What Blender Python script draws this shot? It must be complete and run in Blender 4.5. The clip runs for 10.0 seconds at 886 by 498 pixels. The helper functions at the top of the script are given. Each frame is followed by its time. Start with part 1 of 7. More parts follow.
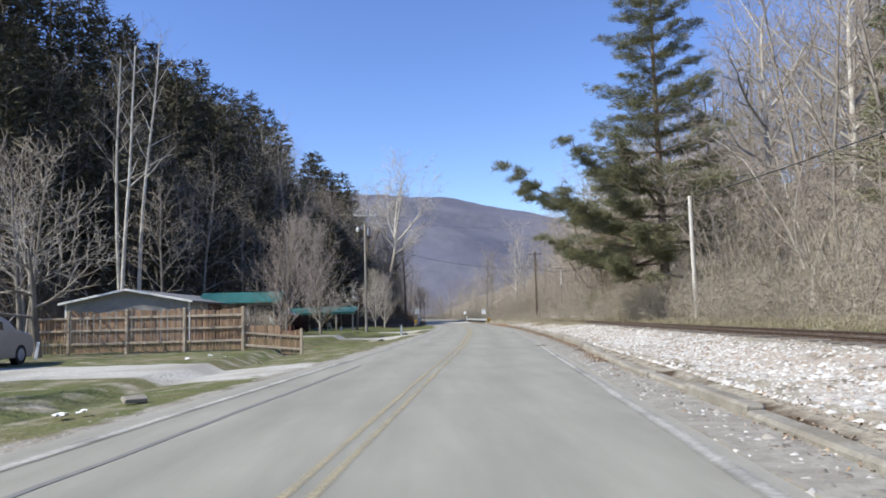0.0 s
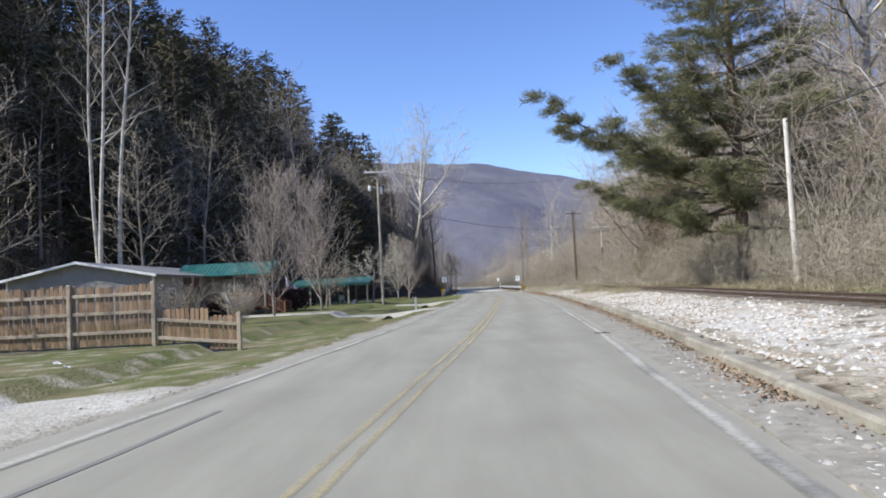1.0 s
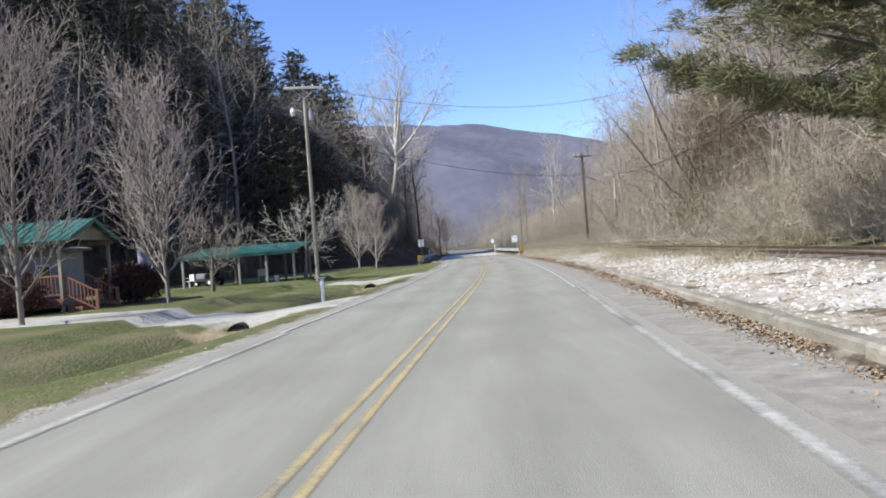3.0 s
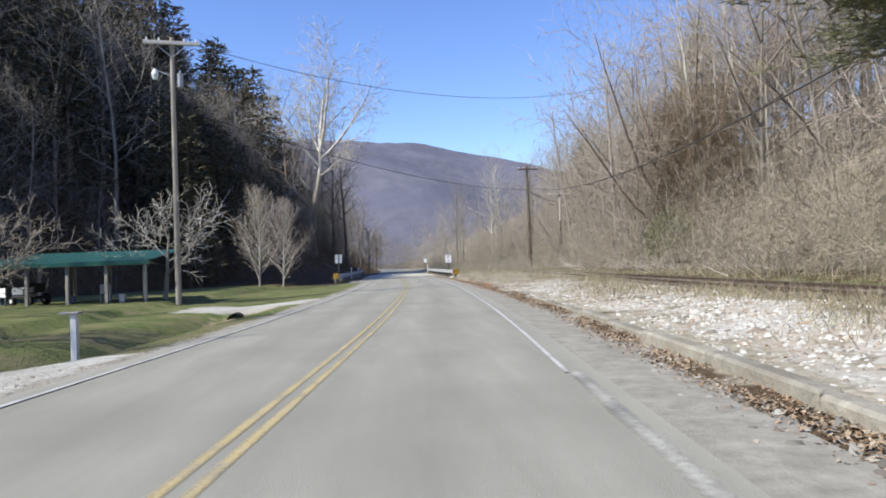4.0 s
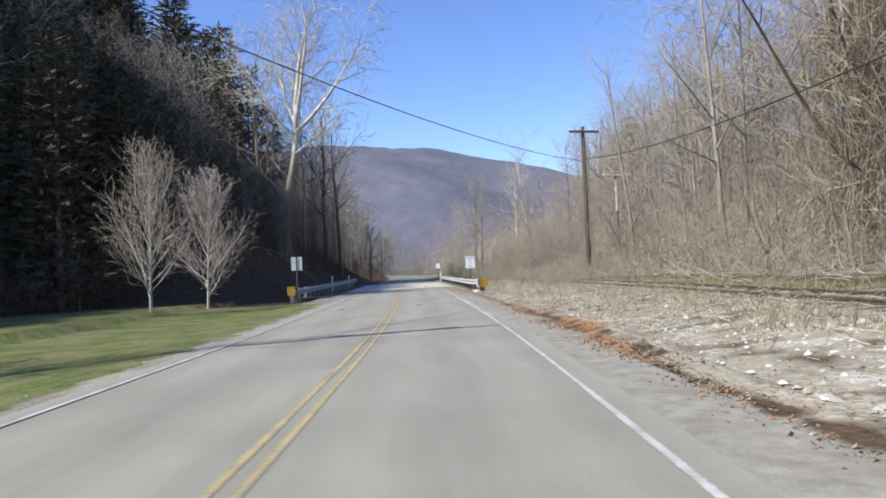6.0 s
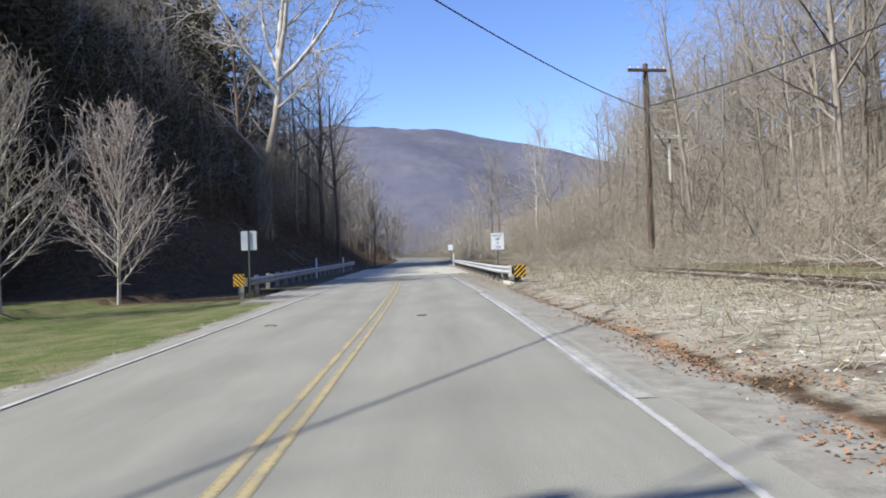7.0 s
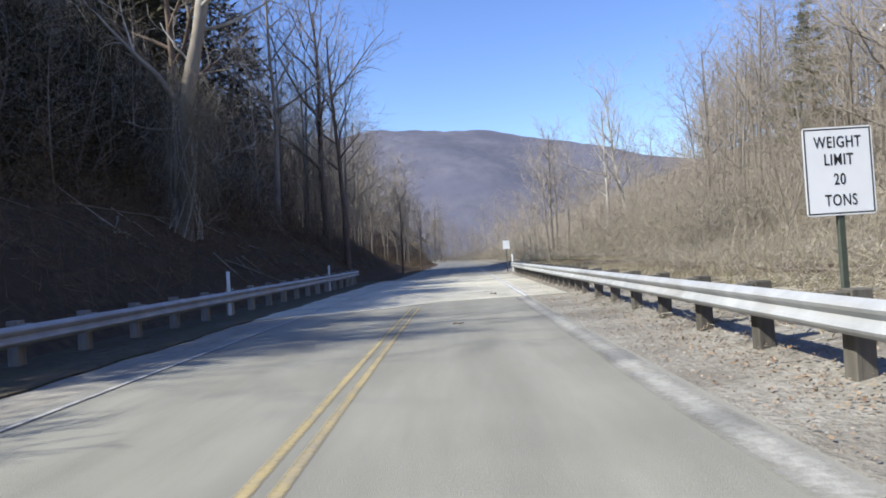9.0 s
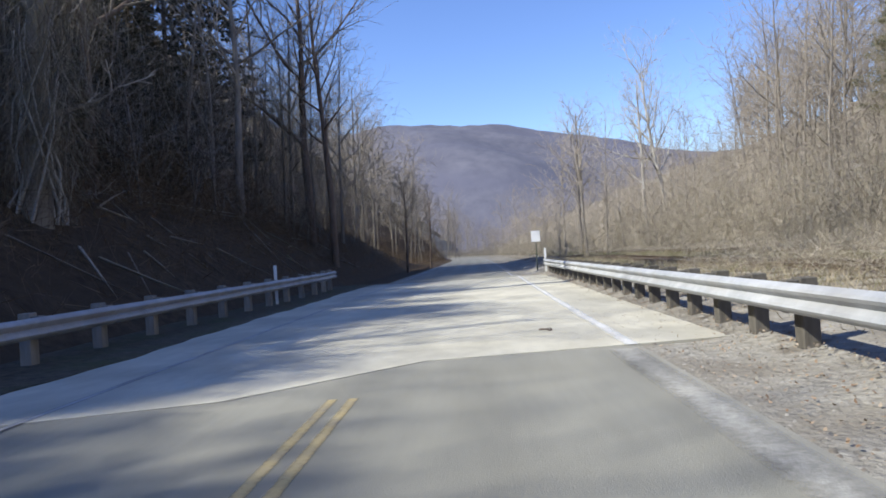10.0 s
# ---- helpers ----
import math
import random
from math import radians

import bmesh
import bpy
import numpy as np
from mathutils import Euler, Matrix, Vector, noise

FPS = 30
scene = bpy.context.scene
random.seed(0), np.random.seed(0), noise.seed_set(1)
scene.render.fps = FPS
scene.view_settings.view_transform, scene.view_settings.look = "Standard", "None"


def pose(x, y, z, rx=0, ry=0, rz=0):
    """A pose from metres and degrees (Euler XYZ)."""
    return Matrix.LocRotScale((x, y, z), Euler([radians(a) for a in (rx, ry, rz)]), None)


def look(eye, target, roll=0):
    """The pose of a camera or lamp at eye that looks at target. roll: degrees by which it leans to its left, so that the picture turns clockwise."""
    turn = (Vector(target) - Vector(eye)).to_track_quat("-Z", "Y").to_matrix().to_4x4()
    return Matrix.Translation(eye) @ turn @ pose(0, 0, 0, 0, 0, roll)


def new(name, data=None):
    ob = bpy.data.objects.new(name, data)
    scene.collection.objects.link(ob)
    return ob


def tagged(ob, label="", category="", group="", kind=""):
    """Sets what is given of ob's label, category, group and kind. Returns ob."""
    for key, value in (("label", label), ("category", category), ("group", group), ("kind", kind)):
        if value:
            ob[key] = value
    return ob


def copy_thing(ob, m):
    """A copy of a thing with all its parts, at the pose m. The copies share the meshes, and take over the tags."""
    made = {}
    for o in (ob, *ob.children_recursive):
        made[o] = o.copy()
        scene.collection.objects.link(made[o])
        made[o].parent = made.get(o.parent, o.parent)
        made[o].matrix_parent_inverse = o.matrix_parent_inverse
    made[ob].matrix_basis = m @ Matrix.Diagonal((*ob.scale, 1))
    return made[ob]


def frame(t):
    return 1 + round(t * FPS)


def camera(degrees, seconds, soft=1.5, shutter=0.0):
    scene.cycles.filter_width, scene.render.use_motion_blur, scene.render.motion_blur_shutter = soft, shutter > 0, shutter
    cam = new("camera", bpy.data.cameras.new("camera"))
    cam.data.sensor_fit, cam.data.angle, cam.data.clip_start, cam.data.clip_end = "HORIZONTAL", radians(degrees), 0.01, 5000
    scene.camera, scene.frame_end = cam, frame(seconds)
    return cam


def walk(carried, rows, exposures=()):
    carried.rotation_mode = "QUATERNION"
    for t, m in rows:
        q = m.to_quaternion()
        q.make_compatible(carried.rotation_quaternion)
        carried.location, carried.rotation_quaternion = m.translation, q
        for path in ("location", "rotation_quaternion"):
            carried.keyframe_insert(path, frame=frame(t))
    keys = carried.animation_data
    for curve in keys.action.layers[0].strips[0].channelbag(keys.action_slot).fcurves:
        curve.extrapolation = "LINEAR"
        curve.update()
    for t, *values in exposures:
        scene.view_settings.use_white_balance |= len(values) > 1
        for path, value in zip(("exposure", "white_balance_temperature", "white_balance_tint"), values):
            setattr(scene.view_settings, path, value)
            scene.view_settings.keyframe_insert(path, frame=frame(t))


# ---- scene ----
cam = camera(65.0, 10.0, soft=1.8)
PATH = [
    (0, (-2.324, -2.222, 1.131), (-2.249, -0.233, 1.326), -1.5),
    (0.5, (-1.748, 2.3, 1.187), (-1.706, 4.294, 1.337), -2.7),
    (1, (-1.13, 7.359, 1.241), (-1.158, 9.356, 1.347), -2.9),
    (1.5, (-0.632, 12.069, 1.275), (-0.685, 14.065, 1.397), -2.2),
    (2, (-0.027, 17.117, 1.288), (-0.176, 19.111, 1.283), -3.2),
    (2.5, (0.419, 22.209, 1.281), (0.261, 24.202, 1.229), -3.7),
    (3, (0.952, 27.821, 1.269), (0.921, 29.821, 1.269), -4.4),
    (3.2, (1.162, 29.95, 1.256), (1.182, 31.95, 1.242), -3.9),
    (4.3, (2.414, 41.78, 1.241), (2.581, 43.772, 1.299), -1.9),
    (4.5, (2.558, 44.069, 1.238), (2.687, 46.064, 1.257), -2.3),
    (5, (2.916, 50.077, 1.218), (3.074, 52.069, 1.297), -1.8),
    (5.2, (3.066, 52.393, 1.246), (3.18, 54.39, 1.263), -2.5),
    (6.3, (3.872, 65.292, 1.3), (3.979, 67.288, 1.374), -2.4),
    (6.5, (3.948, 67.682, 1.225), (4.057, 69.678, 1.276), -2.0),
    (7, (4.117, 74.078, 1.305), (4.193, 76.077, 1.319), -1.9),
    (7.5, (4.241, 80.092, 1.268), (4.292, 82.091, 1.311), -1.9),
    (8, (4.399, 86.618, 1.239), (4.435, 88.617, 1.267), -2.4),
    (8.5, (4.422, 92.403, 1.24), (4.401, 94.403, 1.248), -3.1),
    (9, (4.423, 98.808, 1.25), (4.374, 100.807, 1.278), -3.7),
    (9.5, (4.427, 104.455, 1.265), (4.304, 106.451, 1.271), -3.8),
    (10, (4.447, 110.724, 1.25), (4.352, 112.722, 1.268), -3.8),
]
walk(cam, [(t, look(eye, target, roll)) for t, eye, target, roll in PATH], ((0.0, 0.53), (2.3, 0.55), (3.0, 0.68), (3.3, 0.68), (4.3, 0.58), (6.5, 0.60), (8.5, 0.64), (10.0, 0.58)))

# ---- world, sun, exposure ----
SUN_AZ, SUN_EL = math.atan2(-0.912, -0.398), radians(42)
world = bpy.data.worlds.new("sky")
scene.world = world
world.use_nodes = True
wt = world.node_tree
sky = wt.nodes.new("ShaderNodeTexSky")
sky.sky_type, sky.sun_disc, sky.sun_elevation, sky.sun_rotation = "NISHITA", False, SUN_EL, SUN_AZ
sky.air_density, sky.dust_density, sky.ozone_density = 1.0, 0.0, 4.0
tint = wt.nodes.new("ShaderNodeHueSaturation")
tint.inputs["Hue"].default_value, tint.inputs["Saturation"].default_value = 0.515, 1.12
wt.links.new(sky.outputs[0], tint.inputs["Color"])
wt.links.new(tint.outputs[0], wt.nodes["Background"].inputs[0])
wt.nodes["Background"].inputs[1].default_value = 0.15
sun_data = bpy.data.lights.new("sun", "SUN")
sun_data.energy, sun_data.angle, sun_data.color = 4.8, radians(0.55), (0.988, 0.97, 0.88)
sun = new("sun", sun_data)
sun_dir = Vector((math.sin(SUN_AZ) * math.cos(SUN_EL), math.cos(SUN_AZ) * math.cos(SUN_EL), math.sin(SUN_EL)))
sun.matrix_world = look(Vector((-60, -30, 80)), Vector((-60, -30, 80)) - sun_dir)


# ---- materials ----
def links(nt, a, b):
    nt.links.new(a, b)


def mat(name, dark, light, scale=4.0, rough=0.8, bump=0.3, fine=40.0, metal=0.0, stain=None, stain_scale=0.6, stain_amount=0.5, stretch=(1, 1, 1), vary=0.0, spec=0.3, plain=False):
    """A two-scale noise material: dark and light base colours, fine grain in the bump, optional larger stains, random tint per object."""
    m = bpy.data.materials.new(name)
    m.use_nodes = True
    nt = m.node_tree
    bsdf = nt.nodes["Principled BSDF"]
    bsdf.inputs["Roughness"].default_value, bsdf.inputs["Metallic"].default_value = rough, metal
    bsdf.inputs["Specular IOR Level"].default_value = spec
    tc = nt.nodes.new("ShaderNodeTexCoord")
    mp = nt.nodes.new("ShaderNodeMapping")
    mp.inputs["Scale"].default_value = stretch
    links(nt, tc.outputs["Object"], mp.inputs[0])
    n1 = nt.nodes.new("ShaderNodeTexNoise")
    n1.inputs["Scale"].default_value, n1.inputs["Detail"].default_value, n1.inputs["Roughness"].default_value = scale, 6, 0.65
    links(nt, mp.outputs[0], n1.inputs["Vector"])
    ramp = nt.nodes.new("ShaderNodeValToRGB")
    ramp.color_ramp.elements[0].position, ramp.color_ramp.elements[1].position = 0.32, 0.68
    ramp.color_ramp.elements[0].color, ramp.color_ramp.elements[1].color = (*dark, 1), (*light, 1)
    links(nt, n1.outputs["Fac"], ramp.inputs[0])
    col = ramp.outputs[0]
    if stain:
        n3 = nt.nodes.new("ShaderNodeTexNoise")
        n3.inputs["Scale"].default_value, n3.inputs["Detail"].default_value = stain_scale, 4
        links(nt, tc.outputs["Object"], n3.inputs["Vector"])
        r3 = nt.nodes.new("ShaderNodeMapRange")
        r3.inputs[1].default_value, r3.inputs[2].default_value, r3.inputs[4].default_value = 0.45, 0.68, stain_amount
        links(nt, n3.outputs["Fac"], r3.inputs[0])
        mix = nt.nodes.new("ShaderNodeMix")
        mix.data_type = "RGBA"
        links(nt, r3.outputs[0], mix.inputs[0])
        links(nt, col, mix.inputs[6])
        mix.inputs[7].default_value = (*stain, 1)
        col = mix.outputs[2]
    if vary:
        oi = nt.nodes.new("ShaderNodeObjectInfo")
        mr = nt.nodes.new("ShaderNodeMapRange")
        mr.inputs[3].default_value, mr.inputs[4].default_value = 1 - vary, 1 + vary
        links(nt, oi.outputs["Random"], mr.inputs[0])
        hs = nt.nodes.new("ShaderNodeHueSaturation")
        links(nt, mr.outputs[0], hs.inputs["Value"])
        links(nt, col, hs.inputs["Color"])
        col = hs.outputs[0]
    links(nt, col, bsdf.inputs["Base Color"])
    if bump:
        n2 = nt.nodes.new("ShaderNodeTexNoise")
        n2.inputs["Scale"].default_value, n2.inputs["Detail"].default_value = fine, 3
        links(nt, tc.outputs["Object"] if plain else mp.outputs[0], n2.inputs["Vector"])
        bp = nt.nodes.new("ShaderNodeBump")
        bp.inputs["Strength"].default_value, bp.inputs["Distance"].default_value = bump, 0.02
        links(nt, n2.outputs["Fac"], bp.inputs["Height"])
        links(nt, bp.outputs[0], bsdf.inputs["Normal"])
    return m


def island(name, stops, rough=0.8, spec=0.2):
    """Colours picked per loose piece of a joined mesh."""
    m = bpy.data.materials.new(name)
    m.use_nodes = True
    nt = m.node_tree
    bsdf = nt.nodes["Principled BSDF"]
    bsdf.inputs["Roughness"].default_value, bsdf.inputs["Specular IOR Level"].default_value = rough, spec
    g = nt.nodes.new("ShaderNodeNewGeometry")
    ramp = nt.nodes.new("ShaderNodeValToRGB")
    e = ramp.color_ramp.elements
    e[0].position, e[0].color = 0, (*stops[0], 1)
    e[1].position, e[1].color = 1, (*stops[-1], 1)
    for k, c in enumerate(stops[1:-1]):
        n = e.new((k + 1) / (len(stops) - 1))
        n.color = (*c, 1)
    links(nt, g.outputs["Random Per Island"], ramp.inputs[0])
    links(nt, ramp.outputs[0], bsdf.inputs["Base Color"])
    return m


M_ASPHALT = mat("asphalt", (0.236, 0.227, 0.189), (0.288, 0.277, 0.232), 2.2, 0.85, 0.3, 90, stain=(0.212, 0.203, 0.169), stain_scale=0.35, stain_amount=0.6, stretch=(1, 0.12, 1), plain=True)
M_SHOULDER = mat("worn_shoulder", (0.20, 0.185, 0.155), (0.34, 0.318, 0.27), 4.0, 0.95, 0.35, 33, stain=(0.19, 0.17, 0.14), stain_scale=1.1)
M_YELLOW = mat("worn_yellow_paint", (0.37, 0.30, 0.16), (0.45, 0.36, 0.19), 5.0, 0.7, 0.1, 80, stain=(0.24, 0.22, 0.18), stain_scale=2.5, stain_amount=0.75)
M_YELLOW_OLD = mat("old_yellow_paint", (0.36, 0.31, 0.20), (0.42, 0.36, 0.23), 4.0, 0.8, 0.1, 80, stain=(0.29, 0.265, 0.20), stain_scale=1.2, stain_amount=0.9)
M_WHITE_LINE = mat("worn_white_paint", (0.40, 0.39, 0.37), (0.52, 0.51, 0.49), 5.0, 0.7, 0.1, 80, stain=(0.28, 0.27, 0.26), stain_scale=1.6, stain_amount=0.8)
M_TAR = mat("tar_seam", (0.16, 0.155, 0.145), (0.20, 0.195, 0.18), 3, 0.8, 0.1)
M_DECK = mat("bridge_concrete", (0.44, 0.41, 0.325), (0.62, 0.585, 0.475), 1.2, 0.9, 0.3, 70, stain=(0.30, 0.283, 0.23), stain_scale=0.5, stretch=(1, 0.4, 1))
M_DECK_LINE = mat("white_deck_paint", (0.70, 0.69, 0.66), (0.80, 0.79, 0.76), 5.0, 0.7, 0.1, 80, stain=(0.55, 0.54, 0.50), stain_scale=1.6, stain_amount=0.7)
M_DUST = mat("pale_road_dust", (0.35, 0.335, 0.295), (0.47, 0.455, 0.41), 3.0, 0.95, 0.3, 60, stain=(0.20, 0.195, 0.18), stain_scale=0.7, stain_amount=1.0, plain=True)
M_CONCRETE = mat("old_concrete", (0.19, 0.172, 0.138), (0.34, 0.318, 0.268), 2.5, 0.95, 0.9, 22, stain=(0.15, 0.125, 0.09), stain_scale=1.3, stain_amount=0.8, vary=0.12)
M_BARK_GREY = mat("grey_bark", (0.15, 0.13, 0.11), (0.33, 0.295, 0.255), 3.0, 0.95, 0.5, 20, stretch=(1, 1, 0.3), vary=0.25)
M_BARK_PALE = mat("pale_bark", (0.34, 0.31, 0.27), (0.66, 0.63, 0.57), 1.2, 0.9, 0.3, 20, stain=(0.22, 0.18, 0.14), stain_scale=0.5, vary=0.1)
M_BARK_SYC = mat("two_toned_sycamore_bark", (0.36, 0.33, 0.29), (0.70, 0.67, 0.61), 2.6, 0.9, 0.9, 7, stain=(0.30, 0.255, 0.20), stain_scale=1.4, stain_amount=0.8, stretch=(1, 1, 0.35))
M_BARK_BROWN = mat("brown_bark", (0.11, 0.08, 0.06), (0.24, 0.18, 0.14), 3.0, 0.95, 0.5, 20, stretch=(1, 1, 0.3), vary=0.2)
M_TWIG = mat("twigs", (0.215, 0.182, 0.15), (0.38, 0.332, 0.27), 0.7, 0.95, 0.0, vary=0.2)
M_TWIG_RED = mat("reddish_twigs", (0.26, 0.215, 0.192), (0.44, 0.375, 0.335), 0.7, 0.95, 0.0, vary=0.15)
M_TWIG_PALE = mat("pale_twigs", (0.36, 0.325, 0.28), (0.56, 0.52, 0.46), 0.7, 0.95, 0.0, vary=0.1)
M_NEEDLE = island("pine_needles", [(0.095, 0.105, 0.06), (0.15, 0.16, 0.082), (0.21, 0.205, 0.105), (0.125, 0.14, 0.078), (0.22, 0.18, 0.105), (0.10, 0.12, 0.075)], 0.6)
M_NEEDLE_DARK = island("hemlock_needles", [(0.05, 0.05, 0.032), (0.10, 0.088, 0.055), (0.065, 0.062, 0.04)], 0.8)
# dark vine stems; also brush of the shaded side, with shade in its colour
M_VINE_SHADED_BRUSH = island("dark_vines_and_shaded_brush", [(0.10, 0.068, 0.042), (0.18, 0.128, 0.08), (0.13, 0.094, 0.058), (0.26, 0.195, 0.13)], 0.95)
M_MAROON = island("maroon_bush_leaves", [(0.055, 0.028, 0.024), (0.10, 0.05, 0.04), (0.07, 0.055, 0.035)], 0.8)
M_RUST_CLOTH = mat("rust_red_cloth", (0.28, 0.11, 0.07), (0.36, 0.16, 0.10), 3.0, 0.9, 0.2)
M_BRUSH = island("dry_brush", [(0.13, 0.108, 0.088), (0.30, 0.258, 0.205), (0.46, 0.41, 0.335), (0.20, 0.168, 0.135), (0.24, 0.22, 0.15), (0.37, 0.325, 0.26)], 0.9)
M_LEAF = island("fallen_leaves", [(0.17, 0.105, 0.065), (0.25, 0.165, 0.10), (0.35, 0.265, 0.18), (0.24, 0.185, 0.13), (0.42, 0.35, 0.27)], 0.85)
M_LEAF_RED = island("rusty_fallen_leaves", [(0.24, 0.115, 0.062), (0.34, 0.17, 0.09), (0.30, 0.20, 0.12), (0.20, 0.12, 0.075)], 0.85)
M_STONE = island("ballast_stone", [(0.28, 0.26, 0.23), (0.46, 0.44, 0.40), (0.62, 0.60, 0.56), (0.38, 0.35, 0.31), (0.52, 0.50, 0.46), (0.33, 0.25, 0.18), (0.20, 0.18, 0.155)], 0.95)
M_RUBBLE = island("grey_rubble", [(0.15, 0.14, 0.12), (0.25, 0.235, 0.205), (0.34, 0.32, 0.285), (0.20, 0.165, 0.13), (0.17, 0.155, 0.13)], 0.95)
M_BLADE = island("grass_blades", [(0.11, 0.14, 0.05), (0.17, 0.19, 0.075), (0.30, 0.27, 0.15), (0.14, 0.165, 0.06)], 0.8)
M_STRAW = island("dry_grass", [(0.28, 0.235, 0.16), (0.38, 0.33, 0.235), (0.22, 0.18, 0.12), (0.20, 0.205, 0.105)], 0.9)
M_STALK = island("bleached_stalks", [(0.42, 0.395, 0.32), (0.58, 0.56, 0.49), (0.31, 0.265, 0.19), (0.46, 0.425, 0.34), (0.22, 0.20, 0.12)], 0.9)
M_GALV = mat("galvanised_steel", (0.33, 0.342, 0.355), (0.48, 0.492, 0.505), 2.0, 0.66, 0.08, 30, metal=0.12, stain=(0.30, 0.28, 0.26), stain_scale=1.2, stain_amount=0.4)
M_POST_WOOD = mat("weathered_post_wood", (0.22, 0.19, 0.15), (0.40, 0.36, 0.30), 4.0, 0.9, 0.5, 25, stretch=(1, 1, 0.15), vary=0.15)
M_POLE = mat("pole_wood", (0.25, 0.215, 0.17), (0.43, 0.385, 0.325), 4.0, 0.9, 0.5, 25, stretch=(1, 1, 0.08))
M_POLE_DARK = mat("creosote_pole_wood", (0.085, 0.058, 0.045), (0.17, 0.12, 0.095), 4.0, 0.9, 0.5, 25, stretch=(1, 1, 0.08))
# right rail posts: the beam's shadow on them is put into this colour
M_POST_SHADED = mat("post_wood_in_beam_shade", (0.07, 0.065, 0.055), (0.15, 0.135, 0.115), 4.0, 0.9, 0.5, 25, stretch=(1, 1, 0.15), vary=0.2)
# mossy leaf dirt by the rail, with the shade there put into its tone
M_VERGE = mat("shade_darkened_leaf_dirt", (0.045, 0.036, 0.024), (0.13, 0.108, 0.072), 6.0, 0.95, 0.9, 30, stain=(0.06, 0.07, 0.028), stain_scale=0.8, stain_amount=0.8)
# bleached wood, its colour dimmed for the shade along the left rail
M_POST_PALE = mat("bleached_post_wood_dimmed", (0.20, 0.185, 0.16), (0.36, 0.335, 0.295), 4.0, 0.9, 0.4, 25, stretch=(1, 1, 0.15), vary=0.15)
M_POLE_WHITE = mat("bleached_pole_wood", (0.45, 0.42, 0.38), (0.64, 0.61, 0.56), 4.0, 0.9, 0.4, 25, stretch=(1, 1, 0.08))
M_FENCE = mat("orange_brown_fence_wood", (0.20, 0.122, 0.072), (0.37, 0.25, 0.16), 5.0, 0.9, 0.5, 30, stretch=(1, 1, 0.12), vary=0.3)
M_FENCE_RAIL = mat("weathered_fence_rail", (0.31, 0.25, 0.185), (0.45, 0.38, 0.295), 5.0, 0.9, 0.5, 30, vary=0.2)
M_GREEN_ROOF = mat("green_metal_roof", (0.018, 0.095, 0.075), (0.032, 0.145, 0.12), 1.5, 0.45, 0.1, 20, stain=(0.06, 0.14, 0.12), stain_scale=0.8, spec=0.5)
M_SIDING = mat("grey_house_siding", (0.25, 0.245, 0.235), (0.37, 0.36, 0.345), 2.0, 0.85, 0.2, 20, stain=(0.24, 0.23, 0.215), stain_scale=0.5)
M_WALL_BROWN = mat("brown_wall_boards", (0.10, 0.065, 0.05), (0.17, 0.115, 0.09), 4.0, 0.85, 0.3, 25)
M_SIDING_DARK = mat("dim_blue_grey_siding", (0.15, 0.165, 0.18), (0.22, 0.24, 0.26), 2.0, 0.85, 0.2, 20)
M_TRIM = mat("white_trim_paint", (0.66, 0.66, 0.65), (0.80, 0.80, 0.79), 2.0, 0.6, 0.05)
M_SHINGLE = mat("grey_shingles", (0.13, 0.13, 0.135), (0.22, 0.22, 0.225), 3.0, 0.95, 0.5, 25)
M_RED_WOOD = mat("reddish_deck_wood", (0.16, 0.075, 0.05), (0.28, 0.14, 0.095), 4.0, 0.85, 0.4, 25, stretch=(1, 1, 0.2))
M_STEEL_DARK = mat("rusty_rail_steel", (0.10, 0.075, 0.06), (0.20, 0.15, 0.12), 6.0, 0.6, 0.3, 30, metal=0.6)
M_TIE = mat("old_railway_tie", (0.10, 0.085, 0.07), (0.20, 0.175, 0.15), 4.0, 0.95, 0.6, 20, vary=0.25)
M_BLACK = mat("black_rubber", (0.015, 0.015, 0.016), (0.03, 0.03, 0.031), 5, 0.7, 0.1)
M_WIRE = mat("cable", (0.03, 0.03, 0.032), (0.05, 0.05, 0.052), 5, 0.6, 0.0)
M_SIGN_WHITE = mat("reflective_white_sheet", (0.84, 0.85, 0.85), (0.90, 0.91, 0.91), 3, 0.45, 0.02)
M_SIGN_BLACK = mat("sign_black", (0.02, 0.02, 0.022), (0.035, 0.035, 0.037), 3, 0.5, 0.0)
M_SIGN_BACK = mat("bare_aluminium", (0.55, 0.56, 0.57), (0.68, 0.69, 0.70), 2, 0.5, 0.05, metal=0.5)
M_SIGN_YELLOW = mat("marker_yellow", (0.78, 0.42, 0.015), (0.85, 0.50, 0.03), 4, 0.45, 0.02)
M_SIGN_POST = mat("green_steel_post", (0.06, 0.075, 0.06), (0.11, 0.125, 0.10), 4, 0.6, 0.2, metal=0.3)
M_CAR = mat("silver_car_paint", (0.34, 0.36, 0.39), (0.42, 0.44, 0.47), 1.0, 0.3, 0.0, metal=0.45)
M_GLASS_DARK = mat("dark_window_glass", (0.015, 0.018, 0.02), (0.03, 0.033, 0.036), 1.0, 0.08, 0.0, spec=0.6)
M_TAIL = mat("red_tail_lens", (0.28, 0.012, 0.012), (0.36, 0.02, 0.02), 3, 0.25, 0.0, spec=0.6)
M_LAMP_GLASS = mat("white_lamp_glass", (0.7, 0.7, 0.7), (0.8, 0.8, 0.8), 3, 0.3, 0.0)
# violet raised in brightness to stand in for sun on the flag
M_FLAG = mat("sun_brightened_flag_cloth", (0.36, 0.33, 0.50), (0.54, 0.50, 0.66), 2.0, 0.9, 0.2)
# near-black all over to carry the shade inside the pipe
M_CULVERT = mat("culvert_pipe", (0.012, 0.012, 0.012), (0.03, 0.028, 0.026), 6, 0.9, 0.3)
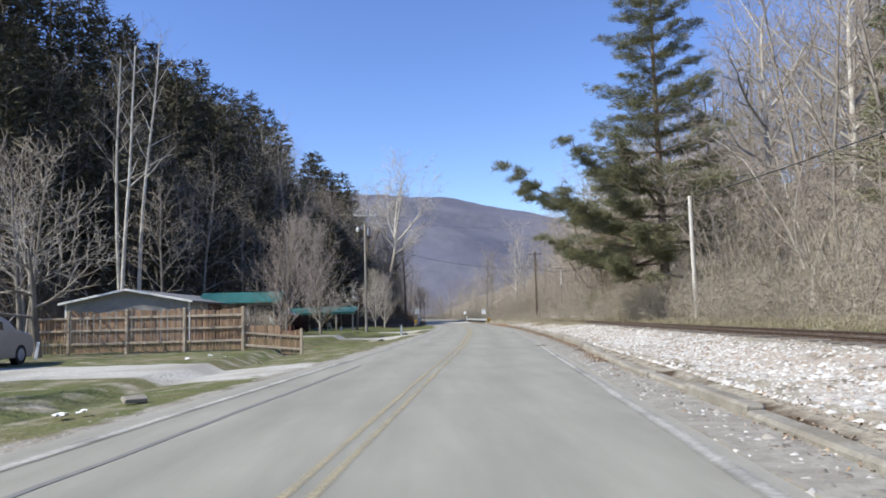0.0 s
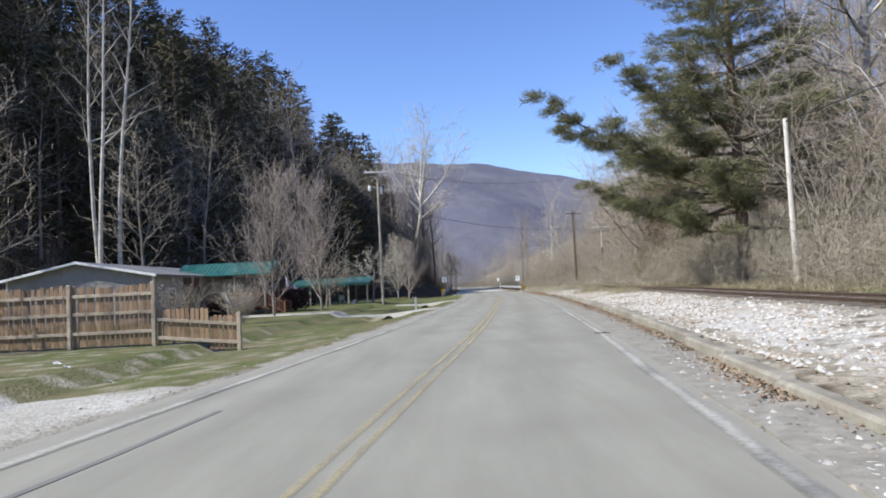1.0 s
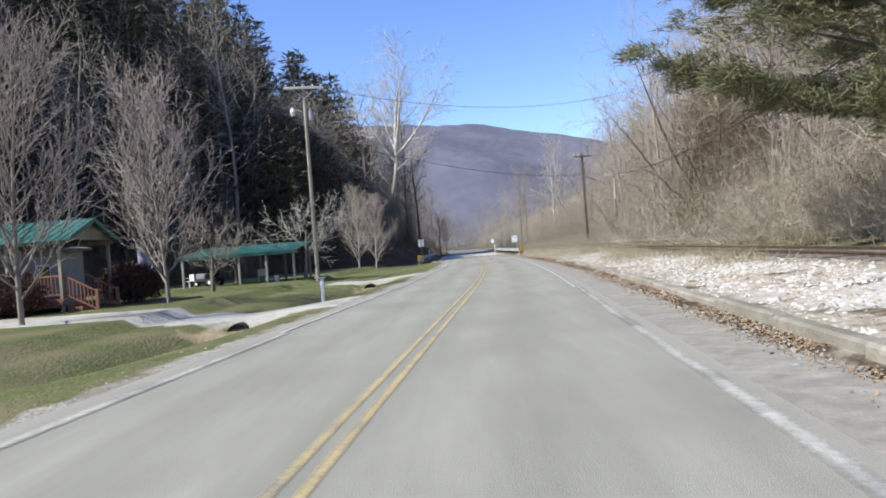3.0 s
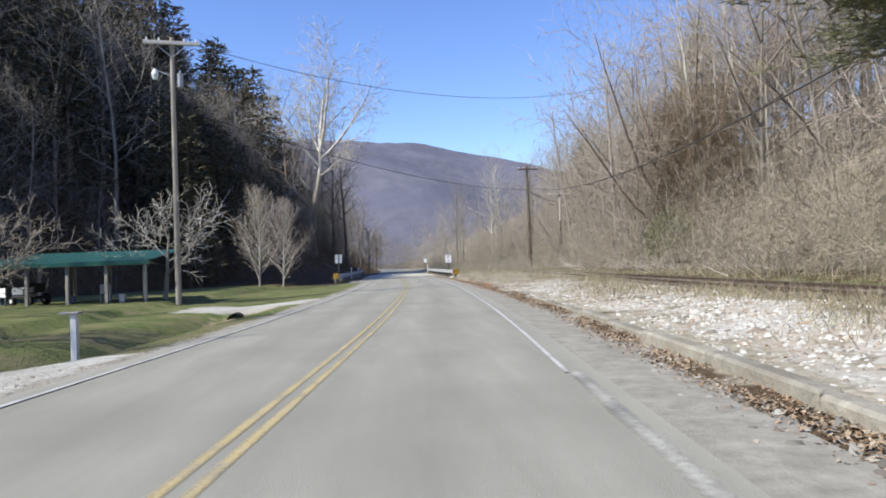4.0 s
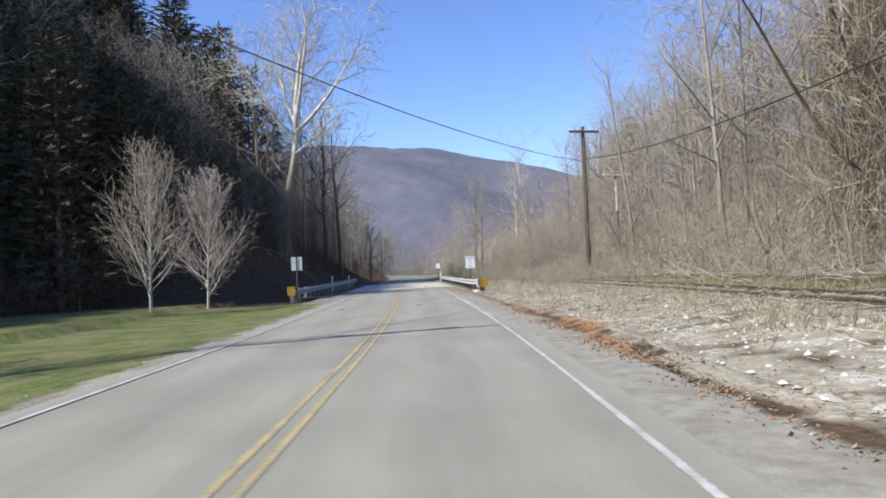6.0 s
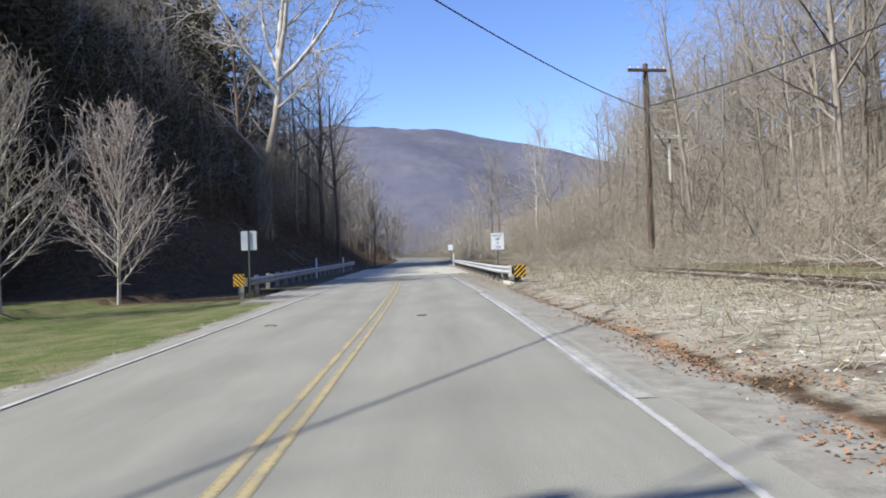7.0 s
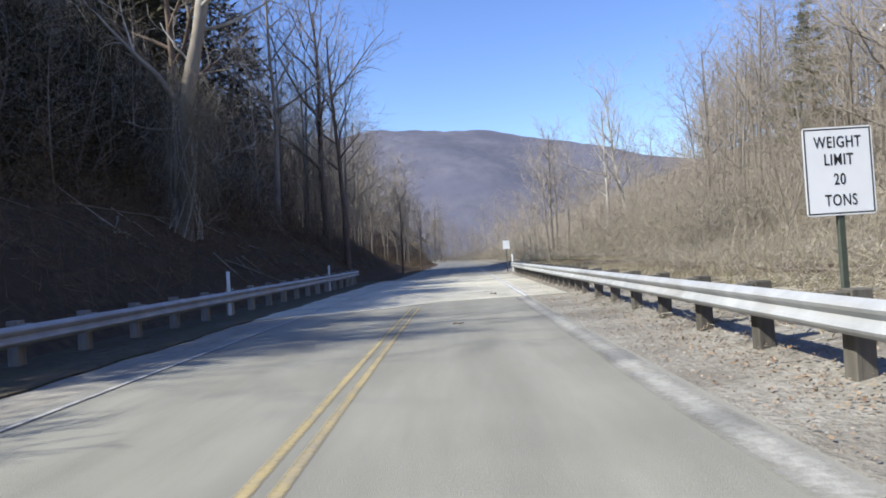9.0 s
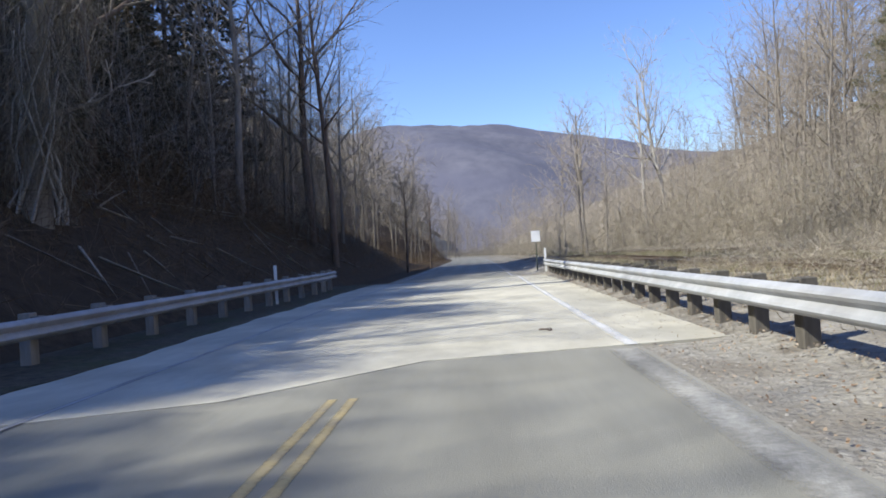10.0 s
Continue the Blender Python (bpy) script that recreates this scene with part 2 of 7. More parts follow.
# the haze of distance is put into this bluish-purple base colour
M_MOUNTAIN = mat("haze_tinted_winter_forest", (0.094, 0.093, 0.118), (0.142, 0.138, 0.163), 0.035, 0.95, 0.0, stain=(0.098, 0.098, 0.135), stain_scale=0.004, stain_amount=0.5, stretch=(1, 0.28, 1))


def flaking_base():
    """Sycamore bark is brown and scaly below and flakes off to white above."""
    nt = M_BARK_SYC.node_tree
    bsdf = nt.nodes["Principled BSDF"]
    upper = bsdf.inputs["Base Color"].links[0].from_socket
    tc = nt.nodes.new("ShaderNodeTexCoord")
    sep = nt.nodes.new("ShaderNodeSeparateXYZ")
    links(nt, tc.outputs["Object"], sep.inputs[0])
    n = nt.nodes.new("ShaderNodeTexNoise")
    n.inputs["Scale"].default_value = 1.5
    add = nt.nodes.new("ShaderNodeMath")
    add.operation, add.inputs[1].default_value = "MULTIPLY_ADD", 8
    links(nt, n.outputs["Fac"], add.inputs[0])
    links(nt, sep.outputs["Z"], add.inputs[2])
    mr = nt.nodes.new("ShaderNodeMapRange")
    mr.inputs[1].default_value, mr.inputs[2].default_value = 12, 14.5
    links(nt, add.outputs[0], mr.inputs[0])
    mix = nt.nodes.new("ShaderNodeMix")
    mix.data_type = "RGBA"
    links(nt, mr.outputs[0], mix.inputs[0])
    mix.inputs[6].default_value = (0.29, 0.25, 0.20, 1)
    links(nt, upper, mix.inputs[7])
    links(nt, mix.outputs[2], bsdf.inputs["Base Color"])


flaking_base()


def worn_through(m, scale, lo, hi, stretch=(1, 1, 1)):
    """Paint that has worn off in flecks and stretches, down to the road."""
    nt = m.node_tree
    bsdf = nt.nodes["Principled BSDF"]
    out = nt.nodes["Material Output"]
    tc = nt.nodes.new("ShaderNodeTexCoord")
    mp = nt.nodes.new("ShaderNodeMapping")
    mp.inputs["Scale"].default_value = stretch
    links(nt, tc.outputs["Object"], mp.inputs[0])
    fine = nt.nodes.new("ShaderNodeTexNoise")
    fine.inputs["Scale"].default_value, fine.inputs["Detail"].default_value, fine.inputs["Roughness"].default_value = scale, 8, 0.75
    links(nt, mp.outputs[0], fine.inputs["Vector"])
    big = nt.nodes.new("ShaderNodeTexNoise")
    big.inputs["Scale"].default_value, big.inputs["Detail"].default_value = 0.35, 3
    links(nt, tc.outputs["Object"], big.inputs["Vector"])
    add = nt.nodes.new("ShaderNodeMath")
    add.operation = "MULTIPLY_ADD"
    add.inputs[1].default_value = 0.45
    links(nt, big.outputs["Fac"], add.inputs[0])
    links(nt, fine.outputs["Fac"], add.inputs[2])
    mr = nt.nodes.new("ShaderNodeMapRange")
    mr.inputs[1].default_value, mr.inputs[2].default_value = lo, hi
    # thinner towards both edges of the stripe
    ed = nt.nodes.new("ShaderNodeAttribute")
    ed.attribute_name = "stripe"
    inv = nt.nodes.new("ShaderNodeMath")
    inv.operation, inv.inputs[0].default_value = "SUBTRACT", 1.0
    links(nt, ed.outputs["Fac"], inv.inputs[1])
    par = nt.nodes.new("ShaderNodeMath")
    par.operation = "MULTIPLY"
    links(nt, ed.outputs["Fac"], par.inputs[0])
    links(nt, inv.outputs[0], par.inputs[1])
    tot = nt.nodes.new("ShaderNodeMath")
    tot.operation, tot.inputs[1].default_value = "MULTIPLY_ADD", 2.0
    links(nt, par.outputs[0], tot.inputs[0])
    links(nt, add.outputs[0], tot.inputs[2])
    links(nt, tot.outputs[0], mr.inputs[0])
    clear = nt.nodes.new("ShaderNodeBsdfTransparent")
    mix = nt.nodes.new("ShaderNodeMixShader")
    links(nt, mr.outputs[0], mix.inputs[0])
    links(nt, clear.outputs[0], mix.inputs[1])
    links(nt, bsdf.outputs[0], mix.inputs[2])
    links(nt, mix.outputs[0], out.inputs["Surface"])


worn_through(M_YELLOW, 22.0, 0.60, 1.22)
worn_through(M_YELLOW_OLD, 22.0, 0.74, 1.46)
worn_through(M_WHITE_LINE, 22.0, 0.55, 1.12)
worn_through(M_DECK_LINE, 22.0, 0.72, 1.36)
worn_through(M_DUST, 14.0, 0.66, 1.30)


def ground_material():
    """Grass, gravel, leaf litter and bare earth, mixed by the masks stored on the ground sheet and broken up by noise."""
    m = bpy.data.materials.new("ground")
    m.use_nodes = True
    nt = m.node_tree
    bsdf = nt.nodes["Principled BSDF"]
    bsdf.inputs["Roughness"].default_value, bsdf.inputs["Specular IOR Level"].default_value = 0.95, 0.1
    tc = nt.nodes.new("ShaderNodeTexCoord")

    def tone(dark, light, scale, big, bigscale):
        n = nt.nodes.new("ShaderNodeTexNoise")
        n.inputs["Scale"].default_value, n.inputs["Detail"].default_value, n.inputs["Roughness"].default_value = scale, 8, 0.7
        links(nt, tc.outputs["Object"], n.inputs["Vector"])
        r = nt.nodes.new("ShaderNodeValToRGB")
        r.color_ramp.elements[0].position, r.color_ramp.elements[1].position = 0.35, 0.65
        r.color_ramp.elements[0].color, r.color_ramp.elements[1].color = (*dark, 1), (*light, 1)
        links(nt, n.outputs["Fac"], r.inputs[0])
        n2 = nt.nodes.new("ShaderNodeTexNoise")
        n2.inputs["Scale"].default_value, n2.inputs["Detail"].default_value = bigscale, 5
        links(nt, tc.outputs["Object"], n2.inputs["Vector"])
        mr = nt.nodes.new("ShaderNodeMapRange")
        mr.inputs[1].default_value, mr.inputs[2].default_value, mr.inputs[4].default_value = 0.42, 0.62, 0.8
        links(nt, n2.outputs["Fac"], mr.inputs[0])
        x = nt.nodes.new("ShaderNodeMix")
        x.data_type = "RGBA"
        links(nt, mr.outputs[0], x.inputs[0])
        links(nt, r.outputs[0], x.inputs[6])
        x.inputs[7].default_value = (*big, 1)
        return x.outputs[2]

    col = tone((0.045, 0.031, 0.019), (0.125, 0.088, 0.055), 3.0, (0.075, 0.053, 0.034), 0.5)          # forest floor, its colour darkened for the shade under the trees
    edge = nt.nodes.new("ShaderNodeTexNoise")
    edge.inputs["Scale"].default_value, edge.inputs["Detail"].default_value = 1.3, 6
    links(nt, tc.outputs["Object"], edge.inputs["Vector"])
    for mask, tones in (("grass", ((0.066, 0.080, 0.03), (0.14, 0.15, 0.062), 7.0, (0.17, 0.145, 0.085), 0.4)),
                        ("lush", ((0.06, 0.083, 0.028), (0.14, 0.16, 0.056), 2.6, (0.18, 0.165, 0.085), 0.9)),
                        ("litter", ((0.19, 0.163, 0.122), (0.43, 0.388, 0.312), 6.0, (0.30, 0.275, 0.215), 0.5)),
                        ("stone", ((0.32, 0.30, 0.27), (0.58, 0.56, 0.52), 9.0, (0.36, 0.30, 0.235), 0.35)),
                        ("soil", ((0.27, 0.20, 0.12), (0.42, 0.34, 0.22), 5.0, (0.33, 0.27, 0.17), 0.8)),
                        ("rust", ((0.27, 0.125, 0.06), (0.40, 0.215, 0.115), 7.0, (0.33, 0.21, 0.13), 0.7)),
                        ("drive", ((0.33, 0.315, 0.28), (0.50, 0.485, 0.44), 6.0, (0.30, 0.28, 0.24), 0.5)),
                        ("gravel", ((0.225, 0.207, 0.172), (0.37, 0.347, 0.298), 7.0, (0.20, 0.178, 0.145), 0.6))):
        a = nt.nodes.new("ShaderNodeAttribute")
        a.attribute_name = mask
        add = nt.nodes.new("ShaderNodeMath")
        add.operation = "ADD"
        links(nt, a.outputs["Fac"], add.inputs[0])
        links(nt, edge.outputs["Fac"], add.inputs[1])
        mr = nt.nodes.new("ShaderNodeMapRange")
        mr.inputs[1].default_value, mr.inputs[2].default_value = 0.9, 1.1
        links(nt, add.outputs[0], mr.inputs[0])
        x = nt.nodes.new("ShaderNodeMix")
        x.data_type = "RGBA"
        links(nt, mr.outputs[0], x.inputs[0])
        links(nt, col, x.inputs[6])
        links(nt, tone(*tones), x.inputs[7])
        col = x.outputs[2]
    links(nt, col, bsdf.inputs["Base Color"])
    n = nt.nodes.new("ShaderNodeTexNoise")
    n.inputs["Scale"].default_value, n.inputs["Detail"].default_value = 14, 6
    links(nt, tc.outputs["Object"], n.inputs["Vector"])
    b = nt.nodes.new("ShaderNodeBump")
    b.inputs["Strength"].default_value, b.inputs["Distance"].default_value = 0.7, 0.06
    links(nt, n.outputs["Fac"], b.inputs["Height"])
    links(nt, b.outputs[0], bsdf.inputs["Normal"])
    return m


M_GROUND = ground_material()


def wheel_tracks():
    """Polished wheel tracks and a darker oil strip along each lane, by the distance from the centre line."""
    nt = M_ASPHALT.node_tree
    bsdf = nt.nodes["Principled BSDF"]
    base = bsdf.inputs["Base Color"].links[0].from_socket
    a = nt.nodes.new("ShaderNodeAttribute")
    a.attribute_name = "across"
    w = nt.nodes.new("ShaderNodeMath")
    w.operation, w.inputs[1].default_value = "MULTIPLY", 4.3
    links(nt, a.outputs["Fac"], w.inputs[0])
    c = nt.nodes.new("ShaderNodeMath")
    c.operation = "COSINE"
    links(nt, w.outputs[0], c.inputs[0])
    n = nt.nodes.new("ShaderNodeTexNoise")
    n.inputs["Scale"].default_value, n.inputs["Detail"].default_value = 0.25, 4
    tc = nt.nodes.new("ShaderNodeTexCoord")
    links(nt, tc.outputs["Object"], n.inputs["Vector"])
    m = nt.nodes.new("ShaderNodeMath")
    m.operation = "MULTIPLY"
    links(nt, c.outputs[0], m.inputs[0])
    links(nt, n.outputs["Fac"], m.inputs[1])
    mr = nt.nodes.new("ShaderNodeMapRange")
    mr.inputs[1].default_value, mr.inputs[2].default_value, mr.inputs[3].default_value, mr.inputs[4].default_value = -0.7, 0.7, 1.08, 0.92
    links(nt, m.outputs[0], mr.inputs[0])
    hs = nt.nodes.new("ShaderNodeHueSaturation")
    links(nt, mr.outputs[0], hs.inputs["Value"])
    links(nt, base, hs.inputs["Color"])
    # pale grit that gathers along both edges
    ab = nt.nodes.new("ShaderNodeMath")
    ab.operation = "ABSOLUTE"
    links(nt, a.outputs["Fac"], ab.inputs[0])
    g = nt.nodes.new("ShaderNodeTexNoise")
    g.inputs["Scale"].default_value, g.inputs["Detail"].default_value, g.inputs["Roughness"].default_value = 1.6, 8, 0.7
    links(nt, tc.outputs["Object"], g.inputs["Vector"])
    ga = nt.nodes.new("ShaderNodeMath")
    ga.operation = "ADD"
    links(nt, ab.outputs[0], ga.inputs[0])
    links(nt, g.outputs["Fac"], ga.inputs[1])
    gr = nt.nodes.new("ShaderNodeMapRange")
    gr.inputs[1].default_value, gr.inputs[2].default_value, gr.inputs[4].default_value = 3.25, 3.85, 0.7
    links(nt, ga.outputs[0], gr.inputs[0])
    gm = nt.nodes.new("ShaderNodeMix")
    gm.data_type = "RGBA"
    links(nt, gr.outputs[0], gm.inputs[0])
    links(nt, hs.outputs[0], gm.inputs[6])
    gm.inputs[7].default_value = (0.315, 0.298, 0.253, 1)
    links(nt, gm.outputs[2], bsdf.inputs["Base Color"])


wheel_tracks()


# ---- mesh helpers ----
def mesh(name, verts, faces, material, smooth=False):
    me = bpy.data.meshes.new(name)
    me.from_pydata([tuple(v) for v in verts], [], [tuple(f) for f in faces])
    me.materials.append(material)
    if smooth:
        me.polygons.foreach_set("use_smooth", [True] * len(me.polygons))
    me.update()
    return me


def big_mesh(name, v, tris, material):
    """A joined triangle mesh from arrays."""
    v, tris = np.asarray(v, dtype=np.float32), np.asarray(tris, dtype=np.int32)
    me = bpy.data.meshes.new(name)
    me.vertices.add(len(v))
    me.vertices.foreach_set("co", v.ravel())
    me.loops.add(tris.size)
    me.loops.foreach_set("vertex_index", tris.ravel())
    me.polygons.add(len(tris))
    me.polygons.foreach_set("loop_start", np.arange(0, tris.size, 3, dtype=np.int32))
    me.polygons.foreach_set("loop_total", np.full(len(tris), 3, dtype=np.int32))
    me.materials.append(material)
    me.update(calc_edges=True)
    return me


def part(name, bm, material, parent=None, label=""):
    me = bpy.data.meshes.new(name)
    bm.to_mesh(me)
    bm.free()
    me.materials.append(material)
    ob = new(name, me)
    ob.parent = parent
    return tagged(ob, label)


def put(name, me, parent=None, label="", m=None):
    ob = new(name, me)
    ob.parent = parent
    if m is not None:
        ob.matrix_local = m
    return tagged(ob, label)


def empty(name, label, category, m=Matrix(), group=""):
    ob = new(name)
    ob.empty_display_size = 0.2
    ob.matrix_world = m
    return tagged(ob, label, category, group)


def box(bm, x0, y0, z0, x1, y1, z1, bevel=0.0, m=None):
    r = bmesh.ops.create_cube(bm, size=1.0)
    mm = Matrix.Translation(((x0 + x1) / 2, (y0 + y1) / 2, (z0 + z1) / 2)) @ Matrix.Diagonal((abs(x1 - x0), abs(y1 - y0), abs(z1 - z0), 1))
    bmesh.ops.transform(bm, matrix=mm, verts=r["verts"])
    vs = r["verts"]
    if bevel:
        es = list({e for v in vs for e in v.link_edges})
        out = bmesh.ops.bevel(bm, geom=es, offset=bevel, segments=1, affect="EDGES")
        vs = list({v for f in out["faces"] for v in f.verts} | {v for v in vs if v.is_valid})
    if m is not None:
        bmesh.ops.transform(bm, matrix=m, verts=vs)
    return bm


def boxed(x0, y0, z0, x1, y1, z1, bevel=0.0, m=None):
    return box(bmesh.new(), x0, y0, z0, x1, y1, z1, bevel, m)


def tube(bm, p, q, r0, r1, n=8):
    """A tapered round bar from p to q."""
    p, q = Vector(p), Vector(q)
    d = q - p
    m = Matrix.Translation((p + q) / 2) @ d.to_track_quat("Z", "Y").to_matrix().to_4x4()
    bmesh.ops.create_cone(bm, cap_ends=True, segments=n, radius1=r0, radius2=r1, depth=d.length, matrix=m)
    return bm


def tubed(p, q, r0, r1, n=8):
    return tube(bmesh.new(), p, q, r0, r1, n)


# ---- plan: the road's centre line and the lie of the land ----
ROAD_Y = np.array([-90, -40, 0, 15, 26, 37, 45, 52.6, 60, 68, 77, 89, 100, 111, 125, 141, 160, 200, 250, 300, 360, 430], dtype=float)
ROAD_X = np.array([-17, -8.4, -3.38, -1.78, -0.55, 0.40, 1.08, 1.75, 2.2, 2.65, 3.02, 3.22, 3.25, 3.15, 3.15, 3.25, 3.4, 3.4, 3.0, 1, -6, -24], dtype=float)
_fy = np.arange(-90, 430, 1.0)
_fx = np.interp(_fy, ROAD_Y, ROAD_X)
_fx = np.convolve(np.pad(_fx, 5, mode="edge"), np.ones(11) / 11, mode="valid")


def cx(y):
    return np.interp(y, _fy, _fx)


def smooth(a, b, v):
    k = np.clip((v - a) / (b - a), 0, 1)
    return k * k * (3 - 2 * k)


DRIVES = ((15.2, 2.6), (48.2, 2.2), (67.0, 2.3))      # middle and half width of the gravel drives, along the road


def wobble(x, y):
    return (np.sin(x * 0.31 + 1.3) * np.cos(y * 0.23) + np.sin(x * 0.83 + y * 0.57) * 0.5 + np.sin(x * 0.11 - y * 0.17 + 2) * 1.2) / 2.7


def height(x, y):
    x, y = np.asarray(x, dtype=float), np.asarray(y, dtype=float)
    u = x - cx(y)
    w = wobble(x, y)
    # left: shoulder, lawn with a ditch, then the hill foot
    left = -0.03 - 0.22 * smooth(3.3, 7.5, -u) + 0.05 * w * smooth(4, 8, -u)
    ditch = 0.58 * np.exp(-((u + 6.1) / 1.0) ** 2) * smooth(36, 42, y) * (1 - smooth(66, 74, y))
    for mid, half in DRIVES[1:]:
        ditch = ditch * (1 - np.exp(-((y - mid) / (half * 0.95)) ** 8))
    left = left - ditch
    toe = np.interp(y, [-90, 0, 40, 70, 90, 110, 130, 160, 220, 300, 380], [-95, -80, -56, -34, -21, -13, -11.5, -9, -6, -2, -6])
    rise = np.maximum(0, toe - x)
    left = left + np.where(rise > 0, 0.82 * rise * smooth(0, 6, rise), 0) * (1 + 0.08 * w)
    # steep shaded bank behind the bridge rail, with a bench above it
    up = np.maximum(0, np.interp(y, [100, 112, 130, 170, 200], [-8.0, -4.0, -3.4, -3.5, -3.0]) - x)
    bank = (np.minimum(0.76 * up, 4.2 + 0.28 * (up - 5.5)) * (1 + 0.10 * w) - 0.25) * smooth(103, 112, y) * (1 - smooth(184, 228, y))
    left = np.where(up > 0, np.maximum(left, bank), left)
    # right: shoulder, ballast bank, track bed, then the hill
    right = -0.03 + 0.12 * smooth(4.25, 4.6, u) + 0.28 * smooth(4.6, 7.6, u) + 0.02 * w * smooth(4.6, 6, u)
    right = right + 0.28 * smooth(10.8, 14.5, u) + 0.35 * smooth(14, 20, u)
    toe_r = np.interp(y, [-90, 30, 80, 120, 170, 220, 300, 400], [16, 18, 21, 24, 27, 27, 24, 20])
    rise = np.maximum(0, x - toe_r)
    right = right + np.where(rise > 0, np.minimum(np.interp(y, [0, 90, 135], [0.66, 0.62, 0.46]) * rise * smooth(0, 10, rise), np.interp(y, [0, 90, 135], [27, 25, 17]) + 0.12 * rise), 0) * (1 + 0.08 * w)
    z = np.where(u < 0, left, right)
    return np.minimum(z, 62 + 4 * w)


def hz(x, y):
    return float(height(x, y))


def ground_sheet():
    xs = np.concatenate([np.arange(-900, -120, 60), np.arange(-120, -40, 5), np.arange(-40, -16, 1.2), np.arange(-16, 18, 0.48), np.arange(18, 40, 1.2), np.arange(40, 120, 5), np.arange(120, 901, 60)])
    ys = np.concatenate([np.arange(-300, -90, 30), np.arange(-90, -6, 4), np.arange(-6, 120, 0.7), np.arange(120, 180, 1.0), np.arange(180, 440, 4), np.arange(440, 1700, 60)])
    gx, gy = np.meshgrid(xs, ys)
    gz = height(gx, gy)
    v = np.stack([gx.ravel(), gy.ravel(), gz.ravel()], 1)
    nx, ny = len(xs), len(ys)
    i = np.arange(nx * ny).reshape(ny, nx)
    a, b, c, d = i[:-1, :-1].ravel(), i[:-1, 1:].ravel(), i[1:, 1:].ravel(), i[1:, :-1].ravel()
    me = big_mesh("ground", v, np.concatenate([np.stack([a, b, c], 1), np.stack([a, c, d], 1)]), M_GROUND)
    me.polygons.foreach_set("use_smooth", np.ones(len(me.polygons), dtype=bool))
    x, y = v[:, 0], v[:, 1]
    u = x - cx(y)
    toe = np.interp(y, [-90, 0, 40, 70, 90, 110, 130, 160], [-95, -80, -50, -30, -17.5, -9.5, -6, -5])
    grass = smooth(2.8, 3.6, -u) * smooth(-3, 2, x - toe) * (1 - smooth(97, 106, y)) * 0.75
    grass = np.maximum(grass, (0.5 + 0.14 * smooth(76, 88, y)) * smooth(9.6 + 0.8 * (y < 76), 11.2, u) * (1 - smooth(12.5, 14, u)))
    bank = smooth(4.7, 5.4, u) * (1 - smooth(7.8, 8.4, u)) * (y > 2) * (1 - smooth(118, 130, y))
    grass = np.maximum(grass, bank * (0.36 + 0.14 * np.sin(y * 0.37 + u * 0.8) + 0.1 * np.sin(y * 1.1 - u * 2.1)))
    # right hill gets pale litter for its sunlight; the shaded slope stays dark
    litter = 0.62 * smooth(3.9, 4.4, u) * (1 - smooth(9, 14, u)) * (1 - 0.15 * smooth(94, 102, y)) + 0.54 * smooth(11, 15, u) + 0.40 * smooth(3.3, 4.0, -u) * smooth(-3, 2, x - toe) * (1 - smooth(26, 50, y))
    stone = (0.60 + 0.14 * np.sin(y * 0.62 + np.sin(y * 0.23) * 2.0) * np.cos(u * 1.7 + y * 0.3)) * smooth(4.7, 5.1, u) * (1 - smooth(7.2, 8.2, u)) * (1 - 0.25 * smooth(40, 60, y)) * (1 - 0.7 * smooth(70, 84, y))
    gravel = 0.62 * smooth(96, 103, y) * smooth(3.8, 4.2, u) * (1 - smooth(5.6, 7.0, u)) + 0.8 * (1 - smooth(3.3, 4.0, np.abs(u))) + 0.8 * (1 - smooth(3.9, 4.4, np.abs(u))) * (u > 0)
    drive, soil = np.zeros(len(x)), np.zeros(len(x))
    for (mid, half), reach in zip(DRIVES, (30, 24, 9)):
        lane = (1 - smooth(half * 0.8, half * 1.15, np.abs(y - mid - 0.09 * (-u - 3)))) * (u < 0) * (1 - smooth(reach - 1, reach + 1, -u))
        drive = np.maximum(drive, 0.8 * lane)
        if reach < 30:
            soil = np.maximum(soil, 0.62 * np.exp(-((y - mid + half + 0.6) / 1.6) ** 2) * np.exp(-((u + 5.8) / 2.2) ** 2))
    rust = 0.60 * np.exp(-((u - 4.15 - 0.2 * np.sin(y * 0.6)) / 0.42) ** 4) * smooth(66, 72, y) * (1 - smooth(83, 90, y))
    for k, val in (("soil", soil), ("rust", rust), ("lush", grass * smooth(50, 64, y) * (u < 0)), ("drive", drive), ("grass", grass), ("litter", litter), ("stone", stone), ("gravel", gravel)):
        at = me.attributes.new(k, "FLOAT", "POINT")
        at.data.foreach_set("value", val.astype(np.float32))
    return tagged(new("ground", me), "winter valley ground with lawn, gravel and leaf litter", "ground", kind="structure")


ground_sheet()


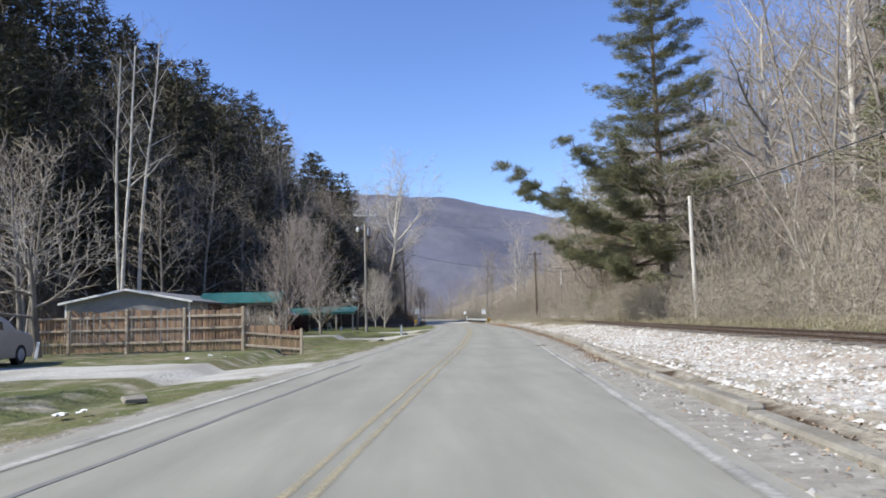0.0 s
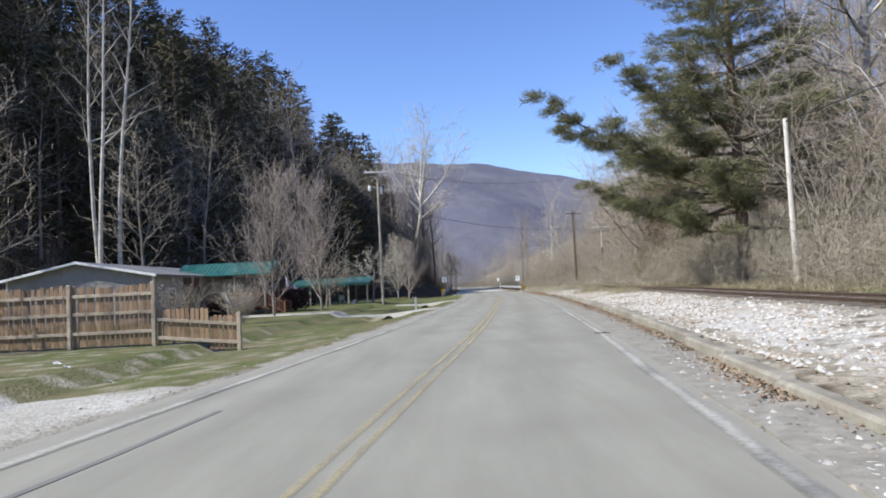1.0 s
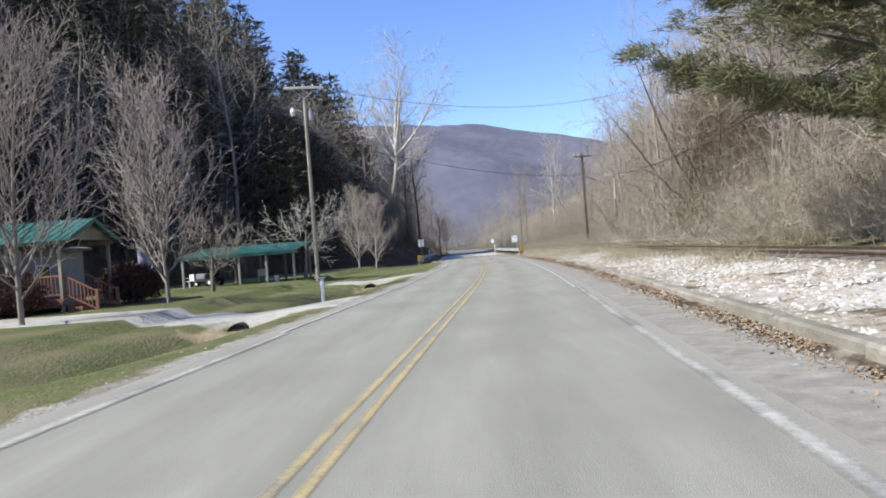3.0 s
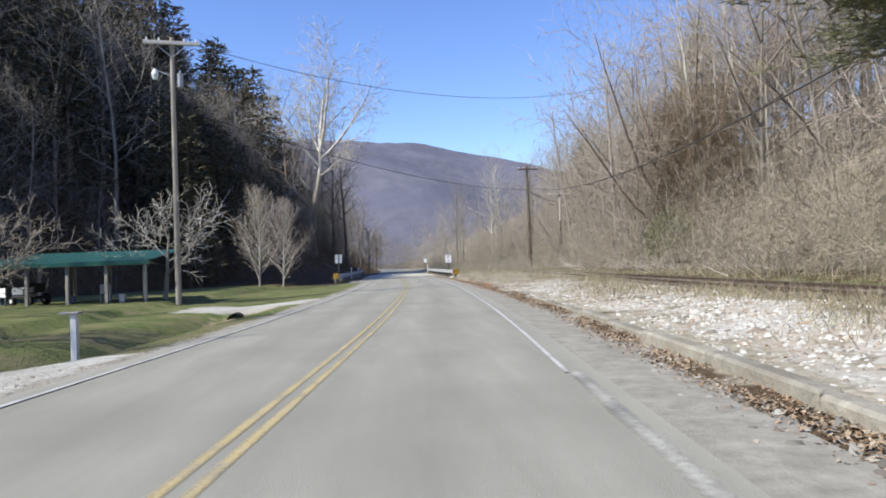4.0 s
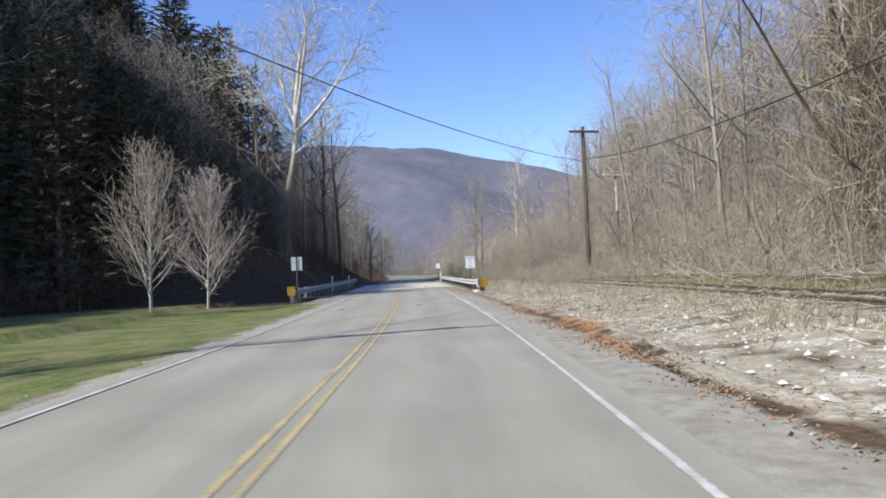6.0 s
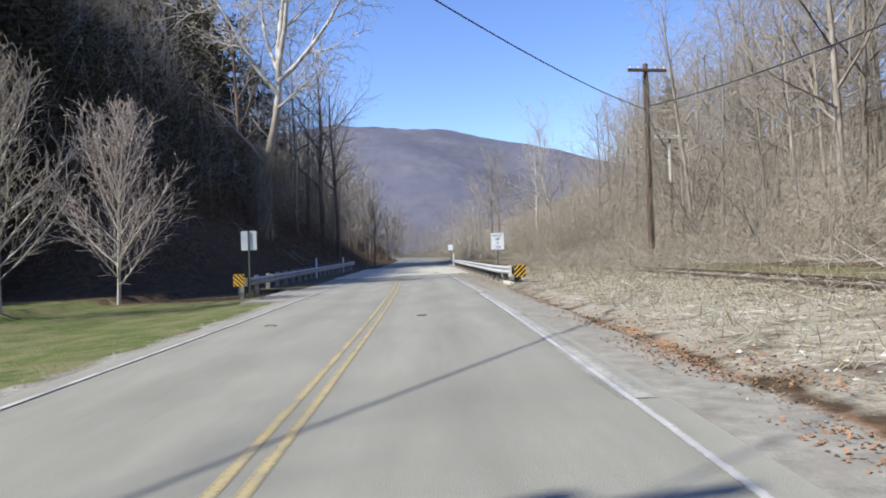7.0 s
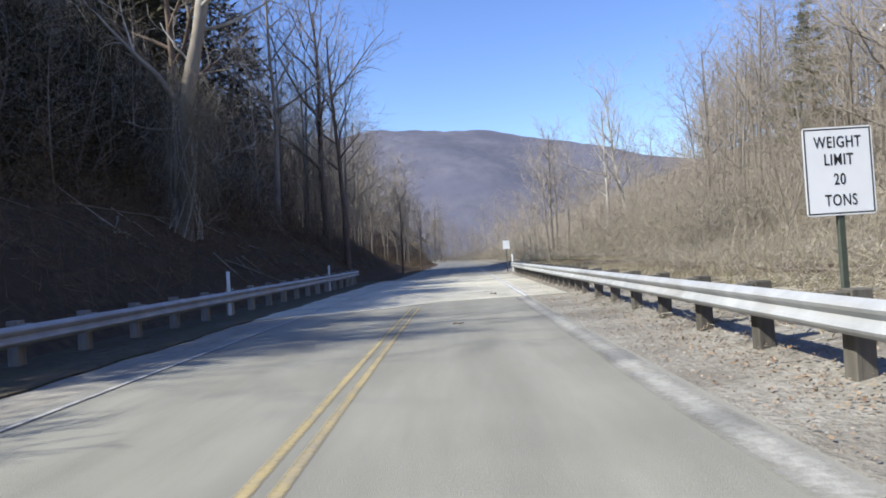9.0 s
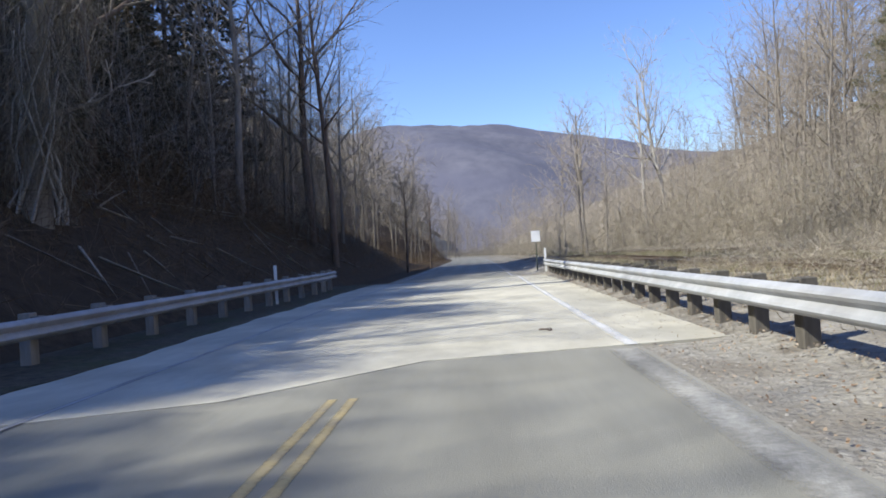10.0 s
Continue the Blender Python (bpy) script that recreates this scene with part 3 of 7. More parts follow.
def ribbon(name, material, u0, u1, y0, y1, z, step=2.0, thick=0.0, wav=0.0):
    """A strip along the road between two offsets from its centre line."""
    ys = np.arange(y0, y1 + step * 0.5, step)
    c = cx(ys)
    k = np.array([wav * wobble(yy * 3.1, yy * 1.7) for yy in ys])
    v, f = [], []
    for yy, cc, kk in zip(ys, c, k):
        v += [(cc + u0 + kk, yy, z), (cc + u1 + kk, yy, z)]
        if thick:
            v += [(cc + u1 + kk, yy, z - thick), (cc + u0 + kk, yy, z - thick)]
    n = 4 if thick else 2
    for q in range(len(ys) - 1):
        a, b = q * n, q * n + n
        f.append((a, a + 1, b + 1, b))
        if thick:
            f += [(a + 1, a + 2, b + 2, b + 1), (a + 2, a + 3, b + 3, b + 2), (a + 3, a, b, b + 3)]
    if thick:
        f += [(3, 2, 1, 0), tuple((len(ys) - 1) * n + q for q in range(4))]
    ob = new(name, mesh(name, v, f, material))
    if not thick:
        at = ob.data.attributes.new("stripe", "FLOAT", "POINT")
        at.data.foreach_set("value", np.tile(np.array([0, 1], dtype=np.float32), len(ys)))
    return ob


road = ribbon("road", M_ASPHALT, -3.2, 3.2, -90, 428, 0.0, 1.0, 0.12)
across = road.data.attributes.new("across", "FLOAT", "POINT")
across.data.foreach_set("value", np.tile(np.array([-3.2, 3.2, 3.2, -3.2], dtype=np.float32), len(road.data.vertices) // 4))
tagged(road, "worn light grey two-lane asphalt road", "road", kind="structure")
tagged(ribbon("pavement", M_SHOULDER, 3.2, 4.05, -90, 98, -0.006, 1.0, 0.10, 0.12), "crumbling grey paved shoulder beside the road", "shoulder", kind="structure")


def deck():
    """The bridge deck, whose near end is cut askew."""
    ys = [0.0] + list(np.arange(120.0, 145.0, 1.0))
    v, f = [], []
    for k, y in enumerate(ys):
        for u, y0 in ((-5.3, 116.0), (-1.2, 117.2), (0.6, 119.0), (4.55, 119.6)):
            yy = y0 if k == 0 else y
            v.append((float(cx(yy)) + u, yy, 0.008))
        v += [(p[0], p[1], -0.2) for p in v[-4:]]
    for k in range(len(ys) - 1):
        a, b = 8 * k, 8 * k + 8
        for q in range(3):
            f += [(a + q, a + q + 1, b + q + 1, b + q), (a + 4 + q + 1, a + 4 + q, b + 4 + q, b + 4 + q + 1)]
        f += [(a + 3, a + 7, b + 7, b + 3), (a + 4, a, b, b + 4)]
    e = 8 * (len(ys) - 1)
    for q in range(3):
        f += [(q + 4, q + 5, q + 1, q), (e + q, e + q + 1, e + q + 5, e + q + 4)]
    return new("bridge_deck", mesh("bridge_deck", v, f, M_DECK))


# dirt strip; its roadward edge stands in for the shade line on the deck
tagged(ribbon("pavement", M_VERGE, -6.3, -4.15, 104, 146, 0.022, 0.5, 0.3, 0.22), "leaf dirt along the rail, widened and darkened to stand for its shade", "verge", kind="structure")
tagged(ribbon("pavement", M_SHOULDER, -4.7, -3.2, 96, 146, -0.008, 1.0, 0.4, 0.10), "gravelly shoulder behind the road edge at the bridge", "shoulder", kind="structure")
tagged(deck(), "pale concrete bridge deck", "bridge deck", kind="structure")
for u in (-0.15, 0.045):
    tagged(ribbon("centre_line", M_YELLOW_OLD, u, u + 0.105, -90, 22, 0.005, 1.0), "almost worn away yellow road centre line", "road marking", kind="structure")
    tagged(ribbon("centre_line", M_YELLOW, u, u + 0.105, 22.01, 117.4, 0.005, 1.0), "worn yellow road centre line", "road marking", kind="structure")
tagged(ribbon("edge_line", M_DUST, 2.86, 3.05, -90, 46, 0.011, 1.0, 0, 0.05), "dusty worn white road edge line", "road marking", kind="structure")
tagged(ribbon("edge_line", M_DUST, -2.84, -2.64, -90, 40, 0.011, 1.0, 0, 0.03), "dusty worn white road edge line", "road marking", kind="structure")
tagged(ribbon("edge_line", M_DUST, 2.74, 3.12, 80.01, 119, 0.011, 1.0, 0, 0.06), "pale gritty dust over the road edge line", "road marking", kind="structure")
tagged(ribbon("edge_line", M_DECK_LINE, 3.0, 3.2, 119.3, 144, 0.017, 1.0, 0, 0.03), "worn white edge line on the bridge deck", "road marking", kind="structure")
for u, y0, y1 in ((-2.90, 40.01, 240), (2.81, 46.01, 96), (2.81, 145, 240)):
    tagged(ribbon("edge_line", M_WHITE_LINE, u, u + 0.09, y0, y1, 0.013, 1.0), "worn white road edge line", "road marking", kind="structure")
tagged(ribbon("tar_seam", M_TAR, -2.05, -1.97, -90, 15, 0.005, 1.0, 0, 0.06), "dark tar seam along the road", "road seam", kind="structure")


def mountain():
    """The far ridge that closes the valley."""
    xs, ts = np.arange(-2600, 2601, 30.0), np.linspace(0, 1, 34)
    ridge = np.interp(xs, [-2600, -1200, -560, -283, -130, 0, 102, 275, 373, 500, 560, 800, 1300, 2600], [230, 340, 370, 388, 404, 396, 402, 366, 356, 322, 304, 262, 280, 170])
    ridge = np.convolve(np.pad(ridge, 1, mode="edge"), np.ones(3) / 3, mode="valid")
    v, f = [], []
    for t in ts:
        for x, r in zip(xs, ridge):
            yy = 900 + 1350 * t + 90 * math.sin(x * 0.003)
            fold = 1 + 0.20 * math.sin(x * 0.012 + 4 * t) * (1 - t) + 0.07 * noise.noise(Vector((x * 0.006, t * 6, 3)))
            zz = r * t ** 0.9 * fold if t < 1 else r + 4 * noise.noise(Vector((x * 0.03, 0, 0)))
            v.append((x, yy, zz - 3))
    n = len(xs)
    for j in range(len(ts) - 1):
        for i in range(n - 1):
            a = j * n + i
            f.append((a, a + 1, a + n + 1, a + n))
    tagged(new("mountain", mesh("mountain", v, f, M_MOUNTAIN, True)), "long bare-wooded mountain ridge tinted blue-purple for haze", "mountain", kind="structure")


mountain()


# ---- trees ----
def turn_from(d, ang, roll):
    """A direction that leaves d by ang, at the bearing roll round it."""
    d = d.normalized()
    side = d.cross(Vector((0, 0, 1)))
    if side.length < 1e-3:
        side = Vector((1, 0, 0))
    side.normalize()
    side.rotate(Matrix.Rotation(roll, 3, d))
    out = d * math.cos(ang) + side * math.sin(ang)
    return out.normalized()


def limbs(rng, p, d, length, r, level, spec, out, stout=(0.45, 0.65)):
    """Grow one limb and its children. spec per level: segments, wander, lift, children, child angle, child length, first fork."""
    segs, wander, lift, kids, ang, ratio, first = spec[level]
    pts, step = [p.copy()], length / segs
    for k in range(segs):
        d = (d + Vector((rng.uniform(-1, 1), rng.uniform(-1, 1), rng.uniform(-1, 1))) * wander + Vector((0, 0, lift))).normalized()
        p = p + d * step
        pts.append(p.copy())
    end = 0.25 if level == 0 else 0.12
    out.append((level, pts, [r * (1 - (1 - end) * k / segs) for k in range(segs + 1)]))
    if level + 1 >= len(spec):
        return
    roll = rng.uniform(0, 6.28)
    for c in range(kids):
        f = first + (1 - first) * (c + rng.random() * 0.8) / kids
        f = min(f, 0.98)
        k = min(int(f * segs), segs - 1)
        q = pts[k].lerp(pts[k + 1], f * segs - k)
        dd = (pts[k + 1] - pts[k]).normalized()
        roll += 2.4 + rng.uniform(-0.5, 0.5)
        a = math.radians(ang * rng.uniform(0.75, 1.25) * (1.45 - 0.75 * f if level == 0 else 1))
        rr = r * (1 - (1 - end) * f) * rng.uniform(*stout)
        limbs(rng, q, turn_from(dd, a, roll), length * ratio * rng.uniform(0.65, 1.15) * (1.1 - 0.55 * f if level == 0 else 1), rr, level + 1, spec, out, stout)


def skin(runs, sides, thin=0.0):
    """Tubes round the grown limbs, as arrays of points and triangles."""
    v, t = [], []
    for level, pts, rad in runs:
        n = sides[level]
        base = len(v)
        for k, p in enumerate(pts):
            d = (pts[min(k + 1, len(pts) - 1)] - pts[max(k - 1, 0)]).normalized()
            a = d.orthogonal().normalized()
            b = d.cross(a)
            if k == len(pts) - 1 and n == 3:
                v.append(p)
                break
            rr = max(rad[k], thin)
            for q in range(n):
                w = 6.2832 * q / n
                v.append(p + (a * math.cos(w) + b * math.sin(w)) * rr)
        last = len(pts) - 1
        for k in range(last):
            for q in range(n):
                i0, i1 = base + k * n + q, base + k * n + (q + 1) % n
                if k == last - 1 and n == 3:
                    t.append((i0, i1, base + last * n))
                else:
                    t += [(i0, i1, i1 + n), (i0, i1 + n, i0 + n)]
    return np.array([tuple(p) for p in v]), np.array(t)


TREE_SPECS = {
    # upright oval yard tree with many rising limbs
    "oval": ((6, 0.05, 0.05, 34, 37, 0.56, 0.10), (5, 0.10, 0.10, 13, 34, 0.40, 0.12), (3, 0.12, 0.10, 4, 34, 0.45, 0.2), (2, 0.12, 0.05, 0, 0, 0, 0)),
    # tall forest tree, high crown
    "tall": ((8, 0.05, 0.03, 16, 48, 0.36, 0.38), (4, 0.14, 0.10, 8, 38, 0.48, 0.2), (3, 0.16, 0.05, 4, 40, 0.5, 0.2), (2, 0.15, 0.0, 0, 0, 0, 0)),
    # wide old sycamore with crooked heavy limbs
    "broad": ((8, 0.07, 0.04, 13, 50, 0.52, 0.34), (6, 0.20, 0.08, 9, 44, 0.46, 0.25), (4, 0.20, 0.04, 6, 42, 0.5, 0.2), (3, 0.16, 0.0, 0, 0, 0, 0)),
    # low spreading fruit tree
    "spread": ((3, 0.10, 0.0, 9, 62, 1.35, 0.35), (6, 0.20, 0.09, 10, 44, 0.42, 0.15), (4, 0.22, 0.02, 6, 46, 0.5, 0.15), (2, 0.2, 0.0, 0, 0, 0, 0)),
    # many-stemmed shrub
    "shrub": ((2, 0.05, 0.0, 22, 34, 3.2, 0.05), (4, 0.12, 0.10, 9, 30, 0.45, 0.2), (3, 0.14, 0.04, 5, 34, 0.5, 0.2), (2, 0.12, 0.0, 0, 0, 0, 0)),
    # crooked stems from one low stool, hung with vines
    "cluster": ((2, 0.10, 0.0, 10, 30, 5.2, 0.3), (9, 0.24, 0.07, 12, 46, 0.36, 0.2), (5, 0.26, -0.02, 8, 46, 0.5, 0.2), (2, 0.2, -0.05, 0, 0, 0, 0)),
    # low tangled tree for the edge of the wood
    "scrub": ((2, 0.10, 0.0, 8, 30, 4.4, 0.3), (4, 0.16, 0.05, 9, 42, 0.4, 0.15), (1, 0.2, 0.0, 3, 42, 0.6, 0.2), (1, 0.1, 0.0, 0, 0, 0, 0)),
    # slender trunk with a few short limbs, high up
    "mast": ((9, 0.03, 0.03, 12, 50, 0.20, 0.50), (4, 0.14, 0.06, 6, 40, 0.48, 0.2), (3, 0.16, 0.05, 3, 40, 0.5, 0.2), (2, 0.15, 0.0, 0, 0, 0, 0)),
    # very light tree for far slopes
    "far": ((4, 0.06, 0.03, 13, 48, 0.42, 0.25), (2, 0.17, 0.10, 6, 42, 0.5, 0.2), (1, 0.18, 0.05, 2, 42, 0.7, 0.1), (1, 0.1, 0.0, 0, 0, 0, 0)),
    # light tree for the woods further off
    "wood": ((6, 0.06, 0.03, 16, 50, 0.42, 0.25), (3, 0.17, 0.08, 8, 44, 0.52, 0.12), (1, 0.16, 0.04, 3, 40, 0.6, 0.2), (1, 0.1, 0.0, 0, 0, 0, 0)),
}


def bare_tree(seed, kind, tall, r, lean=(0, 0), thin=0.006, split=True):
    """Arrays of the trunk, of the twigs, and of each limb; or of the trunk with its limbs, and of the twigs."""
    rng = random.Random(seed)
    runs = []
    length = {"spread": tall * 0.36, "shrub": tall * 0.2, "cluster": tall * 0.17, "scrub": tall * 0.19}.get(kind, tall * 0.9)
    limbs(rng, Vector((0, 0, -0.15)), Vector((lean[0], lean[1], 1)).normalized(), length, r, 0, TREE_SPECS[kind], runs, (0.6, 0.8) if kind == "broad" else (0.45, 0.65))
    sides = (4, 3, 3, 3) if kind in ("wood", "scrub", "far") else (9, 5, 3, 3, 3)
    wood = [x for x in runs if x[0] < 2]
    twig = [x for x in runs if x[0] >= 2]
    if split:
        return skin(wood[:1], sides, thin * 1.5), skin(twig, sides, thin), [skin([w], sides, thin * 1.5) for w in wood[1:]]
    return skin(wood, sides, thin * 1.5), skin(twig, sides, thin)


def tree_thing(name, label, arrays, bark, twigs, at, scale=1.0, spin=0.0, group="", category="tree"):
    (wv, wt_), (tv, tt) = arrays[:2]
    ob = empty(name, label, category, Matrix.Translation(at) @ Matrix.Rotation(spin, 4, "Z") @ Matrix.Scale(scale, 4), group)
    me = big_mesh("trunk", wv, wt_, bark)
    me.polygons.foreach_set("use_smooth", np.ones(len(me.polygons), dtype=bool))
    put("trunk", me, ob)
    for lv, lt in arrays[2] if len(arrays) > 2 else ():
        me = big_mesh("limb", lv, lt, bark)
        me.polygons.foreach_set("use_smooth", np.ones(len(me.polygons), dtype=bool))
        put("limb", me, ob)
    put("crown", big_mesh("crown", tv, tt, twigs), ob)
    return ob


def at_ground(x, y, dz=0.0):
    return Vector((x, y, hz(x, y) + dz))


def stand(sources, spots):
    """Many copies of a few trees as one joined array. spots: x, y, scale, spin."""
    vs, ts, base = [], [], 0
    for k, (x, y, sc, spin) in enumerate(spots):
        v, t = sources[k % len(sources)]
        c, s = math.cos(spin), math.sin(spin)
        r = np.array([[c, -s, 0], [s, c, 0], [0, 0, 1]]) * sc
        vs.append(v @ r.T + np.array([x, y, hz(x, y)]))
        ts.append(t + base)
        base += len(v)
    return np.concatenate(vs), np.concatenate(ts)


def conifer(seed, tall, reach, whorls, per, tufts, blade, drop=-0.15, start=0.18, boughs=True, extra=()):
    """A conifer's trunk and boughs, and its needle sprays, as arrays."""
    rng = random.Random(seed)
    runs = [(0, [Vector((0, 0, tall * k / 8)) for k in range(9)], [0.013 * tall * (1 - 0.93 * k / 8) for k in range(9)])]
    v, t = [], []
    for w in range(whorls):
        f = start + (1 - start) * (w + rng.random() * 0.5) / whorls
        n = per if f < 0.85 else max(3, per - 2)
        off = rng.uniform(0, 6.28)
        for b in range(n):
            az = off + 6.283 * b / n + rng.uniform(-0.25, 0.25)
            ln = reach * (1 - f) ** (0.75 if boughs else 0.55) * rng.uniform(0.6, 1.15) + 0.25
            d = Vector((math.cos(az), math.sin(az), drop + 0.55 * f * f + rng.uniform(-0.08, 0.12)))
            p, pts = Vector((0, 0, tall * f)), [Vector((0, 0, tall * f))]
            for k in range(4):
                d = (d + Vector((rng.uniform(-0.12, 0.12), rng.uniform(-0.12, 0.12), 0.06 + rng.uniform(-0.04, 0.04)))).normalized()
                p = p + d * ln / 4
                pts.append(p.copy())
            if boughs:
                runs.append((1, pts, [0.014 * ln * (1 - 0.85 * k / 4) for k in range(5)]))
            for q in range(max(3, int(tufts * ln / reach) + 2)):
                g = 0.25 + 0.75 * rng.random()
                k = min(int(g * 4), 3)
                c = pts[k].lerp(pts[k + 1], g * 4 - k) + Vector((rng.uniform(-1, 1), rng.uniform(-1, 1), rng.uniform(-0.35, 0.35))) * ln * 0.16
                dd = (pts[k + 1] - pts[k]).normalized()
                for s in range(blade[2]):
                    e = turn_from(dd, rng.uniform(0.2, 1.25), rng.uniform(0, 6.28)) * blade[0] * rng.uniform(0.6, 1.3)
                    e.z = e.z * 0.6 + 0.06 * blade[0]
                    sd = e.cross(Vector((rng.uniform(-1, 1), rng.uniform(-1, 1), rng.uniform(-1, 1)))).normalized() * blade[1]
                    i = len(v)
                    k2 = c + Vector((rng.uniform(-1, 1), rng.uniform(-1, 1), rng.uniform(-0.5, 0.5))) * blade[0] * 0.7
                    v += [k2 - sd, k2 + sd, k2 + e]
                    t.append((i, i + 1, i + 2))
    for z0, end, n in extra:
        a, b = Vector((0, 0, z0)), Vector(end)
        pts = [a.lerp(b, k / 6) + Vector((rng.uniform(-0.3, 0.3), rng.uniform(-0.3, 0.3), -0.9 * math.sin(math.pi * k / 6) + rng.uniform(-0.2, 0.2))) * (0 < k < 6) for k in range(7)]
        runs.append((1, pts, [0.16 * (1 - 0.85 * k / 6) for k in range(7)]))
        clumps = [(0.35 + 0.65 * (q + rng.random()) / 13, Vector((rng.uniform(-1, 1), rng.uniform(-1, 1), rng.uniform(-0.25, 0.45)))) for q in range(13)]
        for g, side in clumps:
            k = min(int(g * 6), 5)
            c = pts[k].lerp(pts[k + 1], g * 6 - k)
            runs.append((1, [c, c + side * (0.5 + 0.9 * (1 - g))], [0.035, 0.012]))
        for q in range(n):
            g, side = clumps[q % 13]
            k = min(int(g * 6), 5)
            off = side * (0.5 + 0.9 * (1 - g)) * (0.45 + 0.75 * rng.random()) + Vector((rng.gauss(0, 1), rng.gauss(0, 1), rng.gauss(0, 0.4))) * 0.3
            c = pts[k].lerp(pts[k + 1], g * 6 - k) + off
            for s in range(blade[2]):
                e = (turn_from((b - a).normalized(), rng.uniform(0.2, 1.5), rng.uniform(0, 6.28)) + off * 0.3) * blade[0] * rng.uniform(0.6, 1.2)
                sd = e.cross(Vector((rng.uniform(-1, 1), rng.uniform(-1, 1), rng.uniform(-1, 1)))).normalized() * blade[1]
                i = len(v)
                k2 = c + Vector((rng.uniform(-1, 1), rng.uniform(-1, 1), rng.uniform(-0.5, 0.5))) * blade[0] * 0.7
                v += [k2 - sd, k2 + sd, k2 + e]
                t.append((i, i + 1, i + 2))
    return skin(runs, (7, 3)), (np.array([tuple(p) for p in v]), np.array(t))


# woods on both slopes: joined, since nobody could count them
rng = random.Random(5)
WOOD_SRC = [bare_tree(100 + k, "wood", 17 + 1.5 * k, 0.16 + 0.01 * k, thin=0.014, split=False) for k in range(5)]
RIGHT_SRC = WOOD_SRC[::-1]
FAR_SRC = [bare_tree(150 + k, "far", 15 + 1.5 * k, 0.15, thin=0.025, split=False) for k in range(6)]
DARK_SRC = [conifer(200 + k, 23 + 2 * k, 4.8, 19, 6, 5, (1.1, 0.16, 4), -0.25, 0.08, False) for k in range(3)]


def spread_spots(n, xr, yr, ok, smin, smax, gap):
    spots, tries = [], 0
    while len(spots) < n and tries < n * 30:
        tries += 1
        x, y = rng.uniform(*xr), rng.uniform(*yr)
        if not ok(x, y) or any((x - a) ** 2 + (y - b) ** 2 < gap * gap for a, b, _, _ in spots):
            continue
        spots.append((x, y, rng.uniform(smin, smax), rng.uniform(0, 6.28)))
    return spots


def toe_left(y):
    return float(np.interp(y, [-90, 0, 40, 70, 90, 110, 130, 160, 220, 300, 380], [-95, -80, -56, -34, -21, -13, -11.5, -9, -6, -2, -6]))


def toe_right(y):
    return float(np.interp(y, [-90, 30, 80, 120, 170, 220, 300, 400], [16, 18, 21, 24, 27, 27, 24, 20]))


STOCK = {}


def wood(name, label, spots, sources, bark, twigs, near=None, each=""):
    """Trees that near() picks become things of their own; the rest is joined."""
    if near:
        singles = [s for s in spots if near(s[0], s[1])][:130]
        spots = [s for s in spots if s not in singles]
        for k, (x, y, sc, spin) in enumerate(singles):
            key = (k % len(sources), twigs.name, bark.name, id(sources))
            m = Matrix.Translation(at_ground(x, y)) @ Matrix.Rotation(spin, 4, "Z") @ Matrix.Scale(sc, 4)
            if key not in STOCK:
                STOCK[key] = tree_thing("woodland_tree", each, sources[k % len(sources)], bark, twigs, at_ground(x, y), sc, spin, each)
            else:
                c = copy_thing(STOCK[key], Matrix.Translation(at_ground(x, y)) @ Matrix.Rotation(spin, 4, "Z"))
                c.matrix_world = m
    if not spots:
        return
    a = stand([s[0] for s in sources], spots)
    b = stand([s[1] for s in sources], spots)
    ob = tagged(new(name), label, "woodland", kind="stuff")
    put("trunk", big_mesh("trunk", *a, bark), ob)
    put("crown", big_mesh("crown", *b, twigs), ob)


def sun_cap(x, y):
    """How high the wood may stand before its shade would reach the sunlit lawn or road."""
    if y < 104 - 0.413 * (-11 - x):
        return 0.93 * (-11 - x)
    if y < 153 - 0.413 * (1 - x):
        return 0.98 * (0.5 - x)
    return 99.0


def capped(spots, tall, slack=1.0):
    out = []
    for x, y, sc, spin in spots:
        room = (sun_cap(x, y) * slack - hz(x, y)) / tall
        if room > 0.25:
            out.append((x, y, min(sc, room), spin))
    return out


left_dark = spread_spots(134, (-95, -12), (62, 168), lambda x, y: not (y > 112 and x > -16) and x < toe_left(y) - 1 - 0.05 * max(0, y - 60) and x > toe_left(y) - 40, 0.8, 1.15, 2.9)
wood("hemlock_wood", "dense dark evergreen wood on the shaded slope", capped(left_dark, 25, 1.03), DARK_SRC, M_BARK_BROWN, M_NEEDLE_DARK)
# added evergreens that shade the rail; heights keep their shadow off the right lane
rail_shade_trees = [(x, y, min(sc, (0.98 * (0.8 - x) - hz(x, y)) / 25), spin) for x, y, sc, spin in spread_spots(44, (-18.5, -11), (101, 152), lambda x, y: x < -13.5 or y > 110, 0.45, 0.7, 1.7)]
wood("hemlock_wood", "young dark evergreens above the bank, added to shade the rail", rail_shade_trees, DARK_SRC, M_BARK_BROWN, M_NEEDLE_DARK)
left_bare = spread_spots(80, (-90, 0), (45, 200), lambda x, y: toe_left(y) - 14 < x < toe_left(y) + 2, 0.7, 1.15, 2.8)
wood("bare_wood", "bare deciduous wood on the shaded slope", capped(left_bare, 20, 1.2), WOOD_SRC, M_BARK_GREY, M_TWIG,
     lambda x, y: y < 190, "slender bare woodland tree on the shaded slope")
left_far = spread_spots(160, (-95, 0), (60, 420), lambda x, y: toe_left(y) - 45 < x < toe_left(y) - (9 if y < 190 else -3), 0.7, 1.2, 2.4)
wood("bare_wood", "bare deciduous wood high on the shaded slope", capped(left_far, 20, 1.2), FAR_SRC, M_BARK_GREY, M_TWIG)
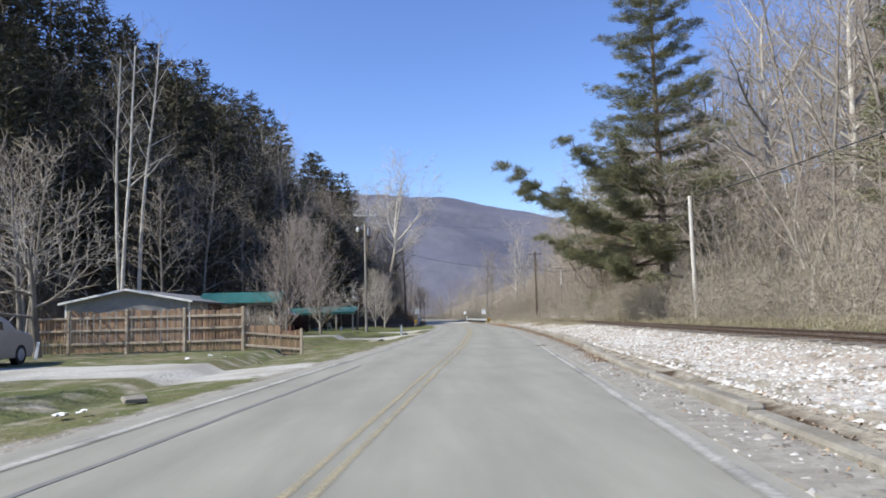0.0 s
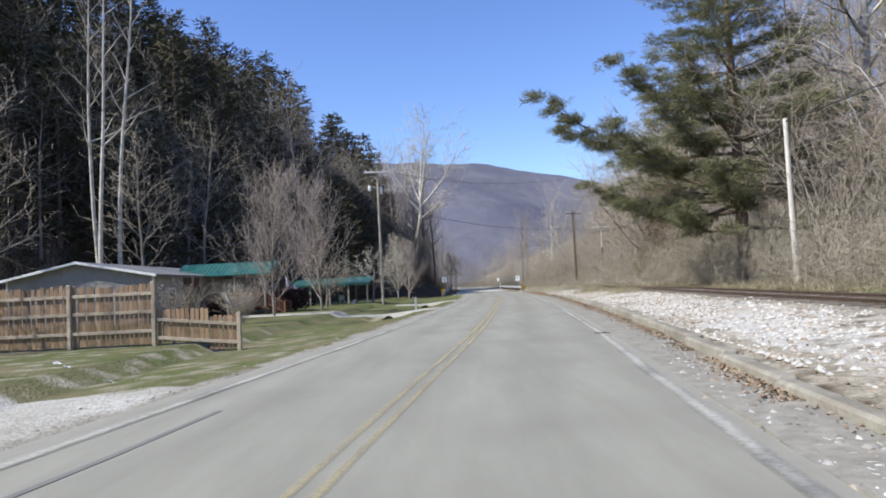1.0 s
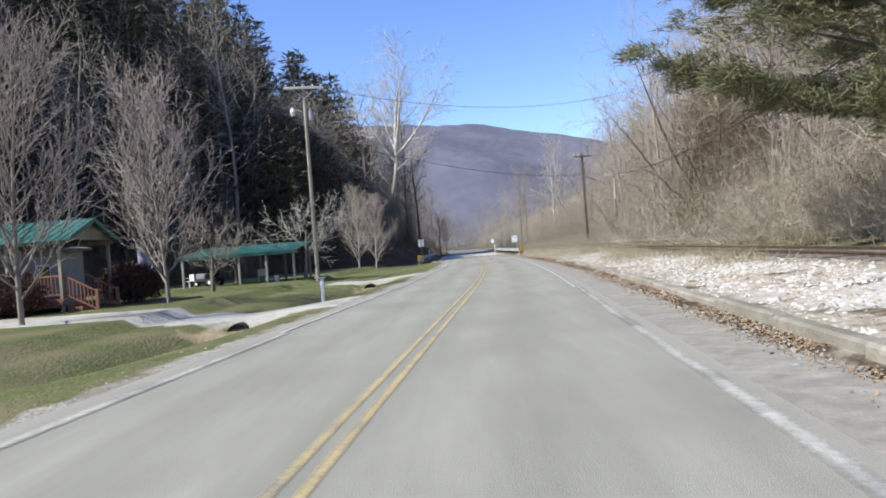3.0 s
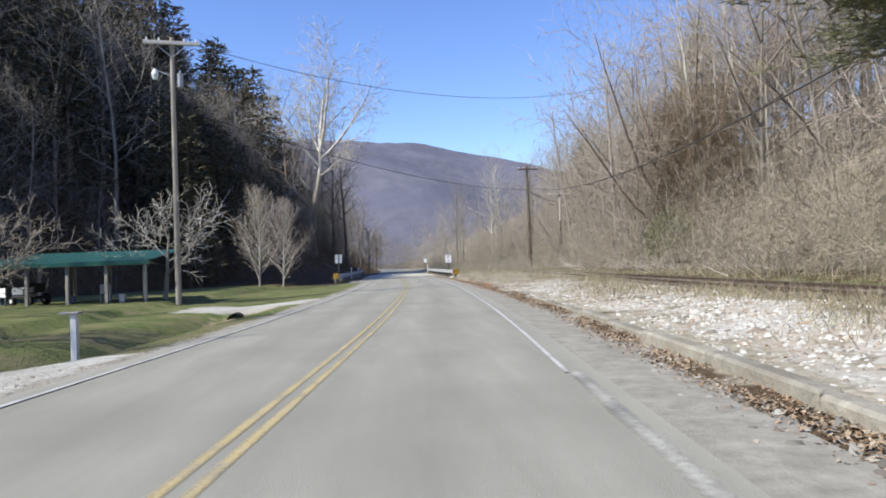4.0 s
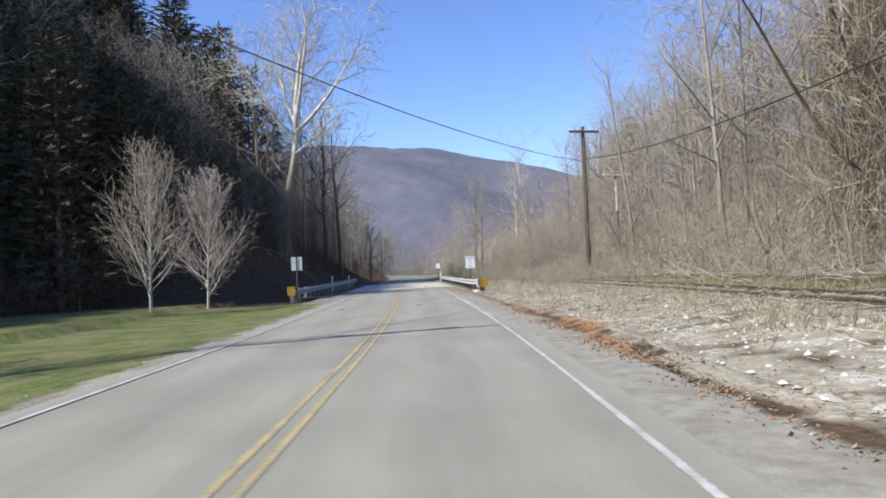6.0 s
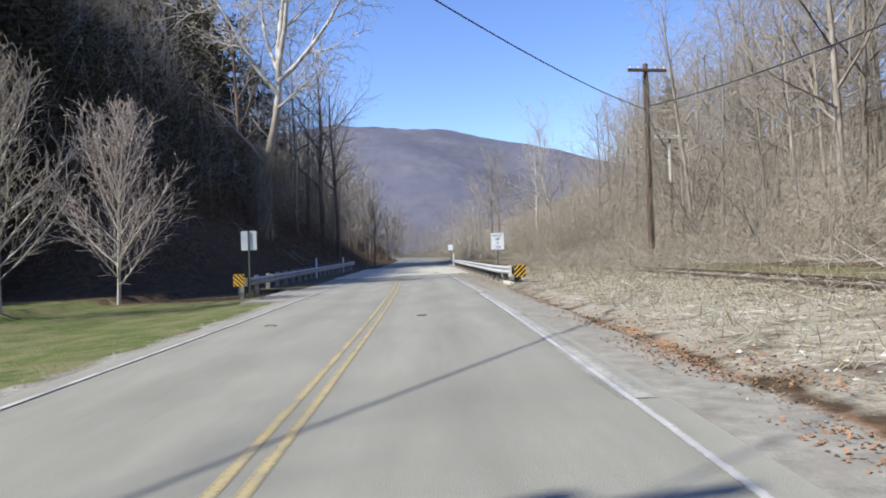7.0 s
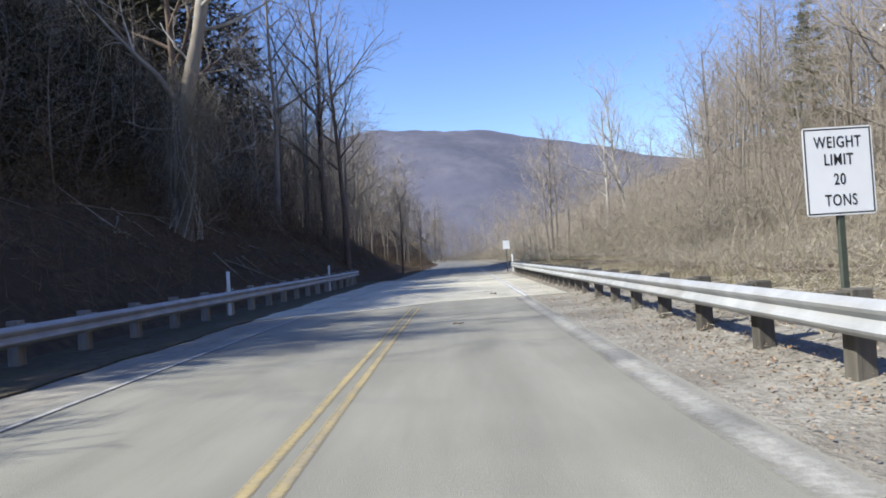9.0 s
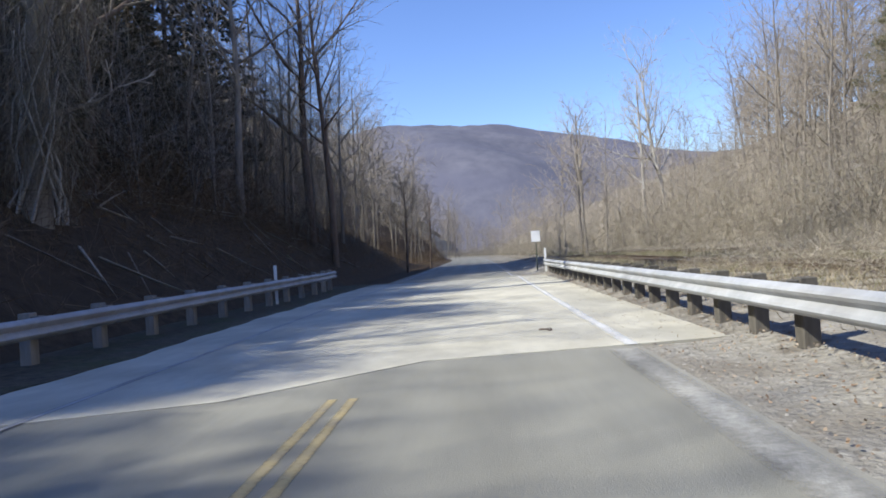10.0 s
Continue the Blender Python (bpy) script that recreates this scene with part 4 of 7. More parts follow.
right_bare = spread_spots(85, (14, 74), (24, 190), lambda x, y: max(toe_right(y) + 1.5, 8 + 0.36 * (y - 110)) < x < toe_right(y) + 15, 0.7, 1.15, 3.0)
wood("bare_wood", "sunlit bare deciduous wood on the hillside", right_bare, RIGHT_SRC, M_BARK_GREY, M_TWIG,
     lambda x, y: y < 190, "slender sunlit bare woodland tree on the hillside")
right_far = spread_spots(365, (16, 92), (30, 430), lambda x, y: max(toe_right(y) + 11, 7 + 0.36 * (y - 110)) < x < toe_right(y) + 58, 0.6, 1.15, 2.0)
wood("bare_wood", "sunlit bare deciduous wood high on the hillside", right_far, FAR_SRC, M_BARK_GREY, M_TWIG)
SCRUB_SRC = [bare_tree(300 + k, "scrub", 8.5 + k, 0.10, thin=0.009, split=False) for k in range(4)]
scrub = spread_spots(200, (12, 60), (16, 250), lambda x, y: x > max(toe_right(y) - 5, float(cx(y)) + 14.5) and x < toe_right(y) + 24, 0.6, 1.3, 2.0)
scrub = [(x, y, sc * (0.72 if y > 140 else 1.0), spin) for x, y, sc, spin in scrub]
low = spread_spots(230, (24, 66), (112, 300), lambda x, y: toe_right(y) + 0.5 < x < toe_right(y) + 14 + 0.06 * (y - 112), 0.24, 0.48, 1.5)
wood("scrub_wood", "low grey-brown saplings over the sunlit hillside", low, FAR_SRC, M_BARK_GREY, M_TWIG)
mid = spread_spots(75, (10, 30), (158, 330), lambda x, y: float(cx(y)) + 8 < x < toe_right(y) + 2, 0.3, 0.62, 2.2)
wood("scrub_wood", "grey-brown bare saplings beyond the bridge", mid, FAR_SRC, M_BARK_GREY, M_TWIG)
wood("scrub_wood", "tangled grey-brown scrub trees at the foot of the hill", scrub, SCRUB_SRC, M_BARK_GREY, M_TWIG, lambda x, y: y < 120 and x < toe_right(y) + 5, "low tangled bare scrub tree beyond the railway")
scrub = spread_spots(105, (-45, -4), (60, 200), lambda x, y: toe_left(y) - 10 < x < toe_left(y) + 2, 0.5, 1.0, 2.0)
wood("scrub_wood", "tangled scrub trees at the foot of the shaded slope", scrub, SCRUB_SRC, M_BARK_GREY, M_TWIG)
far_bare = spread_spots(195, (-95, 105), (235, 640), lambda x, y: abs(x - float(cx(y))) > 6 + 0.02 * (y - 235), 0.5, 1.05, 3.0)
wood("bare_wood", "distant bare wood at the end of the valley", far_bare, FAR_SRC, M_BARK_GREY, M_TWIG)

# single trees
SYC_DEAD = (None, (7, 0.22, 0.06, 3, 50, 0.45, 0.35), (4, 0.22, 0.03, 2, 40, 0.5, 0.3), (2, 0.15, 0.0, 0, 0, 0, 0))
SYC_SPEC = (None, (8, 0.13, 0.06, 10, 44, 0.40, 0.22), (5, 0.20, 0.05, 8, 42, 0.50, 0.15), (3, 0.18, 0.02, 5, 40, 0.5, 0.15), (2, 0.14, 0.0, 0, 0, 0, 0))


def sycamore(seed, stems):
    """A leaning trunk that forks high, with heavy limbs: height of the fork, direction, length, radius."""
    g = random.Random(seed)
    bow = lambda z: 0.13 * (z + 3.7) + 0.16 * math.sin((z + 3.7) * 0.55) - 0.62
    zs = np.arange(-0.5, 14.2, 0.9)
    runs = [(0, [Vector((bow(z), 0.10 * math.sin(z * 0.7), z)) for z in zs],
             [0.35 + 0.14 * math.exp(-max(z, 0) / 0.8) - 0.007 * z + g.uniform(-0.03, 0.03) for z in zs])]
    for z, d, ln, r in stems:
        limbs(g, Vector((bow(z), 0, z)), Vector(d).normalized(), ln, r, 1, SYC_SPEC if z > 9.8 else SYC_DEAD, runs, (0.42, 0.62))
    sides = (12, 7, 4, 3, 3)
    wood = [q for q in runs if q[0] < 2]
    for k in range(14):          # vines that climb the lower trunk
        a, top, turn = g.uniform(0, 6.28), g.uniform(2.5, 7.5), g.uniform(-0.7, 0.7)
        zs = np.linspace(-0.2, top, 9)
        rad = [0.37 + 0.14 * math.exp(-max(z, 0) / 0.8) - 0.007 * z + g.uniform(-0.02, 0.32) for z in zs]
        pts = [Vector((bow(z) + q * math.cos(a + turn * z), q * math.sin(a + turn * z), z)) for z, q in zip(zs, rad)]
        runs.append((2, pts, [0.045 * (1 - 0.6 * i / 8) for i in range(9)]))
    return skin(wood[:1], sides), skin([q for q in runs if q[0] >= 2], sides, 0.019), [skin([q], sides, 0.02) for q in wood[1:]]


SYC = sycamore(15, ((13.6, (-0.12, 0.1, 1), 13.5, 0.27), (13.8, (0.25, -0.1, 1), 12.5, 0.24), (12.5, (0.80, 0.1, 0.62), 12.0, 0.23), (11.5, (-0.62, -0.2, 0.8), 11.0, 0.21),
                    (13.3, (0.1, 0.6, 0.8), 9.0, 0.17), (13.1, (-0.35, 0.45, 0.9), 10.0, 0.18), (10.3, (0.7, -0.4, 0.25), 5.5, 0.12), (9.3, (0.9, 0.3, -0.05), 5.0, 0.10),
                    (5.7, (-0.72, -0.2, 0.68), 7.0, 0.17), (4.9, (-0.9, -0.1, 0.1), 3.2, 0.08), (7.8, (-0.6, 0.5, 0.3), 4.0, 0.09), (2.9, (0.8, 0.2, 0.2), 3.0, 0.07)))
tree_thing("sycamore_tree", "tall pale-barked bare sycamore beside the bridge", SYC, M_BARK_SYC, M_TWIG_PALE, at_ground(-8.0, 130.0), 1.0, 0.0)
yard = ((-11.7, 47.8, 8.1, 21, M_BARK_GREY, M_TWIG_RED, "upright oval bare ornamental tree on the lawn"), (-10.2, 54.6, 8.4, 22, M_BARK_GREY, M_TWIG_RED, "upright oval bare ornamental tree on the lawn"),
        (-8.3, 95.2, 7.4, 23, M_BARK_PALE, M_TWIG, "smaller pale upright bare tree on the lawn near the bridge"), (-7.35, 101.2, 7.2, 24, M_BARK_PALE, M_TWIG_RED, "smaller reddish upright bare tree near the bridge"))
for x, y, h, seed, bark, twigs, label in yard:
    tree_thing("yard_tree", label, bare_tree(seed, "oval", h, 0.0105 * h, thin=0.010), bark, twigs, at_ground(x, y), 1.0, seed, "yard trees")
tree_thing("fruit_tree", "spreading grey bare fruit tree beside the drive", bare_tree(31, "spread", 12.0, 0.17, thin=0.008), M_BARK_GREY, M_TWIG_PALE, at_ground(-16.8, 25.0), 1.0, 0.5)
tree_thing("fruit_tree", "small crooked bare fruit tree beside the carport", bare_tree(32, "spread", 9.5, 0.14, thin=0.012), M_BARK_GREY, M_TWIG_PALE, at_ground(-9.0, 73.8), 1.0, 2.5)
tree_thing("fruit_tree", "small crooked bare fruit tree beside the carport", bare_tree(33, "spread", 7.0, 0.12, thin=0.011), M_BARK_GREY, M_TWIG, at_ground(-11.4, 63.0), 1.0, 4.5)
for x, y, h, seed in ((-10.66, 38.4, 2.9, 34), (-11.3, 33.0, 2.9, 35), (-12.8, 44.0, 2.6, 36)):
    tree_thing("garden_shrub", "bare many-stemmed garden shrub on the lawn", bare_tree(seed, "shrub", h, 0.035, thin=0.005), M_BARK_GREY, M_TWIG, at_ground(x, y), 1.0, seed, "garden shrubs", "shrub")
# bare house and yard trees, several unseen, added to streak lawn with thin shade
for x, y, h, seed in ((-25, 61, 14, 54), (-31, 50, 15, 55), (-33, 36, 14, 56), (-28, 33, 12, 57), (-24, 24, 13, 84), (-29, 27, 14, 85), (-23, 35, 11, 86), (-31, 42, 15, 87), (-27, 17, 12, 88), (-19, 4.5, 10, 58), (-24, 9, 12, 59)):
    # twigs drawn thick to deepen that shade
    tree_thing("yard_tree", "tall bare shade-casting tree about the house yard", bare_tree(seed, "wood", h, 0.17, thin=0.022), M_BARK_GREY, M_TWIG, at_ground(x, y), 1.0, seed, "house yard trees")
# pale tall trunks standing before the dark slope
for x, y, h, seed in ((-29.5, 63.0, 31, 51), (-28.3, 63.4, 32, 52), (-30.1, 64.0, 30, 53)):
    tree_thing("pale_tree", "tall thin pale bare tree before the dark slope", bare_tree(seed, "mast", h, 0.21, thin=0.009), M_BARK_PALE, M_TWIG, at_ground(x, y), 1.0, seed, "pale trunks")
# trees with their own character along both sides
for name, label, kind, x, y, h, r, seed, bark, twigs in (
        ("roadside_tree", "vine-hung bare tree leaning over the shaded bank", "broad", -12.2, 140.5, 22, 0.30, 61, M_BARK_BROWN, M_TWIG),
        ("roadside_tree", "dark many-limbed bare tree on the bank", "broad", -7.4, 161, 24, 0.34, 62, M_BARK_BROWN, M_TWIG),
        ("roadside_tree", "dark many-limbed bare tree on the bank", "tall", -5.2, 158, 22, 0.26, 63, M_BARK_BROWN, M_TWIG),
        ("roadside_tree", "tall bare tree on the bank", "tall", -8.8, 150, 23, 0.24, 64, M_BARK_GREY, M_TWIG),
        ("roadside_tree", "bare tree at the shaded roadside", "tall", -1.9, 174, 9, 0.14, 65, M_BARK_BROWN, M_TWIG),
        ("roadside_tree", "bare tree at the shaded roadside", "tall", -0.8, 190, 9, 0.14, 66, M_BARK_BROWN, M_TWIG),
        ("hillside_tree", "bare tree with pale limbs on the hillside", "broad", 26, 52, 23, 0.34, 74, M_BARK_PALE, M_TWIG),
        ("hillside_tree", "bare tree with pale limbs on the hillside", "broad", 24, 38, 20, 0.3, 75, M_BARK_PALE, M_TWIG),
        ("hillside_tree", "crooked reddish-brown bare tree beside the railway", "cluster", 19.2, 43.5, 14, 0.17, 90, M_BARK_GREY, M_TWIG_RED),
        ("hillside_tree", "crooked reddish-brown bare tree beside the railway", "cluster", 20.6, 37.5, 16, 0.2, 91, M_BARK_PALE, M_TWIG_RED),
        ("hillside_tree", "crooked reddish-brown bare tree beside the railway", "cluster", 22.5, 60, 14, 0.2, 92, M_BARK_PALE, M_TWIG_RED),
        ("white_sycamore", "pale white bare sycamore beyond the brush", "broad", 29.8, 203, 25, 0.34, 76, M_BARK_PALE, M_TWIG_PALE),
        ("white_sycamore", "pale white bare sycamore beyond the brush", "tall", 26.2, 201, 23, 0.28, 77, M_BARK_PALE, M_TWIG_PALE),
        ("roadside_tree", "bare tree with broken limbs beyond the brush", "tall", 17.9, 200, 20, 0.26, 78, M_BARK_GREY, M_TWIG),
        ("roadside_tree", "bare tree with broken limbs beyond the brush", "tall", 21.5, 222, 21, 0.26, 79, M_BARK_GREY, M_TWIG)):
    tree_thing(name, label, bare_tree(seed, kind, h, r, thin=0.014), bark, twigs, at_ground(x, y), 1.0, seed)
FAN_SPEC = (None, (9, 0.15, 0.05, 11, 44, 0.34, 0.22), (4, 0.20, 0.0, 8, 46, 0.5, 0.15), (2, 0.2, -0.04, 4, 40, 0.5, 0.2), (1, 0.1, 0.0, 0, 0, 0, 0))


def fan_tree(seed, stems):
    """Several stems from one stool: direction, length, radius."""
    g = random.Random(seed)
    runs = [(0, [Vector((0, 0, -0.3)), Vector((0, 0, 0.5)), Vector((0, 0, 1.1))], [0.7, 0.6, 0.35])]
    for d, ln, r in stems:
        limbs(g, Vector((g.uniform(-0.35, 0.35), g.uniform(-0.35, 0.35), 0.7)), Vector(d).normalized(), ln, r, 1, FAN_SPEC, runs, (0.4, 0.6))
    sides = (8, 5, 3, 3, 3)
    wood = [q for q in runs if q[0] < 2]
    return skin(wood[:1], sides), skin([q for q in runs if q[0] >= 2], sides, 0.014), [skin([q], sides, 0.02) for q in wood[1:]]


tree_thing("hillside_tree", "dark vine-hung bare tree whose stems lean out from the hillside",
           fan_tree(71, (((-0.52, -0.1, 1), 16, 0.17), ((-0.36, 0.2, 1), 17, 0.17), ((-0.72, 0.2, 0.9), 13, 0.13), ((-0.2, -0.3, 1), 16, 0.15), ((-0.45, -0.4, 0.9), 12, 0.11), ((0.1, 0.2, 1), 14, 0.13))),
           M_BARK_BROWN, M_TWIG, at_ground(22.6, 85.0), 1.0, 0.0)
tree_thing("hillside_tree", "cluster of tall pale bare stems on the hillside",
           fan_tree(72, (((-0.16, 0, 1), 19, 0.20), ((0.02, 0.2, 1), 20, 0.22), ((0.16, -0.1, 1), 18, 0.18), ((-0.06, -0.3, 1), 17, 0.16), ((0.3, 0.2, 1), 16, 0.17), ((0.12, 0.4, 1), 18, 0.16))),
           M_BARK_PALE, M_TWIG, at_ground(24.4, 86.0), 1.0, 0.0)
tree_thing("hillside_tree", "cluster of tall pale bare stems on the hillside",
           fan_tree(73, (((-0.2, 0, 1), 15, 0.16), ((0.05, 0.2, 1), 17, 0.17), ((0.22, -0.1, 1), 16, 0.15), ((-0.1, -0.3, 1), 14, 0.13))),
           M_BARK_PALE, M_TWIG_RED, at_ground(27.5, 83.0), 1.0, 0.0)
PINE_W, PINE_N = conifer(41, 29, 8.0, 17, 6, 120, (0.36, 0.016, 22), -0.08, 0.16, True,
                         ((5.0, (-11.6, -0.5, 11.6), 330), (4.0, (-8.5, 2.0, 6.5), 260), (6.5, (-6, -5, 10), 220), (3.2, (6, -4, 4.5), 220), (3.4, (-5.5, -5.5, 4.0), 200), (5.5, (8, -3, 7.5), 240), (7.5, (9, 2, 10), 220), (9.0, (-7.5, -2, 13), 220),
                          (6.2, (-8.5, -4, 9.0), 300), (4.6, (-7.0, -1.0, 4.6), 260), (7.4, (-10, 2.5, 10.0), 280), (4.2, (-4.0, -6.5, 6.0), 260), (8.2, (-5, -6, 12), 240)))
ob = empty("white_pine", "tall green white pine with long layered boughs", "tree", Matrix.Translation(at_ground(15.8, 48)))
put("trunk", big_mesh("trunk", PINE_W[0], PINE_W[1], M_BARK_BROWN), ob)
put("crown", big_mesh("crown", PINE_N[0], PINE_N[1], M_NEEDLE), ob)
PINE2 = conifer(42, 17, 5.0, 15, 5, 26, (0.55, 0.03, 14), -0.1, 0.2)
for x, y in ((30, 98), (23.5, 31), (39, 166)):
    ob = empty("hillside_pine", "green pine among the bare trees on the hillside", "tree", Matrix.Translation(at_ground(x, y)), "hillside pines")
    put("trunk", big_mesh("trunk", PINE2[0][0], PINE2[0][1], M_BARK_BROWN), ob)
    put("crown", big_mesh("crown", PINE2[1][0], PINE2[1][1], M_NEEDLE), ob)


# ---- utility poles and cables ----
def pole(name, label, x, y, top, r, material, arm=None, extras=""):
    z0 = hz(x, y)
    ob = empty(name, label, "utility pole", Matrix.Translation((x, y, z0)))
    h = top - z0
    put_bm = tubed((0, 0, -0.3), (0, 0, h), r, r * 0.68, 12)
    part("shaft", put_bm, material, ob)
    if arm:
        zc, half, ang, mat_arm = arm
        m = Matrix.Translation((0, 0, zc - z0)) @ Matrix.Rotation(radians(ang), 4, "Z")
        part("crossarm", boxed(-half, -0.075 - r, -0.08, half, 0.075 - r, 0.08, 0.012, m), mat_arm, ob)
        for s in (-0.88, -0.45, 0.45, 0.88):
            bm = tubed((s * half, -r, 0.06), (s * half, -r, 0.16), 0.018, 0.018, 8)
            tube(bm, (s * half, -r, 0.12), (s * half, -r, 0.22), 0.05, 0.035, 10)
            bmesh.ops.transform(bm, matrix=m, verts=bm.verts)
            part("insulator", bm, M_LAMP_GLASS, ob)
        for s in (-1, 1):
            bm = tubed((s * half * 0.6, -r - 0.02, -0.05), (0, -r - 0.01, -0.7), 0.018, 0.018, 6)
            bmesh.ops.transform(bm, matrix=m, verts=bm.verts)
            part("brace", bm, M_GALV, ob)
    return ob


pole_l = pole("utility_pole", "tall weathered utility pole with crossarm, transformer and lamp", -7.86, 72.2, 12.5, 0.145, M_POLE, (12.2, 1.25, 12, M_POLE_WHITE))
lamp = part("yard_lamp", tubed((-0.1, 0, 10.9), (-0.75, -0.1, 11.15), 0.03, 0.03, 8), M_GALV, pole_l, "yard lamp on a bracket")
part("lamp_globe", tube(tubed((-0.78, -0.1, 11.2), (-0.78, -0.1, 10.95), 0.07, 0.17, 14), (-0.78, -0.1, 10.95), (-0.78, -0.1, 10.7), 0.17, 0.10, 14), M_LAMP_GLASS, lamp)
drum = part("transformer", tubed((0.3, 0.12, 10.35), (0.3, 0.12, 11.0), 0.15, 0.15, 16), M_GALV, pole_l, "grey transformer drum")
part("bushing", tubed((0.3, 0.12, 11.0), (0.3, 0.12, 11.18), 0.05, 0.03, 8), M_LAMP_GLASS, drum)
pole("utility_pole", "bleached pale bare pole beside the railway", 14.25, 38.87, 8.05, 0.14, M_POLE_WHITE)
pole("utility_pole", "dark creosoted utility pole with crossarm beside the railway", 17.3, 112.66, 11.6, 0.20, M_POLE_DARK, (11.2, 1.15, 8, M_POLE_DARK))
pole_w = pole("utility_pole", "rust-brown pole with bleached top and crossarm", 25.2, 130.5, 10.35, 0.17, M_POLE_DARK, (10.2, 1.5, 8, M_POLE_WHITE))
part("bleached_top", tubed((0, 0, 5.6), (0, 0, 8.75), 0.142, 0.125, 12), M_POLE_WHITE, pole_w, "bleached pale upper shaft")


def cable(name, label, a, b, sag, r=0.012):
    pts = []
    for k in range(25):
        f = k / 24
        p = Vector(a).lerp(Vector(b), f)
        p.z -= sag * 4 * f * (1 - f)
        pts.append(p)
    v, t = skin([(0, pts, [r] * 25)], (6,))
    tagged(new(name, big_mesh(name, v, t, M_WIRE)), label, "cable")


cable("overhead_cable", "thick black cable slung across the road", (-7.8, 72.3, 9.2), (17.2, 112.5, 9.0), 1.0, 0.022)
cable("overhead_cable", "thin power line slung across the road", (-7.4, 72.1, 12.3), (26.5, 97.0, 17.5), 2.6, 0.014)
cable("overhead_cable", "thick black cable along the railway", (14.25, 38.9, 7.9), (17.3, 112.6, 9.2), 2.4, 0.025)
cable("overhead_cable", "thick black cable along the railway", (13.6, -30, 8.6), (14.25, 38.8, 7.9), 1.2, 0.025)
cable("overhead_cable", "thick black cable along the railway", (17.3, 112.7, 9.0), (25.2, 130.5, 9.2), 0.4, 0.025)


# ---- guardrails, signs, markers ----
W_PROFILE = [(0.0, 0.155), (0.055, 0.115), (0.075, 0.085), (0.055, 0.05), (0.0, 0.0), (0.055, -0.05), (0.075, -0.085), (0.055, -0.115), (0.0, -0.155)]


def guardrail(name, label, line, z_mid, side, post_mat, start_posts, rise=0.0, close=False, over=0.19):
    """A W-beam on posts. line: points in the plan. side: +1 where the road lies towards -x."""
    ob = empty(name, label, "guardrail", Matrix.Translation((line[0][0], line[0][1], 0)))
    o = Vector((line[0][0], line[0][1], 0))
    v, f = [], []
    n = len(W_PROFILE)
    for k, (x, y) in enumerate(line):
        for dx, dz in W_PROFILE:
            v.append((x - side * dx - o.x, y - o.y, z_mid + rise * k / len(line) + dz))
        for dx, dz in W_PROFILE:
            v.append((x - side * (dx - 0.006) - o.x, y - o.y, z_mid + rise * k / len(line) + dz))
    for k in range(len(line) - 1):
        a, b = k * 2 * n, (k + 1) * 2 * n
        for q in range(n - 1):
            f += [(a + q, a + q + 1, b + q + 1, b + q), (a + n + q + 1, a + n + q, b + n + q, b + n + q + 1)]
        f += [(a, b, b + n, a + n), (a + n - 1, a + 2 * n - 1, b + 2 * n - 1, b + n - 1)]
    put("rail_beam", mesh("rail_beam", v, f, M_GALV, False), ob, "galvanised corrugated steel beam")
    ys = np.array([p[1] for p in line])
    xs = np.array([p[0] for p in line])
    y = ys[0] + start_posts
    post_bm = boxed(-0.09, -0.1, -0.5, 0.09, 0.1, z_mid + over, 0.01)
    post = part("post", post_bm, post_mat, ob)
    block = part("spacer_block", boxed(-0.07, -0.08, z_mid - 0.17, 0.07, 0.08, z_mid + 0.17, 0.01), post_mat, ob)
    first = True
    while y < ys[-1]:
        x = float(np.interp(y, ys, xs))
        z = max(min(hz(x + side * 0.3, y), 0.05), -0.4)
        for src, dx in ((post, 0.25), (block, 0.09)):
            q = src if first else src.copy()
            if not first:
                scene.collection.objects.link(q)
            q.matrix_local = Matrix.Translation((x + side * dx - o.x, y - o.y, rise * (y - ys[0]) / (ys[-1] - ys[0])))
        first = False
        y += 1.27 if close and y > 117 else 1.905
    return ob


RAIL_R = [(7.75, 100.6), (7.55, 102.5)] + [(7.47 + 0.0065 * (y - 104), y) for y in np.arange(104.0, 146.0, 2.0)] + [(7.95, 147.0), (8.4, 148.2)]
RAIL_L = [(-2.55, 101.9), (-2.42, 103.5)] + [(-2.35 + 0.017 * (y - 105), y) for y in np.arange(105.0, 141.0, 2.0)] + [(-2.0, 142.0), (-2.5, 143.4)]
rail_r = guardrail("guardrail", "galvanised roadside guardrail on shade-darkened posts along the bridge", RAIL_R, 0.59, 1, M_POST_SHADED, 0.35, 0.0, True)
guardrail("guardrail", "shaded galvanised guardrail on weathered wooden posts along the bridge", RAIL_L, 0.45, -1, M_POST_PALE, -0.1, 0.28, False, 0.22)


def plate(w, h, t=0.004, r=0.03):
    """A thin sign plate with rounded corners, facing -y."""
    bm = bmesh.new()
    ring = []
    for cxn, cz, a0 in ((w / 2 - r, h / 2 - r, 0), (-w / 2 + r, h / 2 - r, 90), (-w / 2 + r, -h / 2 + r, 180), (w / 2 - r, -h / 2 + r, 270)):
        for k in range(5):
            a = radians(a0 + 22.5 * k)
            ring.append((cxn + r * math.cos(a), cz + r * math.sin(a)))
    fv = [bm.verts.new((x, -t / 2, z)) for x, z in ring]
    bv = [bm.verts.new((x, t / 2, z)) for x, z in ring]
    bm.faces.new(fv)
    bm.faces.new(bv[::-1])
    for k in range(len(ring)):
        j = (k + 1) % len(ring)
        bm.faces.new((fv[j], fv[k], bv[k], bv[j]))
    bmesh.ops.recalc_face_normals(bm, faces=bm.faces)
    return bm


